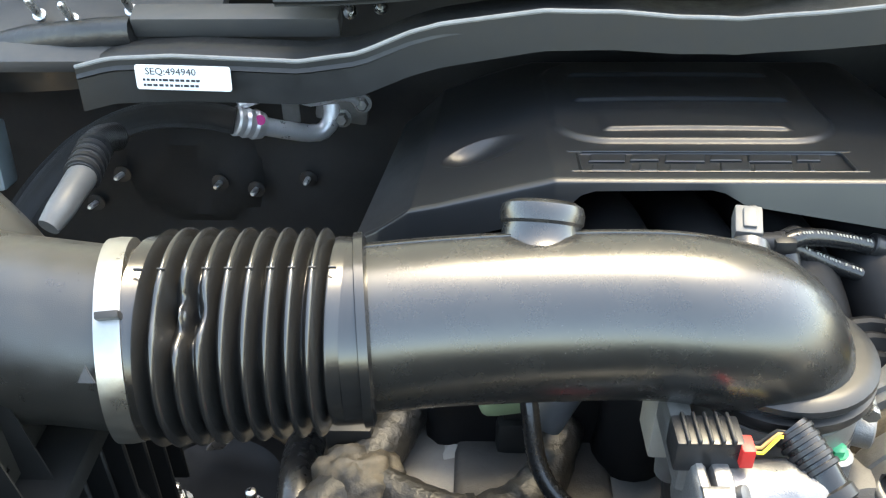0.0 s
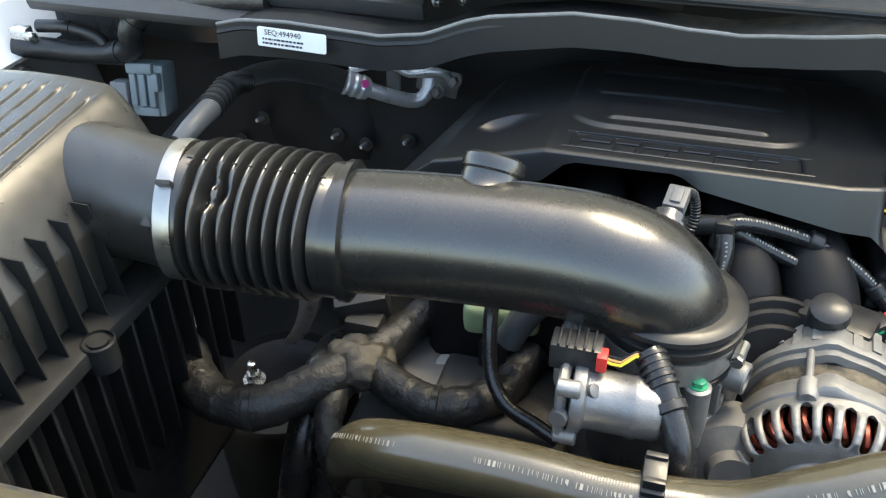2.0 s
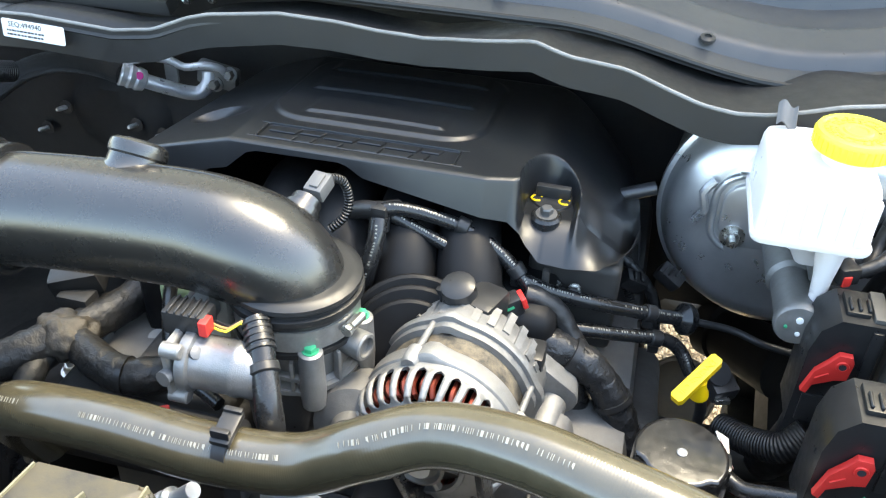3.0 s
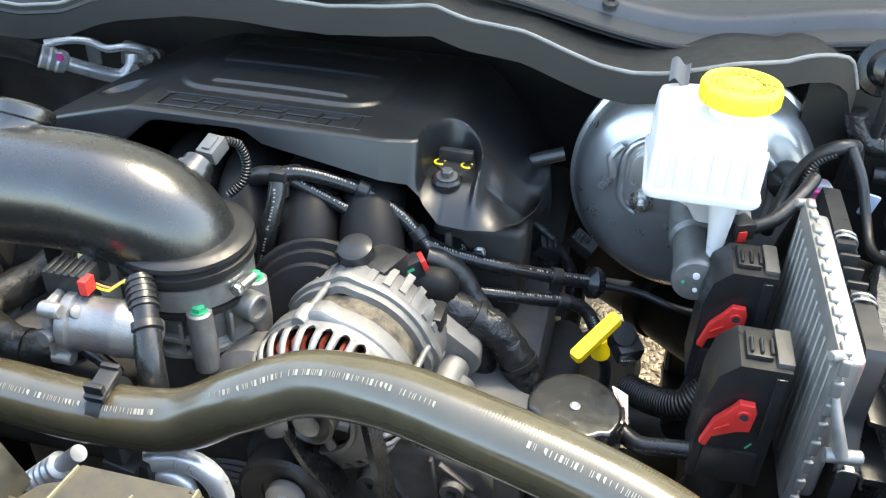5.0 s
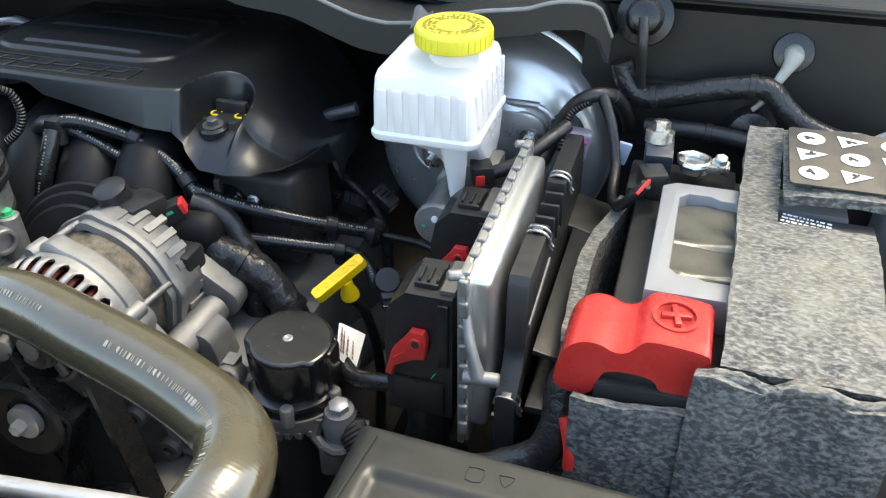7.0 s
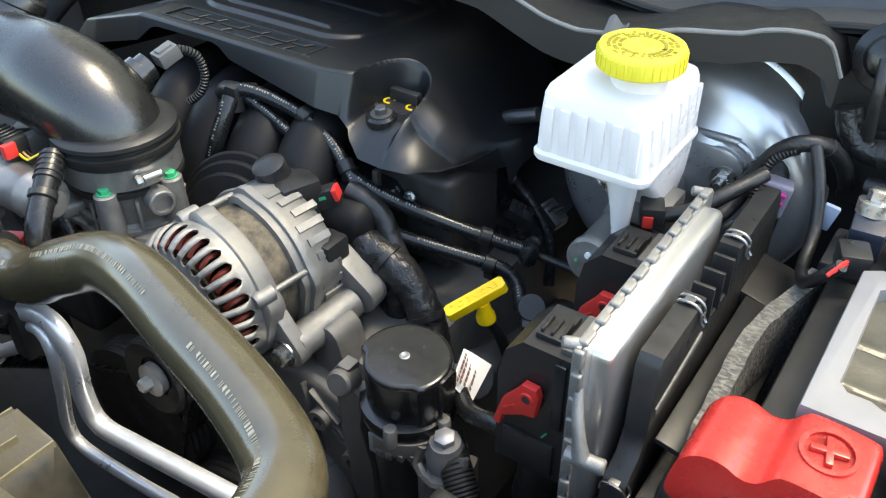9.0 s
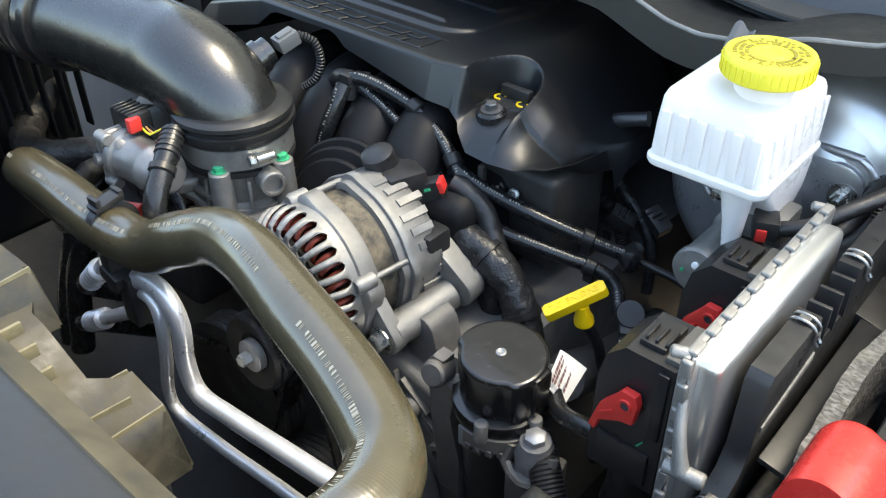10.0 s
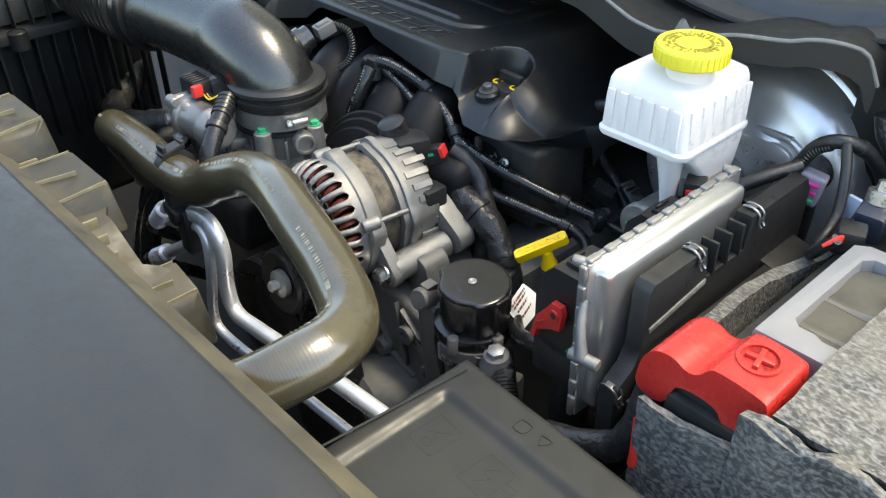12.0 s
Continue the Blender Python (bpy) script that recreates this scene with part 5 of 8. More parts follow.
# ---- radiator support and the panel before it ----
rs = thing("radiator_support", (0.3, 0.08, 1.2), "dusty tan-coated plastic radiator shroud with stepped ribs", "radiator shroud")
EDGE = [(-0.5, 0.07), (-0.03, 0.08), (0.07, 0.086), (0.118, 0.086), (0.13, 0.100), (0.195, 0.100), (0.214, 0.088), (0.221, 0.100), (0.235, 0.104), (0.298, 0.105), (0.308, 0.094), (0.35, 0.096), (0.358, 0.112), (0.378, 0.114), (0.392, 0.085), (0.41, 0.06), (0.52, 0.055), (0.66, 0.055)]
DECK = [(-0.5, 1.232), (0.29, 1.234), (0.32, 1.226), (0.354, 1.203), (0.385, 1.170), (0.40, 1.12), (0.42, 1.03), (0.66, 1.0)]


def on(table, x):
    return float(np.interp(x, *zip(*table)))


def deck_pt(u, v):
    x = -0.5 + 1.16 * u
    y, z = on(EDGE, x), on(DECK, x)
    if v <= 0.6:
        return (x, 0.03 + (y - 0.03) * v / 0.6, z)
    return (x, y - 0.0015 - 0.004 * (v - 0.6), z - 0.0015 - 0.13 * (v - 0.6) / 0.4)


bm = B()
sheet(bm, deck_pt, 232, 10)
deck = part("deck", thicken(bm, 0.003), M_TAN, rs, smooth=30)


def hood(x0, x1, y1, z, drop):
    """A raised hood over the edge of the deck: flat back, a nose leaning forward and one sloping flank."""
    bm = B()
    top = [(x0 + 0.004, 0.052, z - 0.006), (x1 - 0.016, 0.052, z - 0.008 - drop * 0.4), (x0 + 0.014, y1 - 0.002, z), (x1 - 0.012, y1, z - drop * 0.6), (x1 - 0.004, y1 - 0.012, z - 0.008 - drop)]
    base = [(x0, 0.045, z - 0.028), (x1, 0.045, z - 0.030 - drop), (x0 + 0.002, y1 + 0.001, z - 0.034), (x1, y1 + 0.002, z - 0.034 - drop)]
    bmesh.ops.convex_hull(bm, input=[bm.verts.new(p) for p in top + base])
    bmesh.ops.bevel(bm, geom=bm.edges[:], offset=0.0014, segments=2, affect="EDGES")
    part("raised_step", bm, M_TAN, deck)
    rows = (((x0 + 0.004, 0.052, z - 0.005), (x0 + 0.015, y1 - 0.004, z + 0.001)),
            ((x0 + 0.35 * (x1 - x0), 0.053, z - 0.005 - drop * 0.2), (x0 + 0.55 * (x1 - x0), y1 - 0.012, z + 0.001 - drop * 0.25)),
            ((x1 - 0.017, 0.053, z - 0.007 - drop * 0.4), (x1 - 0.0125, y1 - 0.001, z + 0.0012 - drop * 0.6)))
    for a, b in rows:
        bm = B()
        a, b = Vector(a), Vector(b)
        s_ = Vector((0, 0, 1)).cross(b - a).normalized() * 0.0011
        dn = Vector((0, 0, 0.004))
        bmesh.ops.convex_hull(bm, input=[bm.verts.new(p) for p in (a - s_ - dn, a + s_ - dn, b - s_ - dn, b + s_ - dn, a - s_ * 0.5, a + s_ * 0.5, b - s_ * 0.5 , b + s_ * 0.5)])
        part("rib", bm, M_RIBDUST, deck, "worn pale rib")


hood(0.130, 0.212, 0.103, 1.264, 0.004)
hood(0.226, 0.308, 0.106, 1.248, 0.006)
hood(0.340, 0.392, 0.119, 1.2005, 0.020)
for x in (0.318, 0.330, 0.342, 0.219, 0.205, 0.10):
    bm = B()
    z = on(DECK, x)
    block(bm, (x, 0.070, z + 0.003), (0.0022, 0.030, 0.008), 0.0007)
    part("rib", bm, M_RIBDUST, deck)
sp = thing("sight_panel", (0.2, 0.0, 1.2), "grained dark grey plastic panel over the radiator", "panel")
bm = B()


def panel_pt(u, v):
    x = -0.55 + 1.30 * u
    y = -0.16 + 0.218 * v
    return (x, y, 1.256 - 0.02 * (1 - v) ** 2 - 0.004 * bump_step(v, 0.93, 1.0) - 0.012 * bump_step(u, 0.9, 1.0))


sheet(bm, panel_pt, 30, 14)
part("panel", thicken(bm, 0.005), M_PANEL, sp)
bm = B()
sheet(bm, lambda u, v: (-0.55 + 1.25 * u, 0.057 + 0.014 * v, 1.2535 - 0.012 * v), 30, 3)
part("edge_strip", thicken(bm, 0.003), mat("worn_edge_strip", (0.030, 0.029, 0.024), 0.6, spec=0.3, vary=0.5, grain=40, bump=0.15, dust=0.45, dust_col=(0.13, 0.11, 0.065), dust_scale=22), sp)
bm = B()
block(bm, (0.2, 0.02, 0.93), (1.15, 0.05, 0.56), 0.006)
solo("radiator", bm, M_DUSTY, "dark radiator and condenser core behind the panel", "radiator")

# ---- floor of the bay ----
# dark plate added to hide the bright ground, open where gravel shows
bm = B()
plate(bm, [(-0.6, 0.03), (0.86, 0.03), (0.86, 0.8), (0.56, 0.8), (0.56, 0.63), (0.44, 0.63), (0.44, 0.8), (-0.12, 0.8), (-0.12, 0.47), (-0.24, 0.47), (-0.24, 0.8), (-0.6, 0.8)], 0.76, 0.775, None, 0.002)
solo("ground_mask_plate", bm, M_DUSTY, "dark plate added under the engine to hide the bright ground", "splash shield", "structure")
bm = B()
sweep(bm, [(0.56, 0.0, 0.80, 0.035), (0.57, 0.30, 0.80, 0.035), (0.60, 0.5, 0.82, 0.035), (0.62, 0.8, 0.84, 0.035)], n=8)
solo("frame_rail", bm, M_DUSTY, "dark steel frame rail beside the engine", "frame rail")
# invented tube that darkens the upper edge of the ground opening
bm = B()
sweep(bm, [(0.46, 0.86, 0.86, 0.03), (0.514, 0.806, 0.87, 0.032), (0.552, 0.76, 0.88, 0.036), (0.60, 0.70, 0.90, 0.04)], n=18)
lathe(bm, [(0.036, -0.012), (0.041, -0.01), (0.041, 0.012), (0.036, 0.014)], (0.53, 0.787, 0.875), (0.55, -0.6, 0.2), 24)
solo("upper_gap_cover", bm, M_DUSTY, "dark tube added below the brake booster to cover bright ground", "steering shaft")
# invented tube across the lower edge of the opening, hiding bright ground
bm = B()
sweep(bm, [(0.44, 0.545, 0.90), (0.50, 0.548, 0.90), (0.55, 0.55, 0.90), (0.60, 0.56, 0.91)], 0.026, 14)
solo("lower_gap_cover", bm, M_DUSTY, "dark tube added between engine and frame to cover bright ground", "tube")
bm = B()
lathe(bm, [(0.036, -0.02), (0.038, 0), (0.038, 0.035), (0.036, 0.037), (0.033, 0.036), (0.033, 0.002), (0.001, 0.002)], (0.478, 0.612, 0.915), (-0.1, -0.75, 0.65), 32)
solo("mount_cup", bm, mat("brown_dusty_steel", (0.22, 0.16, 0.10), 0.6, metal=0.2, vary=0.3, dust=0.4), "brown dusty steel cup beside the frame rail", "mount")

# slab added out of view behind the firewall, to keep sun off the gravel
bm = B()
block(bm, (0.15, 1.72, 1.0), (1.5, 1.6, 0.06), 0.004)
solo("gravel_shade_slab", bm, M_DUSTY, "unseen slab added behind the firewall to shade the gravel", "underbody", "structure")

# ---- brake booster and master cylinder ----
bb = thing("brake_booster", (0.53, 0.62, 1.06), "satin dark grey round brake booster on the firewall", "brake booster")
BC, BX = (0.525, 0.606, 1.159), (0.0, -1, 0.08)
bm = B()
lathe(bm, [(0.06, -0.13), (0.095, -0.10), (0.104, -0.02), (0.1065, 0.0), (0.1065, 0.008), (0.104, 0.012), (0.103, 0.020), (0.099, 0.030), (0.090, 0.038), (0.076, 0.043), (0.055, 0.046), (0.052, 0.049), (0.03, 0.050)], BC, BX, 72)
part("shell", bm, M_BOOST, bb, smooth=50)
bm = B()
lathe(bm, [(0.1065, -0.004), (0.1105, -0.003), (0.1105, 0.005), (0.1065, 0.007)], BC, BX, 72)
part("rim", bm, M_BOOST, bb)
fr = at_pose((0.519, 0.5605, 1.176), BX)
bm = B()
plate(bm, rrect(-0.060, -0.038, 0.070, 0.038, 0.026), -0.014, -0.001, fr, 0.003)
plate(bm, rrect(-0.052, -0.03, 0.062, 0.03, 0.02), -0.008, 0.004, fr, 0.003)
part("mounting_plate", bm, M_BOOST, bb)
for x, y in ((-0.038, -0.02), (0.048, 0.006)):
    bm = B()
    hexbolt(bm, fr @ Vector((x, y, 0.003)), BX, 0.007, 0.007, 0.011)
    lathe(bm, [(0.0035, 0), (0.0035, 0.016)], fr @ Vector((x, y, 0.004)), BX, 10)
    part("nut", bm, M_STEEL, bb)
bm = B()
sweep(bm, [fr @ Vector(p) for p in ((-0.062, 0.030, 0.004), (-0.070, 0.018, 0.006), (-0.066, 0.004, 0.006), (-0.074, -0.012, 0.003))], 0.004, 8)
part("stamped_bead", bm, M_BOOST, bb)
bm = B()
o = rrect(-0.058, -0.036, 0.068, 0.036, 0.024)
sweep(bm, [fr @ Vector((a, b, -0.0015)) for a, b in o + o[:1]], 0.0035, 10, step=0.004)
part("plate_bead", bm, M_BOOST, bb)
bm = B()
lathe(bm, [(0.016, 0), (0.016, 0.003), (0.014, 0.004), (0.0155, 0.007), (0.014, 0.008), (0.0155, 0.011), (0.013, 0.013), (0.010, 0.016), (0.007, 0.020)], fr @ Vector((0.076, 0.016, -0.004)), BX, 18)
part("vacuum_valve", bm, M_BLACK, bb)

shift(-0.001, 0.012, 0.002)
mc = thing("master_cylinder", (0.522, 0.45, 1.14), "cast aluminium master cylinder on the booster", "master cylinder")
bm = B()
lathe(bm, [(0.019, -0.13), (0.019, -0.06), (0.0158, -0.056), (0.0158, -0.008), (0.0172, -0.006), (0.0172, 0.0), (0.0158, 0.002), (0.004, 0.003)], (0.524, 0.416, 1.167), (0, -1, 0.04), 36)
brl = part("barrel", bm, M_CAST, mc)
ef = at_pose((0.524, 0.4128, 1.1671), (0, -1, 0.04))
for (dx, dz), m_, r_ in (((-0.0085, -0.001), M_GREEN, 0.0013), ((0.0085, 0.0015), M_GREEN, 0.0013), ((0.0, 0.006), M_WHITE, 0.0026), ((0.001, -0.006), M_WHITE, 0.0018)):
    bm = B()
    lathe(bm, [(r_, -0.0006), (r_, 0.0008), (r_ * 0.7, 0.001)], ef @ Vector((dx, dz, 0.0)), (0, -1, 0.04), 14)
    part("end_mark", bm, m_, brl, "green paint mark" if m_ is M_GREEN else "pale moulded spot")
bm = B()
block(bm, (0.546, 0.47, 1.19), (0.03, 0.03, 0.022), 0.004)
lathe(bm, [(0.008, 0), (0.008, 0.014)], (0.553, 0.44, 1.176), (0.4, -0.8, 0), 12)
part("port_block", bm, M_CAST, mc)
bm = B()
block(bm, (0.551, 0.447, 1.2), (0.016, 0.018, 0.014), 0.002, (0, 0, 25))
pk = part("plug", bm, M_BLACK, mc)
bm = B()
block(bm, (0.552, 0.4385, 1.197), (0.007, 0.004, 0.009), 0.001, (0, 0, 25))
part("lock_tab", bm, M_REDC, pk, "red lock tab")
bm = B()
sweep(bm, [(0.560, 0.448, 1.2), (0.575, 0.455, 1.205), (0.592, 0.475, 1.215), (0.605, 0.50, 1.22)], 0.0055, 10)
part("loom", bm, M_TAPE, mc)

shift(0.005, 0.008, 0.0)
rv = thing("brake_reservoir", (0.512, 0.46, 1.2), "white translucent brake fluid reservoir with a yellow cap", "reservoir")


def loft(bm, rows):
    rings = [[bm.verts.new((x, y, z)) for x, y in o] for o, z in rows]
    k = len(rings[0])
    for a, b in zip(rings, rings[1:]):
        for i in range(k):
            bm.faces.new((a[i], a[(i + 1) % k], b[(i + 1) % k], b[i]))
    bm.faces.new(rings[0])
    bm.faces.new(rings[-1])
    return bm


def tank(x0, y0, x1, y1, r):
    x0, x1 = 0.509 + (x0 - 0.509) * 1.03, 0.509 + (x1 - 0.509) * 1.03
    y0, y1 = 0.466 + (y0 - 0.466) * 1.2, 0.466 + (y1 - 0.466) * 1.2
    return rrect(x0, y0, x1, y1, r, 6)


bm = B()
loft(bm, [(tank(0.471, 0.427, 0.547, 0.503, 0.007), 1.2384), (tank(0.4715, 0.4275, 0.5465, 0.5025, 0.007), 1.2429), (tank(0.472, 0.4285, 0.5455, 0.502, 0.007), 1.2643),
          (tank(0.473, 0.430, 0.544, 0.501, 0.007), 1.2794), (tank(0.4745, 0.432, 0.5425, 0.500, 0.007), 1.2838), (tank(0.478, 0.436, 0.539, 0.497, 0.008), 1.2865), (tank(0.490, 0.445, 0.530, 0.492, 0.010), 1.2901)])
tk = part("tank", bm, M_RESV, rv, smooth=50)
for k in range(6):
    bm = B()
    block(bm, (0.4795 + 0.0118 * k, 0.4203, 1.258), (0.0070, 0.003, 0.032), 0.0014)
    part("rib", bm, M_RESV, tk)
for k in range(6):
    bm = B()
    block(bm, (0.5462, 0.430 + 0.0145 * k, 1.258), (0.003, 0.0075, 0.032), 0.0014)
    part("rib", bm, M_RESV, tk)
bm = B()
loft(bm, [(tank(0.4705, 0.4262, 0.5475, 0.5040, 0.009), 1.2349), (tank(0.4695, 0.4255, 0.5485, 0.5048, 0.009), 1.2371), (tank(0.4695, 0.4255, 0.5485, 0.5048, 0.009), 1.2398), (tank(0.4708, 0.4268, 0.5472, 0.5035, 0.009), 1.2416)])
part("weld_flange", bm, M_RESV, rv)
bm = B()
loft(bm, [(tank(0.512, 0.462, 0.543, 0.498, 0.006), 1.195), (tank(0.505, 0.458, 0.545, 0.50, 0.006), 1.208), (tank(0.485, 0.442, 0.546, 0.502, 0.006), 1.2269), (tank(0.485, 0.442, 0.546, 0.502, 0.006), 1.2362)])
part("sump", bm, M_RESV, rv)
bm = B()
loft(bm, [(circle(0.529, 0.440, 0.005, 12), 1.178), (circle(0.5285, 0.4385, 0.0075, 12), 1.205), (circle(0.527, 0.437, 0.012, 12), 1.2362)])
part("foot", bm, M_RESV, rv)
bm = B()
lathe(bm, [(0.0185, -0.022), (0.0175, -0.018), (0.0175, 0.0)], (0.523, 0.453, 1.302), (0, 0, 1), 28)
part("neck", bm, M_RESV, rv)
bm = B()
lathe(bm, [(0.0260, 0), (0.0270, 0.001), (0.0270, 0.0115), (0.0260, 0.0135), (0.0232, 0.0142), (0.0222, 0.0130), (0.010, 0.0130), (0.009, 0.0142), (0.0068, 0.0142), (0.006, 0.013)], (0.523, 0.452, 1.300), (0, 0, 1), 64)
cap = part("cap", bm, M_YCAP, rv, "bright yellow screw cap with raised print")
for i in range(36):
    a = 2 * math.pi * i / 36
    bm = B()
    fr = at_pose((0.523 + 0.0270 * math.cos(a), 0.452 + 0.0270 * math.sin(a), 1.3063), (math.cos(a), math.sin(a), 0))
    plate(bm, [(-0.0011, -0.0045), (0.0011, -0.0045), (0.0011, 0.0045), (-0.0011, 0.0045)], 0, 0.0006, fr, 0)
    part("grip_rib", bm, M_YCAP, cap)
bm = B()
rnd = random.Random(5)
for rr in (0.0205, 0.0172, 0.0138):
    a = 0.0
    while a < 6.28:
        L = rnd.uniform(0.04, 0.10)
        fr = at_pose((0.523 + rr * math.cos(a), 0.452 + rr * math.sin(a), 1.3131), (0, 0, 1), (math.cos(a), math.sin(a), 0))
        if rnd.random() < 0.78:
            plate(bm, [(-0.0009, -0.0012), (0.0009, -0.0012), (0.0009, 0.0012), (-0.0009, 0.0012)], 0, 0.0003, fr, 0)
        a += L + 0.06
tagged(part("printing", bm, mat("cap_print", (0.30, 0.25, 0.03), 0.45), cap), "faint raised print", kind="stuff")

# ---- engine controller on its bracket ----
shift(0.003, 0.003, 0.0070)
cu = thing("engine_controller", (0.59, 0.37, 1.10), "stamped aluminium engine control module on a black bracket", "control module")
bm = B()
block(bm, (0.5835, 0.357, 1.168), (0.005, 0.172, 0.130), 0.002)
part("base_plate", bm, M_CAST, cu)
bm = B()
block(bm, (0.5920, 0.357, 1.170), (0.014, 0.156, 0.115), 0.006, seg=4)
part("lid", bm, M_SHEET, cu, "bright stamped aluminium lid")
bm = B()
block(bm, (0.5872, 0.357, 1.169), (0.0022, 0.169, 0.1275), 0.0008)
part("lid_flange", bm, M_SHEET, cu)
rnd = random.Random(8)
for k in range(11):
    bm = B()
    block(bm, (0.5852, 0.280 + 0.0155 * k + rnd.uniform(-0.0015, 0.0015), 1.2335), (0.0056, rnd.uniform(0.008, 0.0115), 0.0034), 0.0014, (0, rnd.uniform(-6, 6), 0), 3)
    part("crimp_tab", bm, M_CAST, cu)
for k in range(8):
    bm = B()
    block(bm, (0.5852, 0.2708, 1.118 + 0.0155 * k), (0.0056, 0.0034, rnd.uniform(0.008, 0.0115)), 0.0014, (0, 0, rnd.uniform(-6, 6)), 3)
    part("crimp_tab", bm, M_CAST, cu)
for k in range(14):
    bm = B()
    block(bm, (0.5813, 0.280 + 0.0118 * k, 1.168), (0.003, 0.004, 0.105), 0.0008, seg=1)
    part("cooling_fin", bm, M_CAST, cu)
for o in ((0.581, 0.274, 1.232), (0.581, 0.441, 1.230)):
    bm = B()
    lathe(bm, [(0.0032, -0.006), (0.0032, 0.005), (0.0024, 0.006)], o, (-0.6, -0.4, 0.15), 14)
    part("peg", bm, M_CAST, cu)
bm = B()
sweep(bm, [(0.586, 0.274, 1.205, 0.0028), (0.590, 0.267, 1.192, 0.0032), (0.594, 0.263, 1.180, 0.0038), (0.596, 0.262, 1.172, 0.005)], n=12)
lathe(bm, [(0.0044, -0.006), (0.0044, 0.014), (0.0035, 0.015)], (0.594, 0.262, 1.170), (1, 0.1, 0), 18)
part("mounting_arm", bm, M_CAST, cu)
bk = thing("module_bracket", (0.62, 0.37, 1.05), "black plastic bracket carrying the control module", "bracket")
bm = B()
plate(bm, [(0.276, 1.05), (0.50, 1.05), (0.50, 1.205), (0.492, 1.2175), (0.415, 1.2175), (0.411, 1.192), (0.366, 1.192), (0.361, 1.2175), (0.303, 1.2175), (0.2985, 1.212), (0.2975, 1.168), (0.291, 1.155), (0.279, 1.148), (0.274, 1.138)], 0.604, 0.617,
      Matrix(((0, 0, 1, 0), (1, 0, 0, 0), (0, 1, 0, 0), (0, 0, 0, 1))), 0.002)
part("upright", bm, M_BLACK, bk)
bm = B()
block(bm, (0.636, 0.39, 1.135), (0.03, 0.22, 0.006), 0.002)
block(bm, (0.630, 0.39, 1.162), (0.020, 0.18, 0.004), 0.001, (0, 12, 0))
part("shelf", bm, M_BLACK, bk)
for y in (0.373, 0.389, 0.405):
    bm = B()
    block(bm, (0.611, y, 1.203), (0.013, 0.003, 0.026), 0.001)
    part("web", bm, M_BLACK, bk)
for y, z in ((0.352, 1.2185), (0.425, 1.2185), (0.277, 1.146)):
    bm = B()
    for s_ in (-0.0028, 0.0028):
        sweep(bm, [(0.6040, y + s_, z - 0.005), (0.6045, y + s_, z - 0.0005), (0.608, y + s_, z + 0.0012), (0.6145, y + s_, z + 0.0005), (0.6182, y + s_, z - 0.003), (0.6186, y + s_, z - 0.009), (0.6205, y + s_ * 0.7, z - 0.012)], 0.0010, 8, 0.002)
    block(bm, (0.6105, y, z + 0.0010), (0.006, 0.0064, 0.0011), 0.0004)
    block(bm, (0.6188, y, z - 0.007), (0.0010, 0.0064, 0.004), 0.0004)
    part("spring_clip", bm, mat("clip_steel", (0.24, 0.24, 0.24), 0.34, metal=0.9, vary=0.2), bk, "bright steel spring clip")

bm = B()
block(bm, (0.6172, 0.333, 1.1855), (0.0016, 0.062, 0.0045), 0.0006, (8, 0, 0))
part("scuffed_strip", bm, mat("scuffed_grey_plastic", (0.16, 0.158, 0.15), 0.6, vary=0.6, grain=160, bump=0.2), bk, "scuffed pale strip")

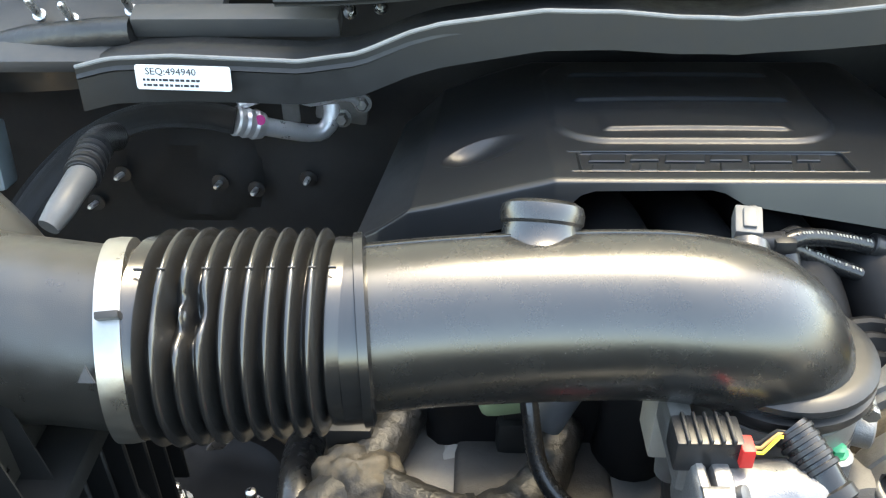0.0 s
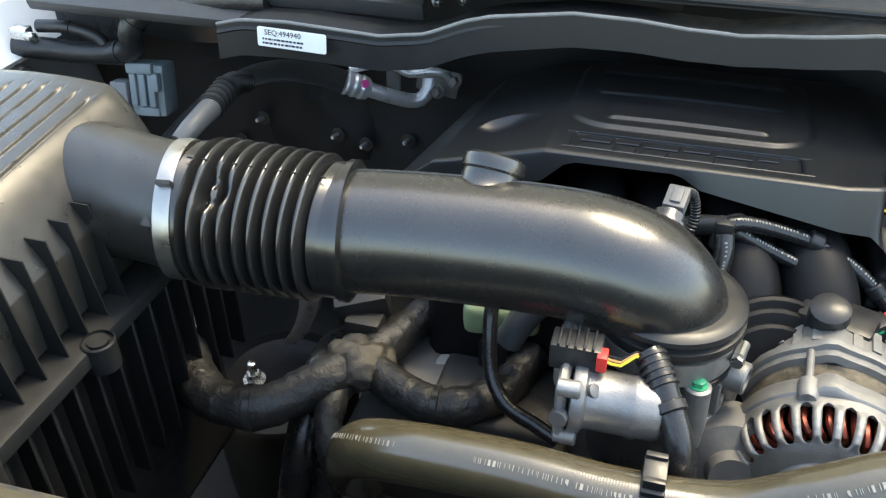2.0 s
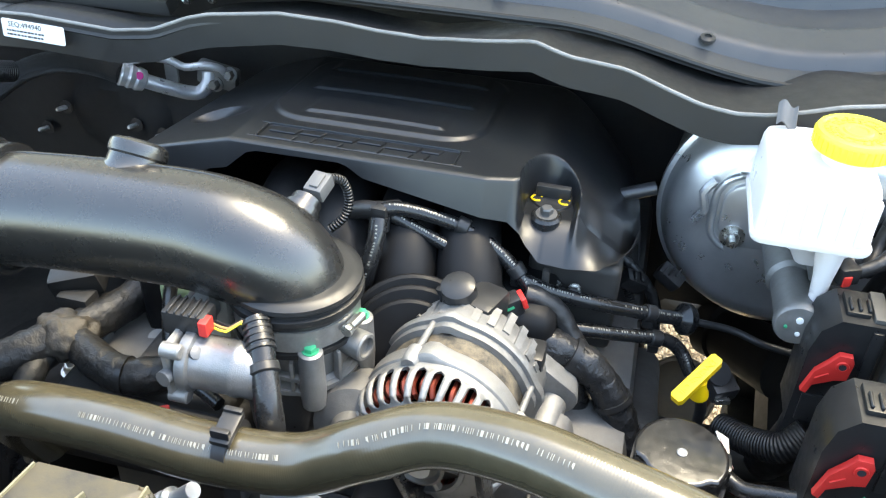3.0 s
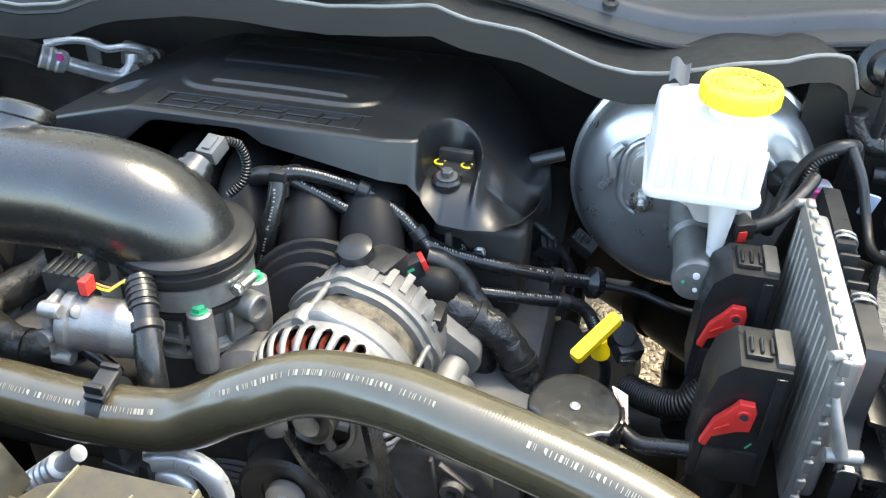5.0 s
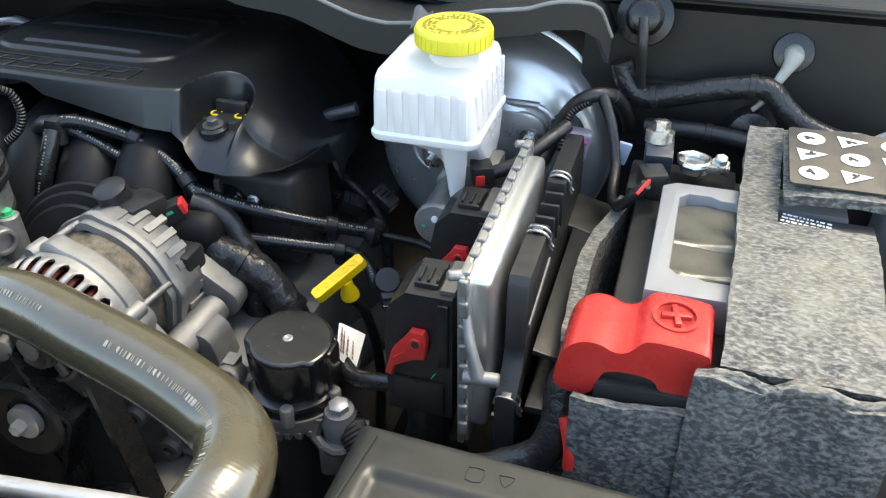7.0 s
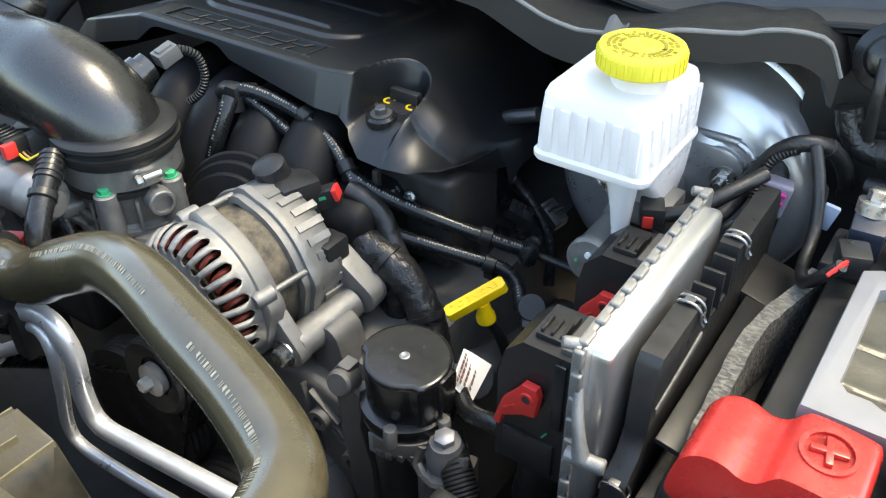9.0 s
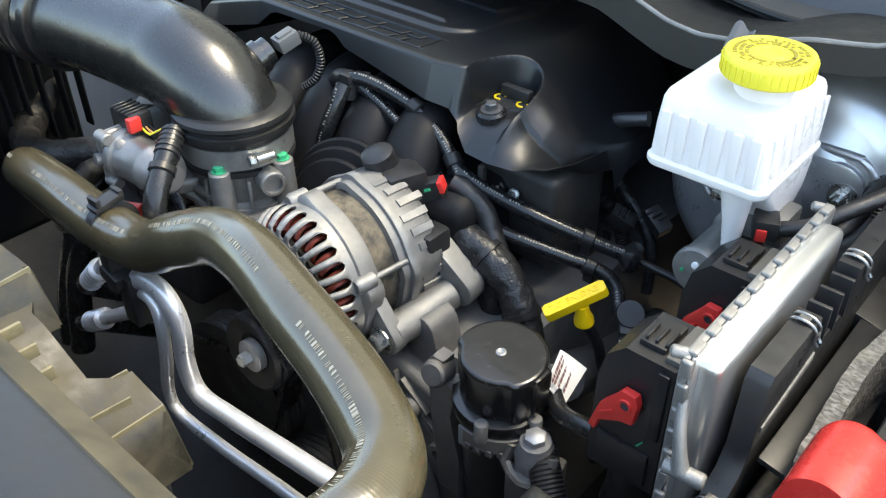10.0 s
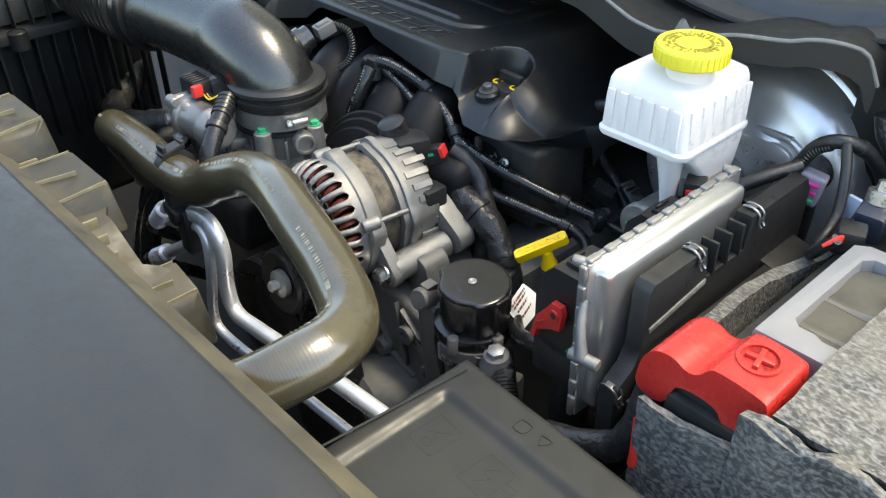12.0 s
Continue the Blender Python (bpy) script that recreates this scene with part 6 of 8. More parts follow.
# plugs of the controller with red levers
shift(-0.003, 0.002, 0.006)
for y0 in (0.327, 0.424):
    cn = thing("controller_plug", (0.556, y0, 1.10), "black wiring plug with a red locking lever", "connector", group="controller plugs")
    bm = B()
    plate(bm, [(0.531, 1.095), (0.576, 1.095), (0.576, 1.194), (0.546, 1.194), (0.535, 1.183), (0.531, 1.164)], y0 - 0.027, y0 + 0.014,
          Matrix(((1, 0, 0, 0), (0, 0, 1, 0), (0, 1, 0, 0), (0, 0, 0, 1))), 0.002)
    hb = part("housing", bm, M_BLACK, cn)
    for dx, dy, sx, sy in ((0.0, -0.006, 0.016, 0.026), (0.015, -0.006, 0.010, 0.034)):
        bm = B()
        block(bm, (0.557 + dx, y0 + dy, 1.195), (sx, sy, 0.005), 0.0015)
        part("cover_step", bm, M_DUSTY if sx > 0.012 else mat("dusty_grey_latch", (0.075, 0.074, 0.07), 0.5, vary=0.3, dust=0.3), hb)
    for k in range(3):
        bm = B()
        block(bm, (0.552 + 0.006 * k, y0 - 0.010, 1.1985), (0.002, 0.014, 0.003), 0.0006, seg=1)
        part("rib", bm, M_BLACK, hb)
    bm = B()
    fr = at_pose((0.5515, y0 - 0.0285, 1.158), (-0.05, -1, 0.05))
    plate(bm, [(0.002 + 0.74 * (px - 0.002), 0.002 + 0.88 * (py - 0.002)) for px, py in ((-0.026, -0.030), (-0.020, -0.032), (-0.017, -0.022), (0.001, -0.013), (0.011, -0.011), (0.013, 0.006), (0.010, 0.012), (-0.002, 0.012), (-0.008, 0.004), (-0.019, -0.008))], 0, 0.0055, fr, 0.0012)
    lv = part("lever", bm, M_REDC, cn, "red locking lever")
    bm = B()
    lathe(bm, [(0.0026, 0), (0.0026, 0.0008)], fr @ Vector((0.003, 0.002, 0.0055)), (-0.05, -1, 0.05), 16)
    part("hole", bm, M_INK, lv)
    bm = B()
    block(bm, fr @ Vector((-0.008, -0.009, 0.0058)), (0.010, 0.0016, 0.0016), 0.0006, (0, -38, 0))
    part("stiffener", bm, M_REDC, lv)
    bm = B()
    lathe(bm, [(0.0028, 0.0), (0.0028, 0.0014), (0.0042, 0.0014), (0.0046, 0.0)], fr @ Vector((0.003, 0.002, 0.0053)), (-0.05, -1, 0.05), 20)
    part("hole_rim", bm, M_REDC, lv)
    bm = B()
    block(bm, (0.5535, y0 - 0.0278, 1.112), (0.034, 0.003, 0.026), 0.0012)
    block(bm, (0.5705, y0 - 0.0278, 1.165), (0.007, 0.003, 0.050), 0.0012)
    part("front_step", bm, M_BLACK, hb)
    bm = B()
    sweep(bm, [(0.562, y0 - 0.0276, 1.128), (0.565, y0 - 0.0276, 1.133)], 0.0006, 6)
    part("paint_dash", bm, M_GREEN, hb, "thin green paint dash")
    bm = B()
    sweep(bm, [(0.556, y0, 1.10), (0.552, y0 - 0.002, 1.06), (0.545, y0 + 0.01, 1.02), (0.55, y0 + 0.05, 0.97)], 0.017, 16, wob=0.08)
    part("taped_loom", bm, M_TAPE, cn)

shift()
# ---- battery ----
bt = thing("battery", (0.735, 0.38, 1.0), "black car battery with a grey top frame", "battery")
bm = B()
block(bm, (0.732, 0.378, 1.10), (0.134, 0.245, 0.20), 0.006)
part("case", bm, M_DUSTY, bt)
bm = B()
plate(bm, [(0.683, 0.312), (0.80, 0.312), (0.80, 0.330), (0.716, 0.330), (0.710, 0.333), (0.700, 0.333), (0.6955, 0.338), (0.6955, 0.421), (0.701, 0.427), (0.715, 0.427), (0.722, 0.423), (0.80, 0.423), (0.80, 0.441), (0.692, 0.441), (0.683, 0.435)], 1.199, 1.2255, None, 0.0025)
part("top_frame", bm, M_GREY, bt, "grey plastic top frame")
bm = B()
sheet(bm, lambda u, v: (0.692 + 0.106 * u, 0.329 + 0.097 * v, 1.2175 + 0.0012 * math.sin(v * 17 + 3 * u) * math.sin(u * 9 + 2 * v) - 0.0018 * math.exp(-((v - 0.5) / 0.02) ** 2) - 0.0015 * math.exp(-((v - 0.16) / 0.02) ** 2)), 40, 60)
part("foil_label", thicken(bm, 0.001), M_FILM, bt, "creased dirty foil label")
bm = B()
block(bm, (0.69, 0.285, 1.199), (0.085, 0.045, 0.016), 0.003)
part("terminal_shelf", bm, M_BLACK, bt)
bm = B()
block(bm, (0.695, 0.478, 1.203), (0.075, 0.045, 0.01), 0.003)
part("terminal_shelf", bm, M_BLACK, bt)

shift(0.008, 0.009, 0.0105)
rc = thing("terminal_cover", (0.68, 0.275, 1.17), "glossy red plastic battery terminal cover with a plus sign", "terminal cover")
bm = B()
# an arched arm that runs from the cable up over the post
prof = [(0.631, 1.181), (0.653, 1.178), (0.657, 1.194), (0.662, 1.202), (0.688, 1.202), (0.692, 1.191), (0.714, 1.191), (0.717, 1.194), (0.717, 1.222), (0.712, 1.226), (0.683, 1.2285), (0.678, 1.225), (0.672, 1.2165), (0.664, 1.215), (0.656, 1.220), (0.645, 1.2195), (0.636, 1.212), (0.632, 1.198)]
for _ in range(2):
    prof = [(a[0] * (1 - k) + b[0] * k, a[1] * (1 - k) + b[1] * k) for a, b in zip(prof, prof[1:] + prof[:1]) for k in (0.25, 0.75)]
prof = [(0.634 + (x - 0.634) * 0.93, 1.178 + (z - 1.178) * 0.92) for x, z in prof]
plate(bm, [(x + 0.004, z - 0.003) for x, z in prof], 0.250, 0.298, Matrix(((1, 0, 0, 0), (0, 0, 1, 0), (0, 1, 0, 0), (0, 0, 0, 1))), 0.0075, 5)
part("cover", bm, M_RED, rc, smooth=70)
bm = B()
fr = at_pose((0.6945, 0.2745, 1.2215), (0.06, -0.02, 1), (0, 1, 0))
lathe(bm, [(0.0105, 0), (0.0105, 0.0016), (0.0125, 0.0016), (0.0125, 0)], fr @ Vector((0, 0, -0.001)), (0.03, -0.05, 1), 36)
part("ring", bm, M_RED, rc)
for a in (0, 90):
    bm = B()
    m = fr @ Matrix.Rotation(radians(a + 12), 4, "Z")
    plate(bm, [(-0.008, -0.0016), (0.008, -0.0016), (0.008, 0.0016), (-0.008, 0.0016)], -0.001, 0.0014 + 0.0001 * (a > 0), m, 0.0004)
    part("plus_bar", bm, M_RED, rc)
pc = thing("battery_cable", (0.64, 0.25, 1.1), "black taped battery cable with a red sleeve", "cable")
bm = B()
sweep(bm, [(0.645, 0.268, 1.182), (0.640, 0.262, 1.165), (0.640, 0.254, 1.145), (0.632, 0.248, 1.125), (0.61, 0.245, 1.11), (0.58, 0.24, 1.10)], 0.0105, 16, wob=0.12)
part("taped_cable", bm, M_SHINY, pc)
bm = B()
sweep(bm, [(0.644, 0.248, 1.158), (0.648, 0.242, 1.148), (0.650, 0.239, 1.138), (0.650, 0.238, 1.130)], 0.0036, 10)
part("red_sleeve", bm, M_REDC, pc, "red sleeve")

shift(0.0, 0.004, 0.004)
bs = thing("battery_sensor", (0.676, 0.48, 1.2), "dark blue battery sensor block with a steel bolt", "sensor")
bm = B()
block(bm, (0.676, 0.478, 1.213), (0.020, 0.026, 0.032), 0.003, (12, 0, 4))
part("sensor_block", bm, mat("navy_plastic", (0.02, 0.025, 0.04), 0.4), bs)
bm = B()
lathe(bm, [(0.0105, -0.004), (0.0105, 0.004), (0.008, 0.005)], (0.675, 0.484, 1.231), (0, 0.2, 1), 20)
lathe(bm, [(0.0065, 0.004), (0.0065, 0.011), (0.005, 0.012)], (0.675, 0.484, 1.231), (0, 0.2, 1), 6)
part("bolt", bm, M_STEEL, bs)
bm = B()
sweep(bm, [(0.690, 0.482, 1.218), (0.700, 0.486, 1.219), (0.711, 0.480, 1.219), (0.711, 0.470, 1.219), (0.702, 0.464, 1.219), (0.693, 0.470, 1.219), (0.692, 0.480, 1.219)], 0.0028, 8)
lathe(bm, [(0.010, -0.004), (0.010, 0.002)], (0.702, 0.475, 1.216), (0, 0, 1), 20)
block(bm, (0.718, 0.472, 1.218), (0.016, 0.012, 0.006), 0.001)
hexbolt(bm, (0.719, 0.472, 1.221), (0.1, -0.2, 1), 0.005, 0.005, 0.006)
part("terminal_clamp", bm, M_STEEL, bs, "bright steel terminal clamp")
shift(0.007, -0.002, 0.014)
bm = B()
block(bm, (0.668, 0.452, 1.206), (0.018, 0.02, 0.016), 0.003, (0, 0, 20))
part("plug", bm, M_BLACK, bs)
for k in range(3):
    bm = B()
    sweep(bm, [(0.667, 0.443, 1.206 + 0.002 * k), (0.665, 0.436, 1.209 + 0.001 * k), (0.660, 0.428, 1.206)], 0.0013, 6, 0.003)
    part("red_wire", bm, M_REDC, bs)
bm = B()
sweep(bm, [(0.665, 0.436, 1.210), (0.650, 0.442, 1.188), (0.641, 0.470, 1.176), (0.638, 0.50, 1.187), (0.631, 0.516, 1.211), (0.621, 0.530, 1.229)], 0.0040, 10)
part("sensor_lead", bm, M_TAPE, bs)

# ---- felt blanket round the battery ----
shift(0.0, 0.004, 0.014)
fb = thing("felt_wrap", (0.74, 0.36, 1.0), "grey felt blanket wrapped round the battery", "felt wrap")


def felt_sheet(fn, nu, nv, t, name):
    bm = B()
    sheet(bm, fn, nu, nv)
    thicken(bm, t)
    for v in bm.verts:
        v.co += Vector((noise.noise(v.co * 90), noise.noise(v.co * 90 + Vector((7, 0, 0))), noise.noise(v.co * 90 + Vector((0, 9, 0))))) * 0.0011
    return part(name, bm, M_FELT, fb, smooth=60)


felt_sheet(lambda u, v: (0.727 + 0.079 * u + 0.004 * v, 0.252 + 0.135 * v, 1.212 + 0.008 * math.sin(math.pi * v * 0.8) + 0.004 * v), 50, 70, 0.005, "top_sheet")
felt_sheet(lambda u, v: (0.731 + 0.024 * u + 0.004 * v, 0.385 + 0.117 * v, 1.217 + 0.012 * v * v), 20, 60, 0.006, "top_strip")
felt_sheet(lambda u, v: (0.716 + 0.094 * u, 0.247 - 0.003 * math.sin(u * 9), 1.04 + 0.172 * v + 0.003 * math.sin(u * 14) * v), 50, 70, 0.006, "front_sheet")
felt_sheet(lambda u, v: (0.656 + 0.06 * u, 0.2475 - 0.002 * math.sin(u * 5), 1.04 + 0.141 * v), 30, 60, 0.005, "front_step")
felt_sheet(lambda u, v: (0.808 + 0.003 * math.sin(v * 7), 0.247 + 0.14 * u, 1.04 + 0.172 * v), 40, 50, 0.005, "side_sheet")
felt_sheet(lambda u, v: (0.651 + 0.012 * bump_step(u, 0.5, 1.0) - 0.004 * math.sin(u * 3), 0.290 + 0.175 * u, 1.05 + 0.128 * v), 50, 50, 0.010, "near_sheet")
felt_sheet(lambda u, v: (0.757 + 0.085 * u, 0.405 + 0.082 * v, 1.229 + 0.004 * math.sin(3 * u) + 0.006 * v), 40, 40, 0.007, "flap")
bm = B()
sweep(bm, [(0.722 + 0.09 * u, 0.2445, 1.211 + 0.0025 * math.sin(u * 14)) for u in np.linspace(0, 1, 14)], 0.0034, 10, wob=0.3)
part("seam", bm, M_FELT, fb)
bm = B()
fr = at_pose((0.799, 0.447, 1.2372), (0, -0.06, 1), (0, 1, 0))
plate(bm, rrect(-0.040, -0.036, 0.042, 0.036, 0.003), 0, 0.001, fr, 0)
lbl = part("warning_label", bm, mat("black_label", (0.025, 0.025, 0.027), 0.4, vary=0.2, dust=0.35, dust_scale=16), fb, "dusty black label with white symbols")
rnd = random.Random(2)
for r_ in range(3):
    for c_ in range(3):
        o = fr @ Matrix.Translation((-0.026 + 0.026 * c_, 0.022 - 0.022 * r_, 0.0014))
        bm = B()
        if (r_ + c_) % 2 == 0:
            plate(bm, circle(0, 0, 0.0088, 24, 0.0078), 0, 0.0003, o, 0)
        else:
            plate(bm, [(-0.0095, 0.007), (0.0095, 0.003), (-0.007, -0.008)], 0, 0.0003, o, 0)
        sy = part("symbol", bm, M_WHITE, lbl)
        bm = B()
        q = o @ Matrix.Translation((-0.001, 0.0005, 0.0006)) @ Matrix.Rotation(rnd.uniform(0, 3), 4, "Z")
        plate(bm, [(-0.0036, -0.0009), (0.0036, -0.0009), (0.0036, 0.0009), (-0.0036, 0.0009)], 0, 0.0002, q, 0)
        plate(bm, circle(0.001, 0.002, 0.0014, 8), 0, 0.00025, q, 0)
        part("mark", bm, M_INK, lbl)
bm = B()
block(bm, (0.785, 0.395, 1.2125), (0.055, 0.024, 0.005), 0.001)
part("battery_sticker", bm, M_INK, bt)
bm = B()
bars(bm, at_pose((0.772, 0.396, 1.2154), (0, 0, 1), (0.2, 1, 0)), 0.03, 5, 0.004, 0.0018, 7, 0.0002)
part("sticker_print", bm, M_WHITE, bt)

shift()
# ---- fuse box ----
fx = thing("fuse_box", (0.625, 0.14, 1.1), "dusty black plastic fuse box lid with embossed symbols", "fuse box")


def fuse_pt(u, v):
    x = 0.546 + 0.162 * u + 0.002 * (1 - u) * v
    y = 0.065 + 0.140 * v + 0.008 * (1 - u) * v
    e = min(u, 1 - u, 1.2 * (1 - v), v) * 0.15
    z = 1.1835 - 0.010 * max(0, 1 - e / 0.010) ** 2 - 0.004 * bump_step(0.72 - v, 0, 0.06) * 0
    z -= 0.0035 * bump_step(v, 0.80, 0.74) * bump_step(u, 0.10, 0.14)
    return (x, y, z)


bm = B()
sheet(bm, fuse_pt, 90, 80)
edge = [e for e in bm.edges if e.is_boundary]
g = bmesh.ops.extrude_edge_only(bm, edges=edge)
for v in [v for v in g["geom"] if isinstance(v, bmesh.types.BMVert)]:
    v.co.z = 1.135
    v.co.x += 0.003 * (1 if v.co.x > 0.62 else -1)
    v.co.y += 0.003 * (v.co.y > 0.15)
fl_ = part("lid", bm, M_FUSE, fx)
bm = B()
block(bm, (0.622, 0.135, 1.07), (0.16, 0.14, 0.13), 0.006)
part("box", bm, M_BLACK, fx)


def line(bm, m, pts, r=0.00022):
    sweep(bm, [m @ Vector((x, y, 0)) for x, y in pts], r, 6, 0.01)


for k, x in enumerate((0.586, 0.627, 0.668)):
    m = Matrix.Translation((x, 0.152, 1.1799)) @ Matrix.Rotation(radians(-4), 4, "Z")
    bm = B()
    o = rrect(-0.0105, -0.0125, 0.0105, 0.0125, 0.002, 3)
    line(bm, m, o + o[:1])
    if k == 0:
        line(bm, m, [(-0.006, 0.008), (0.006, -0.002)])
        line(bm, m, [(0.006, 0.008), (-0.006, -0.002)])
        line(bm, m, [(-0.003, -0.005), (0.003, -0.005), (0.003, -0.009), (-0.003, -0.009), (-0.003, -0.005)])
    elif k == 1:
        line(bm, m, [(0.003, 0.009), (-0.004, 0.001), (0.003, 0.0), (-0.003, -0.008)])
        line(bm, m, [(0.0105, 0.005), (0.018, 0.005), (0.018, 0.001), (0.0105, 0.001)])
    else:
        line(bm, m, [(-0.005, -0.006), (-0.005, 0.003), (0.005, 0.003), (0.005, -0.006), (-0.005, -0.006)])
    part("embossed_symbol", bm, M_FUSE, fl_)
bm = B()
m = Matrix.Translation((0.626, 0.190, 1.1838))
line(bm, m, [(-0.012, 0.004), (-0.004, 0.004), (-0.004, -0.004), (-0.012, -0.004), (-0.012, 0.004)])
line(bm, m, [(0.004, 0.003), (0.012, 0.003), (0.008, -0.004), (0.004, 0.003)])
part("embossed_symbol", bm, M_FUSE, fl_)
bm = B()
line(bm, Matrix.Translation((0, 0, 1.1842)), [(0.550, 0.085), (0.562, 0.20)], 0.0008)
part("raised_line", bm, M_FUSE, fl_)
bm = B()
block(bm, (0.745, 0.225, 1.125), (0.11, 0.03, 0.012), 0.003)
block(bm, (0.75, 0.16, 1.115), (0.08, 0.10, 0.01), 0.003)
for k in range(4):
    block(bm, (0.73 + 0.015 * k, 0.18, 1.122), (0.003, 0.05, 0.006), 0.0008, seg=1)
solo("battery_tray", bm, M_BLACK, "black ribbed plastic battery tray edge", "battery tray")

# ---- vacuum pump canister ----
vp = thing("pump_canister", (0.45, 0.312, 1.0), "black capped pump canister in a grey bracket", "pump")
bm = B()
out = []
for i in range(72):
    a = 2 * math.pi * i / 72
    k = bump_step(math.degrees(a), 196, 206) * (1 - bump_step(math.degrees(a), 312, 322))
    out.append(((0.0318 - 0.004 * k) * math.cos(a), (0.0318 - 0.004 * k) * math.sin(a)))
plate(bm, out, -0.038, 0.0, at_pose((0.450, 0.315, 1.131), (0.02, -0.06, 1), (0, 1, 0)), 0.0035, 3)
M_GLOSS = mat("glossy_black_plastic", (0.0085, 0.0085, 0.009), 0.2, spec=0.6, vary=0.3, grain=120, bump=0.02, dust=0.03, dust_scale=30, rough_vary=0.08)
M_BRACKET = mat("grey_cast_bracket", (0.12, 0.118, 0.115), 0.5, metal=0.5, vary=0.3, grain=70, bump=0.3, fine_bump=0.3, dust=0.3, dust_scale=20)
cpn = part("cap", bm, M_GLOSS, vp)
bm = B()
lathe(bm, [(0.0036, -0.001), (0.0036, 0.0006), (0.0026, 0.001), (0.0016, 0.0004)], (0.450, 0.3148, 1.1312), (0.02, -0.06, 1), 14)
part("centre_rivet", bm, mat("dull_zinc", (0.3, 0.3, 0.3), 0.5, metal=0.7, vary=0.2), cpn)
bm = B()
block(bm, (0.478, 0.318, 1.112), (0.012, 0.018, 0.034), 0.004)
part("cap_key", bm, M_GLOSS, cpn)
bm = B()
lathe(bm, [(0.034, -0.010), (0.0345, -0.006), (0.0335, 0.0), (0.029, 0.001)], (0.450, 0.317, 1.094), (0.02, -0.06, 1), 40)
part("clamp_ring", bm, M_GLOSS, vp)
for a in (200, 285, 350):
    p_ = Vector((0.450 + 0.0335 * math.cos(radians(a)), 0.317 + 0.0335 * math.sin(radians(a)), 1.088))
    bm = B()
    lathe(bm, [(0.005, -0.008), (0.005, 0.006), (0.0042, 0.007)], p_, (0, 0, 1), 12)
    part("screw", bm, mat("dull_zinc_screw", (0.2, 0.2, 0.2), 0.45, metal=0.7), vp)
bm = B()
lathe(bm, [(0.027, -0.14), (0.028, -0.05), (0.028, 0.0)], (0.450, 0.318, 1.088), (0.02, -0.06, 1), 36)
part("body", bm, M_BLACK, vp)
bm = B()
block(bm, (0.443, 0.2885, 1.066), (0.013, 0.002, 0.018), 0.0008)
part("small_label", bm, M_GREY, vp)
bm = B()
plate(bm, [(0.396, 1.100), (0.404, 1.112), (0.414, 1.112), (0.412, 1.098), (0.424, 1.088), (0.420, 1.06), (0.428, 1.02), (0.428, 0.98), (0.408, 0.98), (0.403, 1.04), (0.400, 1.075)], 0, 0.012, Matrix(((1, 0, 0, 0), (0, 0, -1, 0.310), (0, 1, 0, 0), (0, 0, 0, 1))), 0.003)
lathe(bm, [(0.010, -0.008), (0.010, 0.006), (0.008, 0.008), (0.004, 0.008)], (0.409, 0.298, 1.10), (0.1, -0.9, 0.3), 18)
part("bracket", bm, M_BRACKET, vp)
arc = [(0.0352 * math.cos(radians(a)), 0.0352 * math.sin(radians(a))) for a in range(262, 352, 6)] + [(0.0285 * math.cos(radians(a)), 0.0285 * math.sin(radians(a))) for a in range(346, 256, -6)]
bm = B()
plate(bm, arc, -0.016, -0.004, Matrix.Translation((0.450, 0.317, 1.086)), 0.0012)
for a in range(270, 345, 13):
    block(bm, (0.450 + 0.0335 * math.cos(radians(a)), 0.317 + 0.0335 * math.sin(radians(a)), 1.069), (0.005, 0.005, 0.006), 0.001)
part("bracket_band", bm, M_BRACKET, vp, "grey toothed bracket band")
bm = B()
lathe(bm, [(0.014, -0.022), (0.0145, -0.006), (0.012, -0.002), (0.0105, 0.004), (0.006, 0.005)], (0.490, 0.303, 1.082), (0, -0.1, 1), 24)
part("grommet", bm, mat("grey_rubber", (0.12, 0.12, 0.125), 0.5, vary=0.2, dust=0.2), vp)
bm = B()
lathe(bm, [(0.0075, 0), (0.0075, 0.005), (0.006, 0.006)], (0.490, 0.3025, 1.0865), (0, -0.1, 1), 6)
part("grommet_bolt", bm, mat("grey_zinc", (0.35, 0.35, 0.36), 0.45, metal=0.6), vp)
bm = B()
block(bm, (0.492, 0.303, 1.048), (0.035, 0.03, 0.03), 0.004, (0, 0, 15))
sweep(bm, [(0.476, 0.296, 1.08), (0.474, 0.292, 1.065), (0.490, 0.288, 1.058), (0.506, 0.294, 1.065), (0.505, 0.302, 1.08)], 0.004, 8)
part("foot", bm, M_BRACKET, vp)

# ---- dipstick ----
ds = thing("oil_dipstick", (0.462, 0.392, 1.05), "yellow plastic oil dipstick handle on a black tube", "dipstick")
HC = Vector((0.458, 0.388, 1.1335))
hx = Vector((0.027, 0.032, 0.0195)).normalized()
hn = Vector((-0.30, -0.62, 0.72))
hn = (hn - hx * hn.dot(hx)).normalized()
hm = Matrix((hx, hn.cross(hx), hn)).transposed().to_4x4()
hm.translation = HC
bm = B()
plate(bm, [(-0.0235, -0.0035), (-0.021, -0.0052), (0.021, -0.0052), (0.0235, -0.0035), (0.0235, 0.0035), (0.021, 0.0052), (-0.021, 0.0052), (-0.0235, 0.0035)], -0.004, 0.004, hm, 0.0012)
hd = part("handle", bm, M_YELLOW, ds)
bm = letters("ENGINE OIL", 0.0070, hm @ Matrix.Translation((0, 0.0, 0.0042)) @ Matrix.Rotation(math.pi, 4, "Z"), 0.0003)
part("raised_letters", bm, M_YELLOW, hd, "raised letters on the handle")
bm = B()
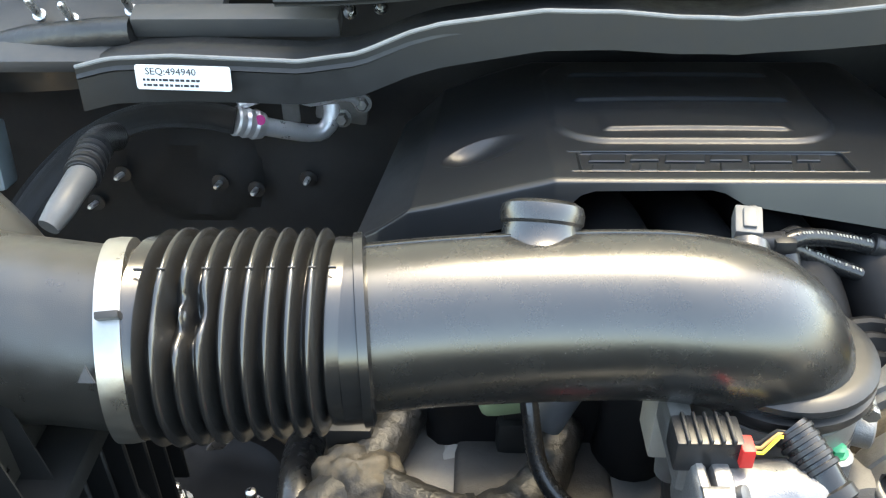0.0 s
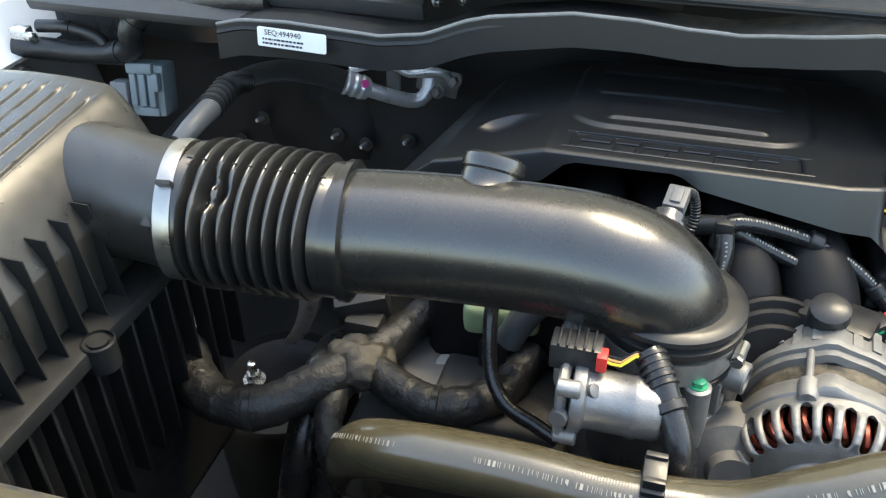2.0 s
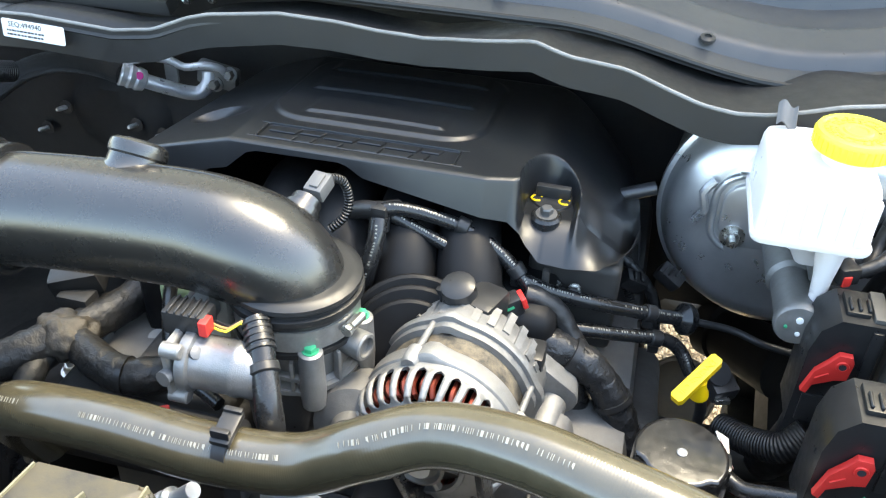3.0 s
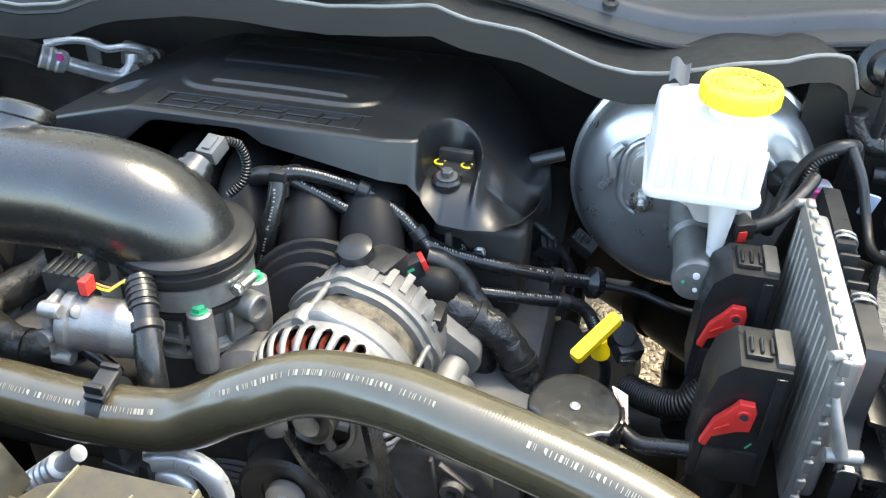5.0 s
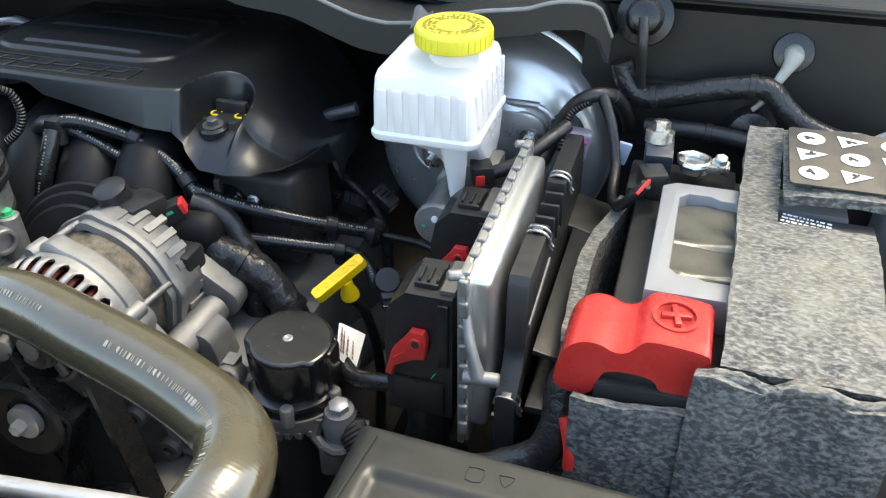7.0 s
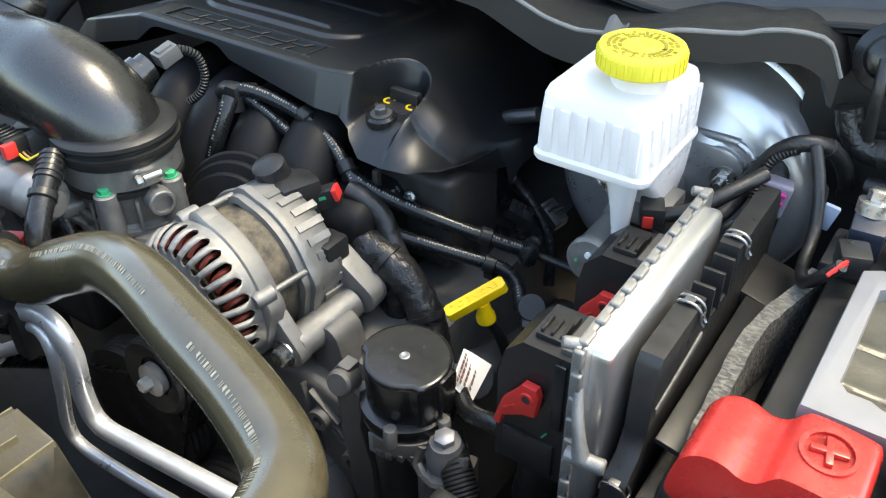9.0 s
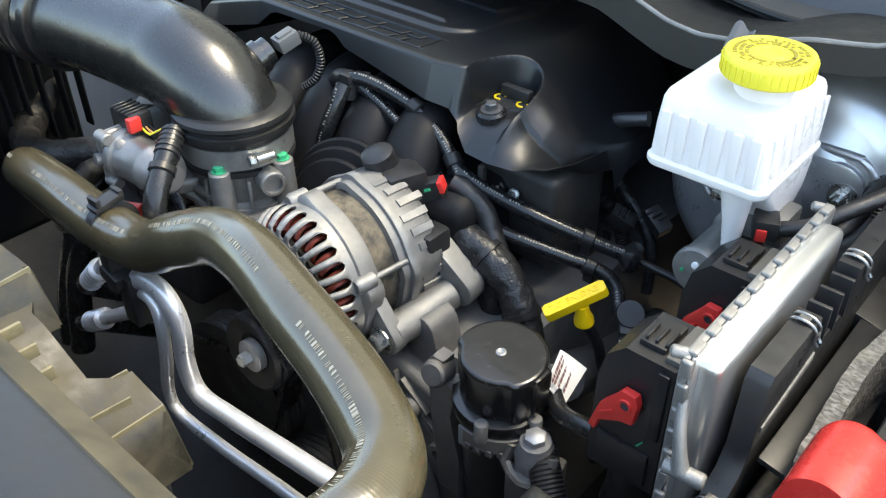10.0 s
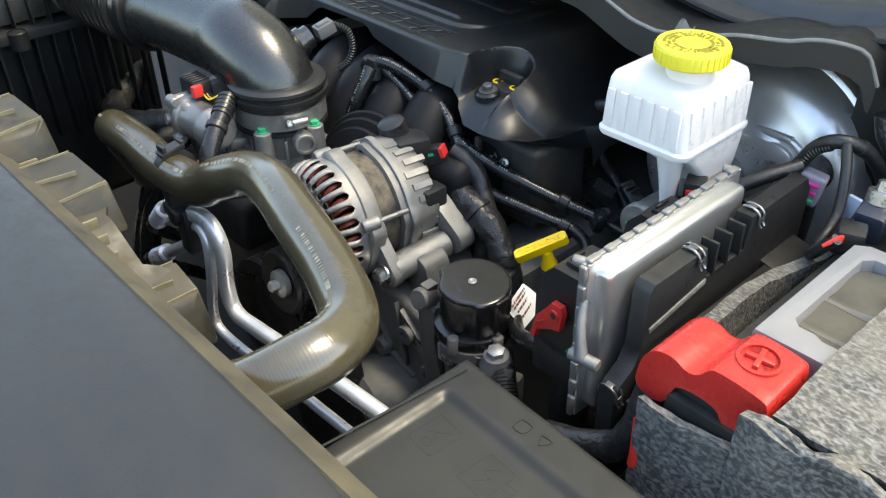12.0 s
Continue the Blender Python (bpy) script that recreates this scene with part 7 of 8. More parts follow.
lathe(bm, [(0.0058, -0.0145), (0.0074, -0.013), (0.0072, -0.009), (0.0054, -0.004), (0.0048, 0.004)], HC + Vector((0.004, 0.004, -0.008)), (-0.1, -0.2, 1), 18)
part("hub", bm, M_YELLOW, ds)
bm = B()
sweep(bm, [HC + Vector((0.004, 0.006, -0.018)), HC + Vector((0.012, 0.02, -0.05)), HC + Vector((0.012, 0.04, -0.12)), HC + Vector((0.0, 0.06, -0.22))], 0.0045, 10)
part("tube", bm, M_BLACK, ds)

# ---- hoses and looms over the engine ----


def run_of(name, pts, r, material, label, category, n=12, wob=0.0, step=0.005, bands=(), band_label=""):
    """A cable or hose; with bands, a thing of a tube and the ties round it at those shares of its length."""
    bm = B()
    sweep(bm, pts, r, n, step, wob)
    if bands:
        t_ = thing(name, min(pts, key=lambda p: p[2]), label, category)
        part("tube", bm, material, t_, smooth=60)
        rows = spline([(*p, r) for p in pts], step)
        for k in bands:
            i = int(k * (len(rows) - 2))
            bm = B()
            p, d = Vector(rows[i][:3]), Vector(rows[i + 1][:3]) - Vector(rows[i][:3])
            lathe(bm, [(r * 0.98, -0.0028), (r * 1.1, -0.0024), (r * 1.1, 0.0024), (r * 0.98, 0.0028)], p, d, 20)
            part("tie_band", bm, M_BLACK, t_, band_label)
        return t_
    return solo(name, bm, material, label, category, smooth=60)


def printed(name, pts, r, label, side=(0, -0.5, 0.85), seed=1, gap=3, start=3):
    """A black hose with faded white print along the side that faces the front."""
    t_ = thing(name, pts[0], label, "hose")
    bm = B()
    sweep(bm, pts, r, 14, 0.004)
    part("hose", bm, M_RUBBER, t_, smooth=60)
    rows = spline([(*p, 0.0) for p in pts], 0.0022)
    rnd = random.Random(seed)
    bm = B()
    for i in range(start, len(rows) - 3):
        if rnd.random() < 0.2 or (i // 13) % gap == gap - 1:
            continue
        p, q = Vector(rows[i][:3]), Vector(rows[i + 1][:3])
        d = (q - p).normalized()
        n_ = Vector(side)
        n_ = (n_ - d * n_.dot(d)).normalized()
        plate(bm, [(-0.0006, -0.0009), (0.0006, -0.0009), (0.0006, 0.0009 * rnd.choice((0.1, 1))), (-0.0006, 0.0009)], 0, 0.0002, at_pose(p + n_ * (r + 0.0001), n_, d.cross(n_)), 0)
    tagged(part("printing", bm, M_PRINT, t_), "faded white print", kind="stuff")
    return t_


printed("vapour_hose", [(0.204, 0.420, 1.2135), (0.214, 0.424, 1.2155), (0.235, 0.430, 1.211), (0.267, 0.433, 1.202), (0.292, 0.431, 1.190), (0.310, 0.426, 1.178), (0.324, 0.422, 1.163)], 0.0056, "black rubber vapour hose with white print", seed=3)
printed("vapour_hose", [(0.212, 0.426, 1.207), (0.235, 0.427, 1.196), (0.264, 0.423, 1.186), (0.283, 0.423, 1.175), (0.300, 0.422, 1.159), (0.308, 0.420, 1.148)], 0.0052, "thin black vapour hose beside its twin", seed=4)
printed("vacuum_hose", [(0.205, 0.413, 1.210), (0.206, 0.404, 1.200), (0.203, 0.394, 1.180), (0.199, 0.389, 1.160), (0.194, 0.388, 1.14)], 0.0070, "thick black vacuum hose hanging from its elbow", side=(0.1, -0.9, 0.1), seed=5)
printed("fuel_hose", [(0.318, 0.424, 1.170), (0.340, 0.430, 1.158), (0.377, 0.441, 1.1455), (0.41, 0.456, 1.133), (0.435, 0.469, 1.123), (0.450, 0.477, 1.118)], 0.0058, "black rubber fuel hose with white print", seed=6)
printed("fuel_hose", [(0.300, 0.420, 1.158), (0.318, 0.414, 1.141), (0.35, 0.424, 1.130), (0.38, 0.434, 1.123), (0.41, 0.447, 1.115), (0.435, 0.458, 1.108), (0.450, 0.460, 1.098), (0.462, 0.450, 1.083)], 0.0058, "black rubber fuel hose bending down", seed=7)
bm = B()
lathe(bm, [(0.006, -0.008), (0.0135, -0.002), (0.0135, 0.003), (0.0115, 0.006), (0.004, 0.007)], (0.450, 0.478, 1.117), (0.9, 0.5, -0.3), 22)
solo("hose_grommet", bm, M_RUBBER, "round black rubber grommet at the hose end", "grommet")
run_of("steel_line", [(0.456, 0.481, 1.114), (0.49, 0.486, 1.108), (0.515, 0.48, 1.104), (0.54, 0.48, 1.10)], 0.0032, M_BLACK, "thin black brake line behind the engine", "pipe", 8)
shift(-0.018, 0.038, -0.016)
bm = B()
sweep(bm, [(0.19, 0.395, 1.213), (0.205, 0.388, 1.224), (0.222, 0.382, 1.229)], 0.0075, 12)
block(bm, (0.222, 0.382, 1.229), (0.014, 0.014, 0.013), 0.004)
lathe(bm, [(0.0082, 0), (0.0082, 0.012), (0.007, 0.013)], (0.222, 0.381, 1.226), (0, -0.15, -1), 16)
lathe(bm, [(0.0072, 0), (0.0072, 0.012), (0.006, 0.013)], (0.225, 0.386, 1.2285), (0.7, 0.65, -0.12), 16)
solo("hose_elbow", bm, M_BLACK, "black plastic quick-connect hose elbow", "connector")
shift()
for o, d in (((0.267, 0.433, 1.2035), (1, 0, -0.35)), ((0.313, 0.425, 1.176), (0.6, -0.2, -0.7)), ((0.42, 0.461, 1.130), (1, 0.5, -0.4)), ((0.428, 0.455, 1.110), (1, 0.4, -0.3))):
    bm = B()
    lathe(bm, [(0.0062, -0.005), (0.0072, -0.004), (0.0072, 0.004), (0.0062, 0.005)], o, d, 16)
    block(bm, Vector(o) + Vector((0, 0.004, -0.009)), (0.009, 0.012, 0.012), 0.0015)
    solo("hose_clip", bm, M_BLACK, "small black plastic hose clip", "clip", group="hose clips")
shift(-0.008, 0.018, -0.010)
run_of("wiring_loom", [(0.330, 0.398, 1.172), (0.343, 0.400, 1.168), (0.358, 0.402, 1.155), (0.372, 0.398, 1.135), (0.388, 0.393, 1.118), (0.402, 0.388, 1.10)], 0.0085, M_TAPE, "black taped wiring loom over the fuel hoses", "wiring loom", 18, 0.10, 0.003)
run_of("wiring_loom", [(0.322, 0.386, 1.138), (0.345, 0.386, 1.138), (0.372, 0.388, 1.128), (0.395, 0.388, 1.112), (0.412, 0.385, 1.088), (0.424, 0.378, 1.06), (0.43, 0.37, 1.02)], 0.0145, M_SHINY, "thick taped wiring loom beside the alternator", "wiring loom", 26, 0.13, 0.003, bands=(0.3, 0.6))
run_of("wiring_loom", [(0.372, 0.395, 1.12), (0.378, 0.392, 1.09), (0.385, 0.385, 1.05), (0.39, 0.38, 1.0)], 0.012, M_SHINY, "black taped loom hanging beside the alternator", "wiring loom", 22, 0.12, 0.003)
shift(-0.010, 0.010, -0.002)
cnp = thing("sensor_plug", (0.325, 0.395, 1.15), "black wiring plug with red and green locks", "connector")
bm = B()
block(bm, (0.322, 0.388, 1.163), (0.022, 0.014, 0.016), 0.002, (0, -20, 30))
part("plug_body", bm, M_BLACK, cnp)
bm = B()
block(bm, (0.3325, 0.391, 1.170), (0.004, 0.013, 0.010), 0.001, (0, -20, 30))
part("red_lock", bm, M_REDC, cnp, "red lock")
bm = B()
block(bm, (0.322, 0.3815, 1.165), (0.014, 0.003, 0.004), 0.001, (0, -20, 30))
part("green_lock", bm, M_GREEN, cnp, "green lock")
shift()
# line bracket and loom by the dipstick
bm = B()
block(bm, (0.484, 0.432, 1.092), (0.022, 0.02, 0.016), 0.003, (15, 0, 30))
lathe(bm, [(0.010, -0.012), (0.011, 0.0), (0.010, 0.012)], (0.476, 0.438, 1.098), (0.3, -0.5, 0.6), 16)
solo("line_bracket", bm, M_BLACK, "black plastic line bracket with a clip", "bracket")
bm = B()
block(bm, (0.486, 0.42, 1.088), (0.012, 0.005, 0.005), 0.001, (0, 0, 20))
solo("small_clip", bm, M_STEEL, "small bright metal clip by the dipstick", "clip")
run_of("pump_lead", [(0.470, 0.345, 1.108), (0.478, 0.335, 1.103), (0.495, 0.322, 1.10), (0.515, 0.318, 1.105), (0.535, 0.315, 1.11)], 0.0065, M_RUBBER, "black rubber lead from the pump", "cable")
tg = thing("cable_tag", (0.475, 0.335, 1.09), "white paper tag wrapped round a cable", "label")
bm = B()
TG = [Vector(p) for p in ((0.484, 0.320, 1.121), (0.490, 0.334, 1.094), (0.474, 0.349, 1.124), (0.487, 0.364, 1.104))]


def tag_pt(u, v):
    p = (TG[0] * (1 - u) + TG[1] * u) * (1 - v) + (TG[2] * (1 - u) + TG[3] * u) * v
    return p + Vector((-0.35, -0.3, 0.5)) * 0.008 * math.sin(math.pi * u)


sheet(bm, tag_pt, 10, 10)
part("paper", thicken(bm, 0.0006), M_WHITE, tg)
bm = B()
tx = (TG[2] - TG[0]).normalized()
tn = (TG[1] - TG[0]).cross(tx).normalized()
tn = tn if tn.z > 0 else -tn
for k in range(4):
    u = 0.25 + 0.17 * k
    bars(bm, at_pose(tag_pt(u, 0.5) + tn * 0.0009, tn, tn.cross(tx)), 0.024, 1, 0.004, 0.0022, 9 + k, 0.0003)
tagged(part("print", bm, mat("red_brown_ink", (0.2, 0.1, 0.1), 0.6), tg), "rows of small dark print", kind="stuff")
run_of("pump_cable", [(0.484, 0.315, 1.075), (0.50, 0.30, 1.07), (0.52, 0.285, 1.05), (0.535, 0.27, 1.02)], 0.011, M_LOOM, "black convoluted cable by the pump", "cable")
bm = B()
block(bm, (0.487, 0.318, 1.077), (0.012, 0.006, 0.004), 0.001)
solo("red_band", bm, M_REDC, "small red band on the pump cable", "band")
run_of("lower_loom", [(0.49, 0.42, 1.06), (0.51, 0.40, 1.07), (0.53, 0.385, 1.085), (0.545, 0.39, 1.10)], 0.012, M_LOOM, "black convoluted loom below the connectors", "wiring loom")

# ---- driver side of the cowl ----
pn = thing("plenum_side", (0.78, 0.62, 1.1), "dark grey body panel at the side of the cowl", "body panel", kind="structure")
bm = B()
sheet(bm, lambda u, v: (0.60 + 0.36 * u, 0.600 + 0.02 * v - 0.01 * bump_step(v, 0.5, 0.62), 1.06 + 0.23 * v), 30, 24)
part("panel", thicken(bm, 0.008), M_COWL, pn)
bm = B()
block(bm, (0.70, 0.592, 1.205), (0.12, 0.008, 0.06), 0.003)
part("step", bm, M_BLACK, pn)
bm = B()
lathe(bm, [(0.023, 0), (0.022, 0.004), (0.015, 0.006), (0.012, 0.014), (0.008, 0.016)], (0.648, 0.585, 1.288), (0, -1, 0.35), 28)
solo("wiring_grommet", bm, M_RUBBER, "black rubber wiring grommet in the cowl side", "grommet")
run_of("grommet_lead", [(0.648, 0.570, 1.292), (0.650, 0.560, 1.278), (0.651, 0.562, 1.258), (0.652, 0.567, 1.238)], 0.0040, M_TAPE, "black taped lead below the grommet", "cable")
pg = thing("drain_plug", (0.762, 0.59, 1.24), "pale grey tube fitting plugged into the cowl side", "plug")
bm = B()
lathe(bm, [(0.016, 0), (0.015, 0.003), (0.009, 0.004)], (0.763, 0.598, 1.266), (0, -1, 0.3), 24)
part("washer", bm, M_RUBBER, pg)
bm = B()
sweep(bm, [(0.763, 0.596, 1.266, 0.0075), (0.763, 0.586, 1.266, 0.0072), (0.759, 0.580, 1.258, 0.0045), (0.752, 0.574, 1.247, 0.0036), (0.7505, 0.573, 1.2445, 0.0040), (0.747, 0.571, 1.236, 0.0028), (0.739, 0.567, 1.228, 0.0020)], n=14)
part("tube", bm, mat("pale_grey_rubber", (0.30, 0.30, 0.265), 0.5), pg)
run_of("body_loom", [(0.634, 0.572, 1.255), (0.640, 0.571, 1.240), (0.655, 0.570, 1.228), (0.686, 0.568, 1.235), (0.714, 0.567, 1.243), (0.746, 0.566, 1.247), (0.762, 0.563, 1.234), (0.78, 0.56, 1.222), (0.82, 0.56, 1.21), (0.9, 0.57, 1.2)], 0.0090, M_SHINY, "thick black body wiring loom along the cowl", "wiring loom", 18, 0.05, bands=(0.15, 0.4))
run_of("body_loom", [(0.66, 0.565, 1.205), (0.70, 0.560, 1.208), (0.74, 0.558, 1.205), (0.80, 0.55, 1.195)], 0.007, M_TAPE, "second taped loom below the first", "wiring loom", 14, bands=(0.4,))
bm = B()
lathe(bm, [(0.020, -0.02), (0.021, 0.0), (0.017, 0.006), (0.008, 0.008)], (0.742, 0.575, 1.205), (0, -1, 0.2), 24)
solo("body_grommet", bm, M_RUBBER, "large black rubber body grommet", "grommet")
run_of("module_lead", [(0.576, 0.495, 1.180), (0.586, 0.520, 1.188), (0.594, 0.531, 1.210), (0.605, 0.531, 1.231), (0.620, 0.530, 1.242), (0.634, 0.544, 1.236), (0.643, 0.562, 1.217), (0.647, 0.577, 1.195)], 0.0058, M_TAPE, "black taped lead looping over the control module", "cable", bands=(0.3, 0.7))
lc = thing("lavender_connector", (0.610, 0.524, 1.18), "pale lavender wiring connector with pink and green locks", "connector")
bm = B()
block(bm, (0.610, 0.526, 1.200), (0.020, 0.014, 0.026), 0.003, (0, 10, 12), 3)
part("housing", bm, mat("lavender_plastic", (0.27, 0.25, 0.30), 0.5, vary=0.2, dust=0.2), lc)
for k, m_ in ((-1, M_GREEN), (0, M_PINK), (1, M_PINK)):
    bm = B()
    block(bm, (0.612 + 0.001 * k, 0.5175, 1.200 + 0.007 * k), (0.013, 0.004, 0.0028), 0.0008, (0, 10, 12))
    part("lock_strip", bm, m_, lc, "green lock strip" if m_ is M_GREEN else "pink lock strip")
bm = B()
sweep(bm, [(0.610, 0.528, 1.188), (0.609, 0.532, 1.176), (0.605, 0.54, 1.15), (0.60, 0.55, 1.11)], 0.007, 12)
part("lead", bm, M_TAPE, lc)
run_of("module_lead", [(0.600, 0.515, 1.20), (0.600, 0.522, 1.215), (0.606, 0.527, 1.229), (0.618, 0.527, 1.238)], 0.0035, M_LOOM, "thin convoluted lead beside the module", "cable")
run_of("hood_strut_cable", [(0.80, 0.53, 1.215), (0.86, 0.55, 1.245), (0.95, 0.58, 1.29)], 0.003, M_GREY, "thin grey cable at the side of the bay", "cable", 8)
bm = B()
block(bm, (0.636, 0.47, 1.165), (0.05, 0.05, 0.012), 0.003, (0, 15, 0))
solo("tray_flap", bm, M_DUSTY, "dusty black plastic flap beside the battery", "tray flap")
bm = B()
block(bm, (0.648, 0.512, 1.205), (0.010, 0.004, 0.018), 0.001, (0, 15, 10))
solo("blue_tag", bm, mat("pale_blue_plastic", (0.35, 0.42, 0.55), 0.4), "small pale blue tag behind the battery", "tag")
bm = B()
sheet(bm, lambda u, v: (0.482 + 0.014 * u, 0.500 + 0.012 * v, 1.292 + 0.012 * v + 0.003 * math.sin(u * 6)), 8, 8)
solo("tape_flag", thicken(bm, 0.001), mat("dull_grey_tape", (0.09, 0.09, 0.092), 0.5, vary=0.2), "crumpled grey tape flag on the cowl lip", "tape")

# ---- passenger side: air conditioning lines, looms, fender edge ----
shift(-0.004, 0.017, -0.011)
al_ = thing("refrigerant_hose", (-0.22, 0.66, 1.13), "black ribbed refrigerant hose with a bright crimped end", "hose")
bm = B()
sweep(bm, [(-0.375, 0.60, 1.10), (-0.345, 0.625, 1.135), (-0.305, 0.65, 1.166), (-0.26, 0.662, 1.180), (-0.215, 0.665, 1.180), (-0.184, 0.665, 1.174)], 0.0125, 18)
part("hose", bm, M_BRAID, al_, smooth=60)
bm = B()
sweep(bm, [(-0.395, 0.60, 1.09), (-0.36, 0.64, 1.13), (-0.32, 0.668, 1.158), (-0.27, 0.678, 1.170), (-0.22, 0.68, 1.172)], 0.009, 14)
part("second_hose", bm, M_BRAID, al_, smooth=60)
d_ = Vector((0.06, 0.042, -0.036)).normalized()
bm = B()
lathe(bm, [(0.0125, 0), (0.0138, 0.002), (0.0125, 0.008), (0.0140, 0.011), (0.0125, 0.017), (0.0140, 0.020), (0.0125, 0.026), (0.0120, 0.028), (0.0085, 0.030)], (-0.186, 0.664, 1.175), d_, 24)
cr = part("crimp", bm, M_TUBEALU, al_, "bright ribbed aluminium crimp")
bm = B()
lathe(bm, [(0.0045, 0), (0.0045, 0.0012), (0.002, 0.0016)], (-0.163, 0.6675, 1.1735), (0.2, -0.85, 0.5), 16)
part("paint_dot", bm, M_PINK, cr, "pink paint dot")
bm = B()
o = Vector((-0.186, 0.664, 1.175))
sweep(bm, [o + d_ * 0.027, o + d_ * 0.05, (-0.128, 0.706, 1.141), (-0.116, 0.714, 1.140), (-0.108, 0.72, 1.15), (-0.108, 0.725, 1.162)], 0.0085, 14)
part("elbow_pipe", bm, M_TUBEALU, al_, smooth=60)
bm = B()
sweep(bm, [(-0.182, 0.672, 1.186), (-0.160, 0.685, 1.188), (-0.138, 0.692, 1.186), (-0.122, 0.696, 1.178), (-0.10, 0.703, 1.180), (-0.085, 0.712, 1.174), (-0.08, 0.72, 1.16)], 0.0045, 10)
part("liquid_pipe", bm, M_TUBEALU, al_, smooth=60)
bm = B()
block(bm, (-0.098, 0.728, 1.158), (0.05, 0.014, 0.028), 0.004, (0, 10, 0))
hexbolt(bm, (-0.098, 0.72, 1.150), (0, -1, 0.2), 0.006, 0.010, 0.009)
hexbolt(bm, (-0.078, 0.72, 1.165), (0, -1, 0.2), 0.006, 0.008, 0.009)
block(bm, (-0.142, 0.70, 1.168), (0.016, 0.004, 0.024), 0.001)
part("line_block", bm, M_CAST, al_)
shift()
sg = thing("service_hose", (-0.268, 0.52, 1.17), "corrugated black hose end with a pale sleeve", "hose")
bm = B()
sweep(bm, [(-0.262, 0.600, 1.190), (-0.265, 0.58, 1.197), (-0.262, 0.55, 1.199), (-0.259, 0.525, 1.197)], 0.0115, 16)
part("grip", bm, M_LOOM, sg, "black corrugated grip")
for k in range(5):
    bm = B()
    lathe(bm, [(0.0105, -0.0022), (0.0132, -0.0015), (0.0132, 0.0015), (0.0105, 0.0022)], (-0.2595 - 0.0007 * k, 0.528 + 0.0085 * k, 1.197 + 0.0006 * k), (-0.05, 1, 0.05), 20)
    part("grip_ring", bm, M_BLACK, sg)
bm = B()
sweep(bm, [(-0.259, 0.528, 1.197, 0.0108), (-0.2605, 0.505, 1.194, 0.0100), (-0.263, 0.490, 1.190, 0.0095), (-0.267, 0.477, 1.185, 0.0075)], n=16)
part("pale_sleeve", bm, mat("pale_sleeve", (0.09, 0.09, 0.088), 0.4, vary=0.3, grain=50, bump=0.4), sg, "pale grey translucent sleeve")
bg = thing("blue_grey_connector", (-0.40, 0.65, 1.10), "blue-grey plastic bulkhead connector", "connector")
bm = B()
block(bm, (-0.408, 0.650, 1.145), (0.040, 0.034, 0.058), 0.004, (-12, 0, 8))
block(bm, (-0.412, 0.644, 1.172), (0.030, 0.026, 0.012), 0.003, (-12, 0, 8))
part("housing", bm, M_CYAN, bg)
for k in range(3):
    bm = B()
    block(bm, (-0.420 + 0.0115 * k, 0.632, 1.150), (0.0075, 0.009, 0.036), 0.002, (-12, 0, 8))
    part("latch", bm, M_CYAN, bg)
bm = B()
block(bm, (-0.404, 0.630, 1.126), (0.024, 0.010, 0.010), 0.002, (-12, 0, 8))
block(bm, (-0.392, 0.634, 1.160), (0.008, 0.012, 0.020), 0.002, (-12, 0, 8))
part("lock_bar", bm, M_CYAN, bg)
bm = B()
block(bm, (-0.438, 0.633, 1.134), (0.020, 0.022, 0.045), 0.003, (-12, 0, 8))
part("side_plug", bm, M_GREY, bg)
run_of("fender_loom", [(-0.545, 0.612, 1.195), (-0.51, 0.62, 1.192), (-0.47, 0.63, 1.188), (-0.435, 0.635, 1.19), (-0.41, 0.63, 1.20), (-0.402, 0.622, 1.222), (-0.385, 0.628, 1.240), (-0.34, 0.638, 1.252), (-0.28, 0.632, 1.262), (-0.24, 0.63, 1.265)], 0.012, M_TAPE, "thick black wiring loom along the fender and cowl", "wiring loom", 16, 0.05, bands=(0.36, 0.52))
run_of("fender_loom", [(-0.565, 0.60, 1.175), (-0.53, 0.60, 1.165), (-0.49, 0.60, 1.150), (-0.46, 0.61, 1.12)], 0.010, M_LOOM, "convoluted loom dropping from the fender", "wiring loom", 14, bands=(0.3,))
run_of("fender_loom", [(-0.52, 0.625, 1.215), (-0.485, 0.63, 1.215), (-0.455, 0.635, 1.205), (-0.445, 0.635, 1.19)], 0.007, M_TAPE, "thin taped lead beside the fender loom", "wiring loom", 12, bands=(0.5,))
for o in ((-0.535, 0.615, 1.208), (-0.560, 0.605, 1.183)):
    bm = B()
    block(bm, o, (0.020, 0.014, 0.016), 0.002, (0, 0, 10))
    lathe(bm, [(0.0055, 0), (0.0055, 0.010), (0.004, 0.011)], Vector(o) + Vector((0.010, -0.003, 0)), (1, -0.3, 0), 12)
    solo("ground_stud", bm, M_STEEL, "bright zinc ground stud on the fender edge", "stud", group="ground studs")
bm = B()
plate(bm, [(-0.60, 1.13), (-0.545, 1.155), (-0.50, 1.10), (-0.56, 1.08)], 0.592, 0.598, Matrix(((1, 0, 0, 0), (0, 0, 1, 0), (0, 1, 0, 0), (0, 0, 0, 1))), 0.002)
hexbolt(bm, (-0.575, 0.592, 1.128), (0, -1, 0.2), 0.007, 0.008, 0.010)
solo("fender_bracket", bm, M_BLACK, "black steel bracket with a bolt by the fender", "bracket")
bm = B()
sheet(bm, lambda u, v: (-0.52 + 0.075 * u, 0.66 + 0.01 * u, 1.16 + 0.10 * v), 10, 10)
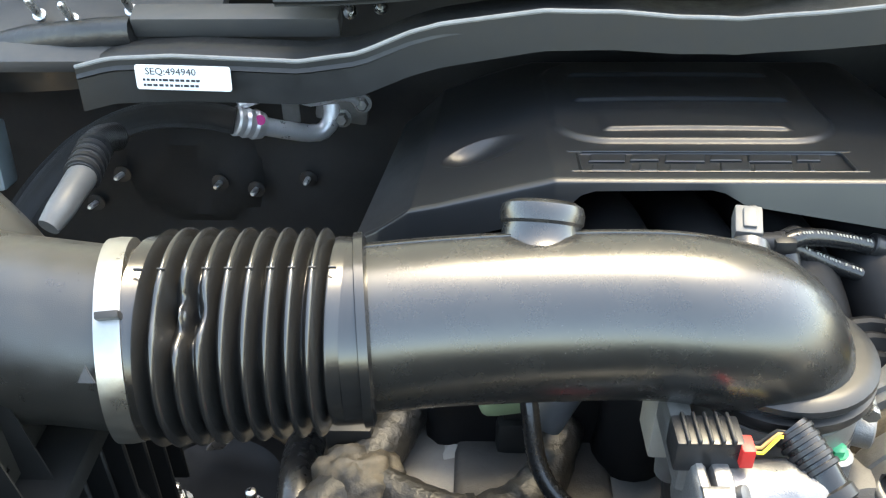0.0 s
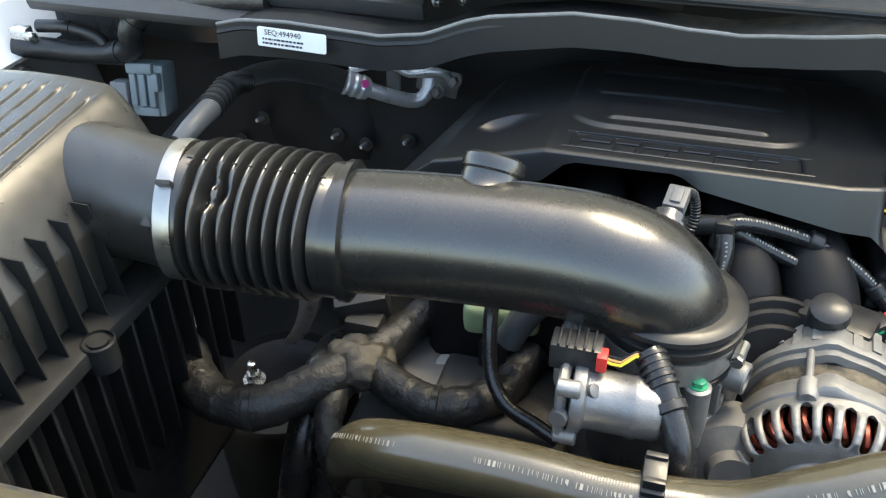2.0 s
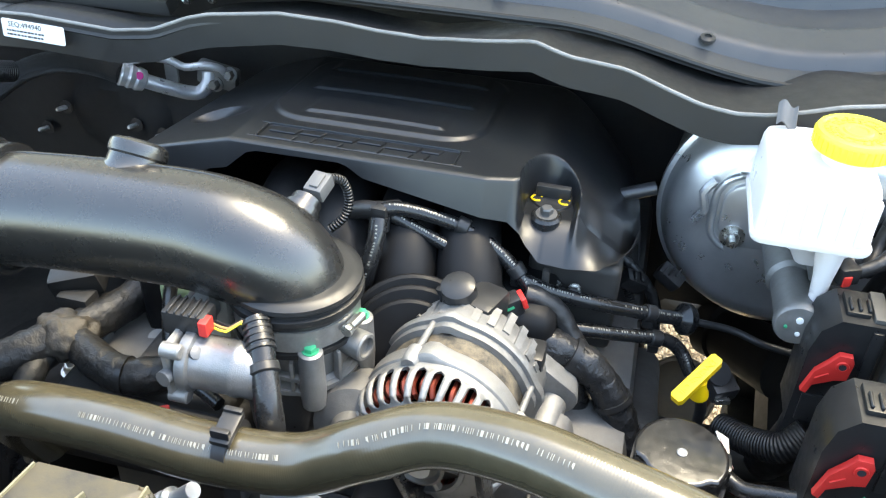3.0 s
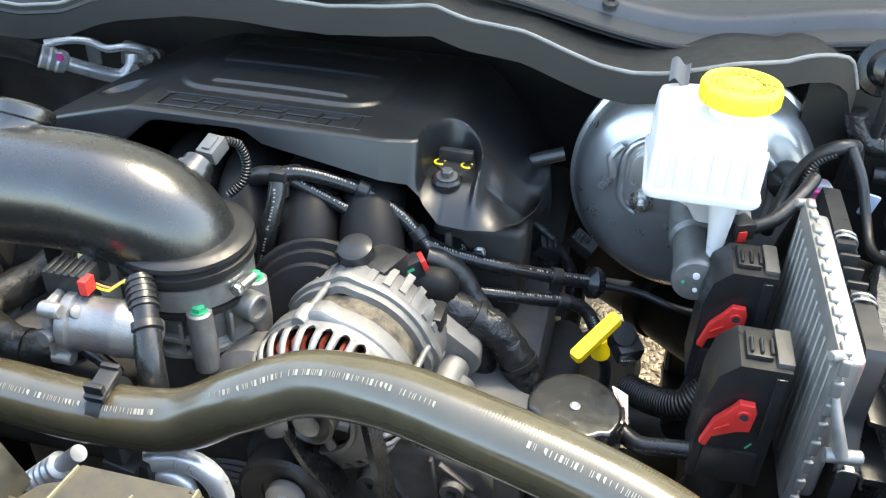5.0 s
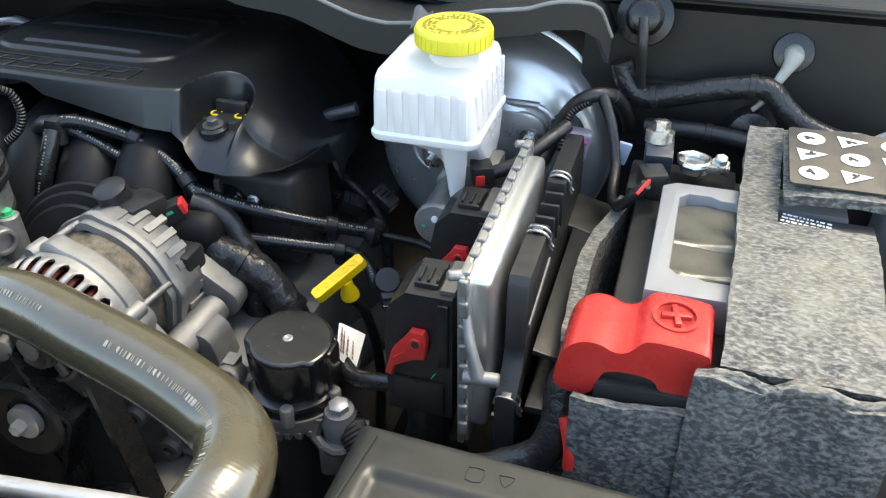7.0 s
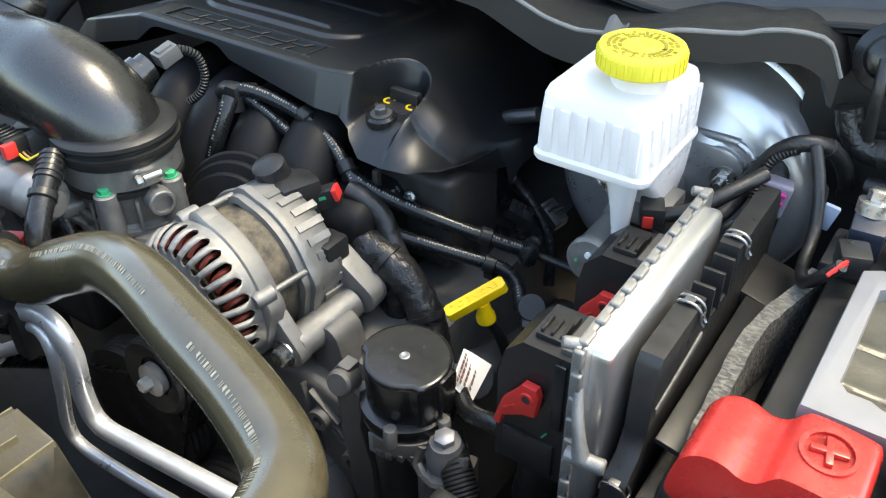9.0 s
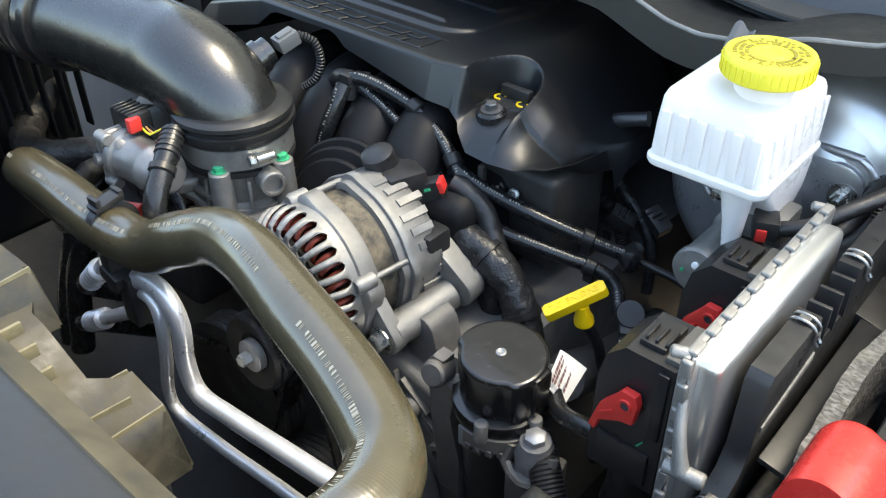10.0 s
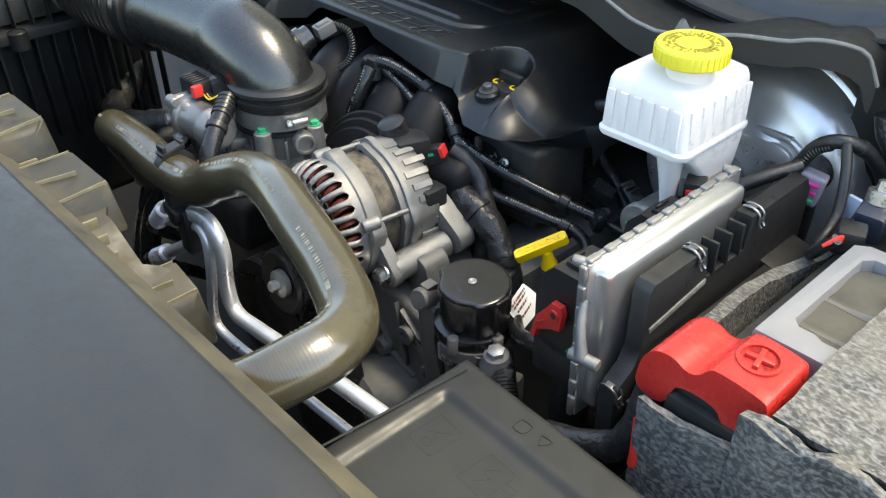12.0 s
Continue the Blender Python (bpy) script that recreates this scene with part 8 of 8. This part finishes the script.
solo("foil_heat_pad", thicken(bm, 0.004), mat("crinkled_pad", (0.04, 0.04, 0.042), 0.3, vary=0.3, grain=30, bump=1.0), "crinkled dark heat pad beside the firewall", "heat pad")

# strut tower, flap and the looms over the valve cover
shift(-0.010, 0.014, -0.012)
stw = thing("suspension_seat", (-0.2, 0.46, 0.88), "round black steel suspension seat with two studs", "suspension seat")
bm = B()
lathe(bm, [(0.075, -0.16), (0.078, -0.008), (0.074, -0.002), (0.06, 0.0), (0.05, -0.006), (0.02, -0.006)], (-0.185, 0.455, 0.932), (0, -0.05, 1), 48)
part("seat", bm, mat("black_enamel", (0.006, 0.006, 0.006), 0.5, vary=0.3, grain=30, bump=0.05, spec=0.2), stw)
for o in ((-0.212, 0.445, 0.932), (-0.148, 0.44, 0.932)):
    bm = B()
    hexbolt(bm, o, (0.05, -0.1, 1), 0.0085, 0.010, 0.012)
    lathe(bm, [(0.0045, 0.008), (0.0045, 0.026), (0.003, 0.027)], o, (0.05, -0.1, 1), 10)
    part("stud_nut", bm, M_STEEL, stw)
bm = B()
plate(bm, [(-0.172, 1.06), (-0.140, 1.06), (-0.143, 1.03), (-0.152, 1.002), (-0.165, 0.972), (-0.183, 0.951), (-0.198, 0.949), (-0.188, 0.964), (-0.180, 0.980), (-0.173, 1.001), (-0.169, 1.026)], -0.003, 0.003,
      at_pose((0, 0.49, 0), (0.0, -1, 0.0)), 0.001)
solo("splash_flap", bm, mat("scuffed_flap", (0.16, 0.15, 0.14), 0.32, metal=0.3, vary=0.3, bump=0.1), "scuffed grey curved metal flap beside the engine", "flap")
shift()
# crumpled tape where the loom branches
bm = B()
bmesh.ops.create_uvsphere(bm, u_segments=32, v_segments=20, radius=0.022)
for v in bm.verts:
    v.co *= 1 + 0.22 * noise.noise(v.co * 110) + 0.1 * noise.noise(v.co * 320)
    v.co = Vector((-0.048 + v.co.x * 1.25, 0.342 + v.co.y * 1.1, 1.090 + v.co.z * 0.85))
solo("tape_wrap", bm, mat("crumpled_dusty_tape", (0.022, 0.021, 0.02), 0.45, vary=0.4, grain=70, bump=0.9, dust=0.5, dust_scale=30), "crumpled dusty tape round the loom branch", "tape", smooth=70)
run_of("engine_loom", [(-0.195, 0.345, 1.12), (-0.185, 0.322, 1.10), (-0.165, 0.295, 1.088), (-0.14, 0.281, 1.084), (-0.105, 0.282, 1.085), (-0.078, 0.308, 1.087), (-0.05, 0.345, 1.088), (-0.030, 0.385, 1.088), (-0.012, 0.43, 1.09), (0.0, 0.47, 1.09)], 0.0165, M_TAPED, "dusty taped engine loom over the valve cover", "wiring loom", 26, 0.11, 0.003, bands=(0.36,))
run_of("engine_loom", [(-0.048, 0.348, 1.088), (-0.028, 0.336, 1.088), (-0.004, 0.324, 1.086), (0.024, 0.319, 1.085), (0.05, 0.331, 1.085), (0.068, 0.355, 1.085), (0.08, 0.39, 1.09)], 0.0145, M_TAPED, "branch of the dusty engine loom", "wiring loom", 24, 0.14, 0.003, bands=(0.45,))
run_of("engine_loom", [(-0.052, 0.338, 1.085), (-0.058, 0.315, 1.08), (-0.054, 0.290, 1.075), (-0.042, 0.270, 1.07), (-0.022, 0.252, 1.062)], 0.0115, M_TAPED, "short taped branch with a foil end", "wiring loom", 22, 0.13, 0.003, bands=(0.8,))
run_of("coolant_hose", [(-0.10, 0.50, 0.98), (-0.098, 0.43, 1.03), (-0.09, 0.36, 1.06), (-0.085, 0.30, 1.03), (-0.085, 0.26, 0.95), (-0.08, 0.24, 0.88)], 0.014, M_RUBBER, "ribbed black hose crossing under the loom", "hose", 16)
run_of("coolant_hose", [(-0.055, 0.29, 1.02), (-0.06, 0.26, 0.97), (-0.06, 0.24, 0.88)], 0.013, M_RUBBER, "black hose beside the first one", "hose", 16)
bm = B()
lathe(bm, [(0.011, 0), (0.0115, 0.004), (0.0105, 0.022), (0.0085, 0.024)], (-0.030, 0.260, 1.066), (0.6, -0.5, -0.35), 16)
solo("foil_sleeve", bm, M_STEEL, "crumpled foil sleeve on a wiring branch", "sleeve")
run_of("spark_lead", [(0.052, 0.375, 1.175), (0.054, 0.350, 1.150), (0.060, 0.330, 1.120), (0.075, 0.315, 1.105), (0.098, 0.306, 1.10), (0.115, 0.298, 1.098)], 0.0055, M_RUBBER, "thin black lead to the throttle motor", "cable", 10)
run_of("vent_hose", [(0.115, 0.40, 1.195), (0.098, 0.375, 1.175), (0.078, 0.365, 1.150), (0.065, 0.36, 1.125)], 0.011, mat("grey_rubber_hose", (0.07, 0.075, 0.08), 0.45), "grey rubber vent hose under the duct", "hose", 14, bands=(0.15,))
bm = B()
block(bm, (0.052, 0.402, 1.125), (0.06, 0.05, 0.03), 0.010, (0, 0, 10), 3)
solo("green_filler", bm, mat("pale_green_plastic", (0.28, 0.36, 0.2), 0.45, vary=0.1, dust=0.15), "pale green plastic part under the duct", "valve")
bm = B()
block(bm, (0.050, 0.395, 1.085), (0.026, 0.03, 0.03), 0.006)
block(bm, (0.050, 0.395, 1.103), (0.018, 0.020, 0.010), 0.003)
solo("ignition_coil", bm, M_DUSTY, "dusty black ignition coil on the valve cover", "coil")
bm = B()
block(bm, (0.121, 0.318, 1.182), (0.018, 0.028, 0.05), 0.003)
block(bm, (0.120, 0.311, 1.2075), (0.012, 0.012, 0.004), 0.001)
solo("map_sensor", bm, mat("pale_sensor", (0.34, 0.31, 0.26), 0.5, vary=0.15, dust=0.3), "pale grey sensor beside the throttle body", "sensor")
bm = B()
block(bm, (0.085, 0.262, 1.105), (0.02, 0.02, 0.018), 0.002, (0, 0, 30))
solo("red_plug", bm, M_REDC, "small red plug under the throttle motor", "connector")
bm = B()
block(bm, (-0.07, 0.41, 1.115), (0.045, 0.07, 0.025), 0.006, (8, -10, 20))
block(bm, (-0.055, 0.375, 1.10), (0.03, 0.02, 0.02), 0.004)
solo("coil_bracket", bm, M_DUSTY, "dusty black plastic bracket beside the loom", "bracket")
bm = B()
sweep(bm, [(0.435, 0.42, 1.02, 0.02), (0.43, 0.5, 0.98, 0.02), (0.43, 0.6, 0.95, 0.022)], n=14)
solo("exhaust_pipe", bm, M_BLOCK, "dusty metal pipe behind the engine", "pipe")

# ---- shaded fittings between the cover and the booster ----
shift(0.0, -0.03, 0.008)
hf = thing("heater_fitting", (0.349, 0.58, 1.15), "shiny dark hose fitting with ribbed collar behind the engine", "fitting")
bm = B()
sweep(bm, [(0.340, 0.58, 1.150), (0.360, 0.58, 1.163), (0.385, 0.58, 1.177), (0.41, 0.585, 1.185)], 0.0062, 14)
part("tube", bm, mat("dark_nickel", (0.06, 0.06, 0.062), 0.35, metal=0.6, vary=0.2), hf, smooth=60)
for k in range(3):
    bm = B()
    lathe(bm, [(0.006, -0.002), (0.0085, -0.0015), (0.0085, 0.0015), (0.006, 0.002)], (0.3475 + 0.0065 * k, 0.58, 1.155 + 0.004 * k), (0.85, 0, 0.5), 18)
    part("collar_ring", bm, M_STEEL, hf)
shift()
run_of("rear_lead", [(0.363, 0.57, 1.160), (0.370, 0.571, 1.135), (0.381, 0.57, 1.115), (0.402, 0.565, 1.101), (0.427, 0.56, 1.072), (0.435, 0.55, 1.03)], 0.0055, M_SHINY, "thin taped lead behind the engine", "cable", 12, 0.08, bands=(0.3, 0.6))
run_of("rear_lead", [(0.352, 0.55, 1.150), (0.362, 0.551, 1.125), (0.376, 0.55, 1.108), (0.40, 0.545, 1.092), (0.415, 0.54, 1.05)], 0.0045, M_LOOM, "thin convoluted lead behind the engine", "cable", 12)
for o, rz in (((0.405, 0.54, 1.102), 25), ((0.436, 0.545, 1.110), -15), ((0.385, 0.535, 1.075), 40)):
    rcn = thing("rear_connector", o, "small black wiring connector behind the engine", "connector", group="rear connectors")
    bm = B()
    block(bm, o, (0.024, 0.014, 0.015), 0.002, (20, 30, rz))
    hs = part("housing", bm, M_BLACK, rcn)
    for dx in (-0.005, 0.001, 0.007):
        bm = B()
        block(bm, Vector(o) + Vector((dx, -0.004, 0.009)), (0.002, 0.010, 0.003), 0.0006, (20, 30, rz), 1)
        part("latch_rib", bm, M_BLACK, hs)
for dx in (0.0, 0.016):
    bm = B()
    hexbolt(bm, (0.342 + dx, 0.447, 1.151), (0.1, -1, 0.3), 0.004, 0.006, 0.0055)
    solo("coil_screw", bm, M_STEEL, "small bright screw on the coil cover", "screw", group="coil screws")
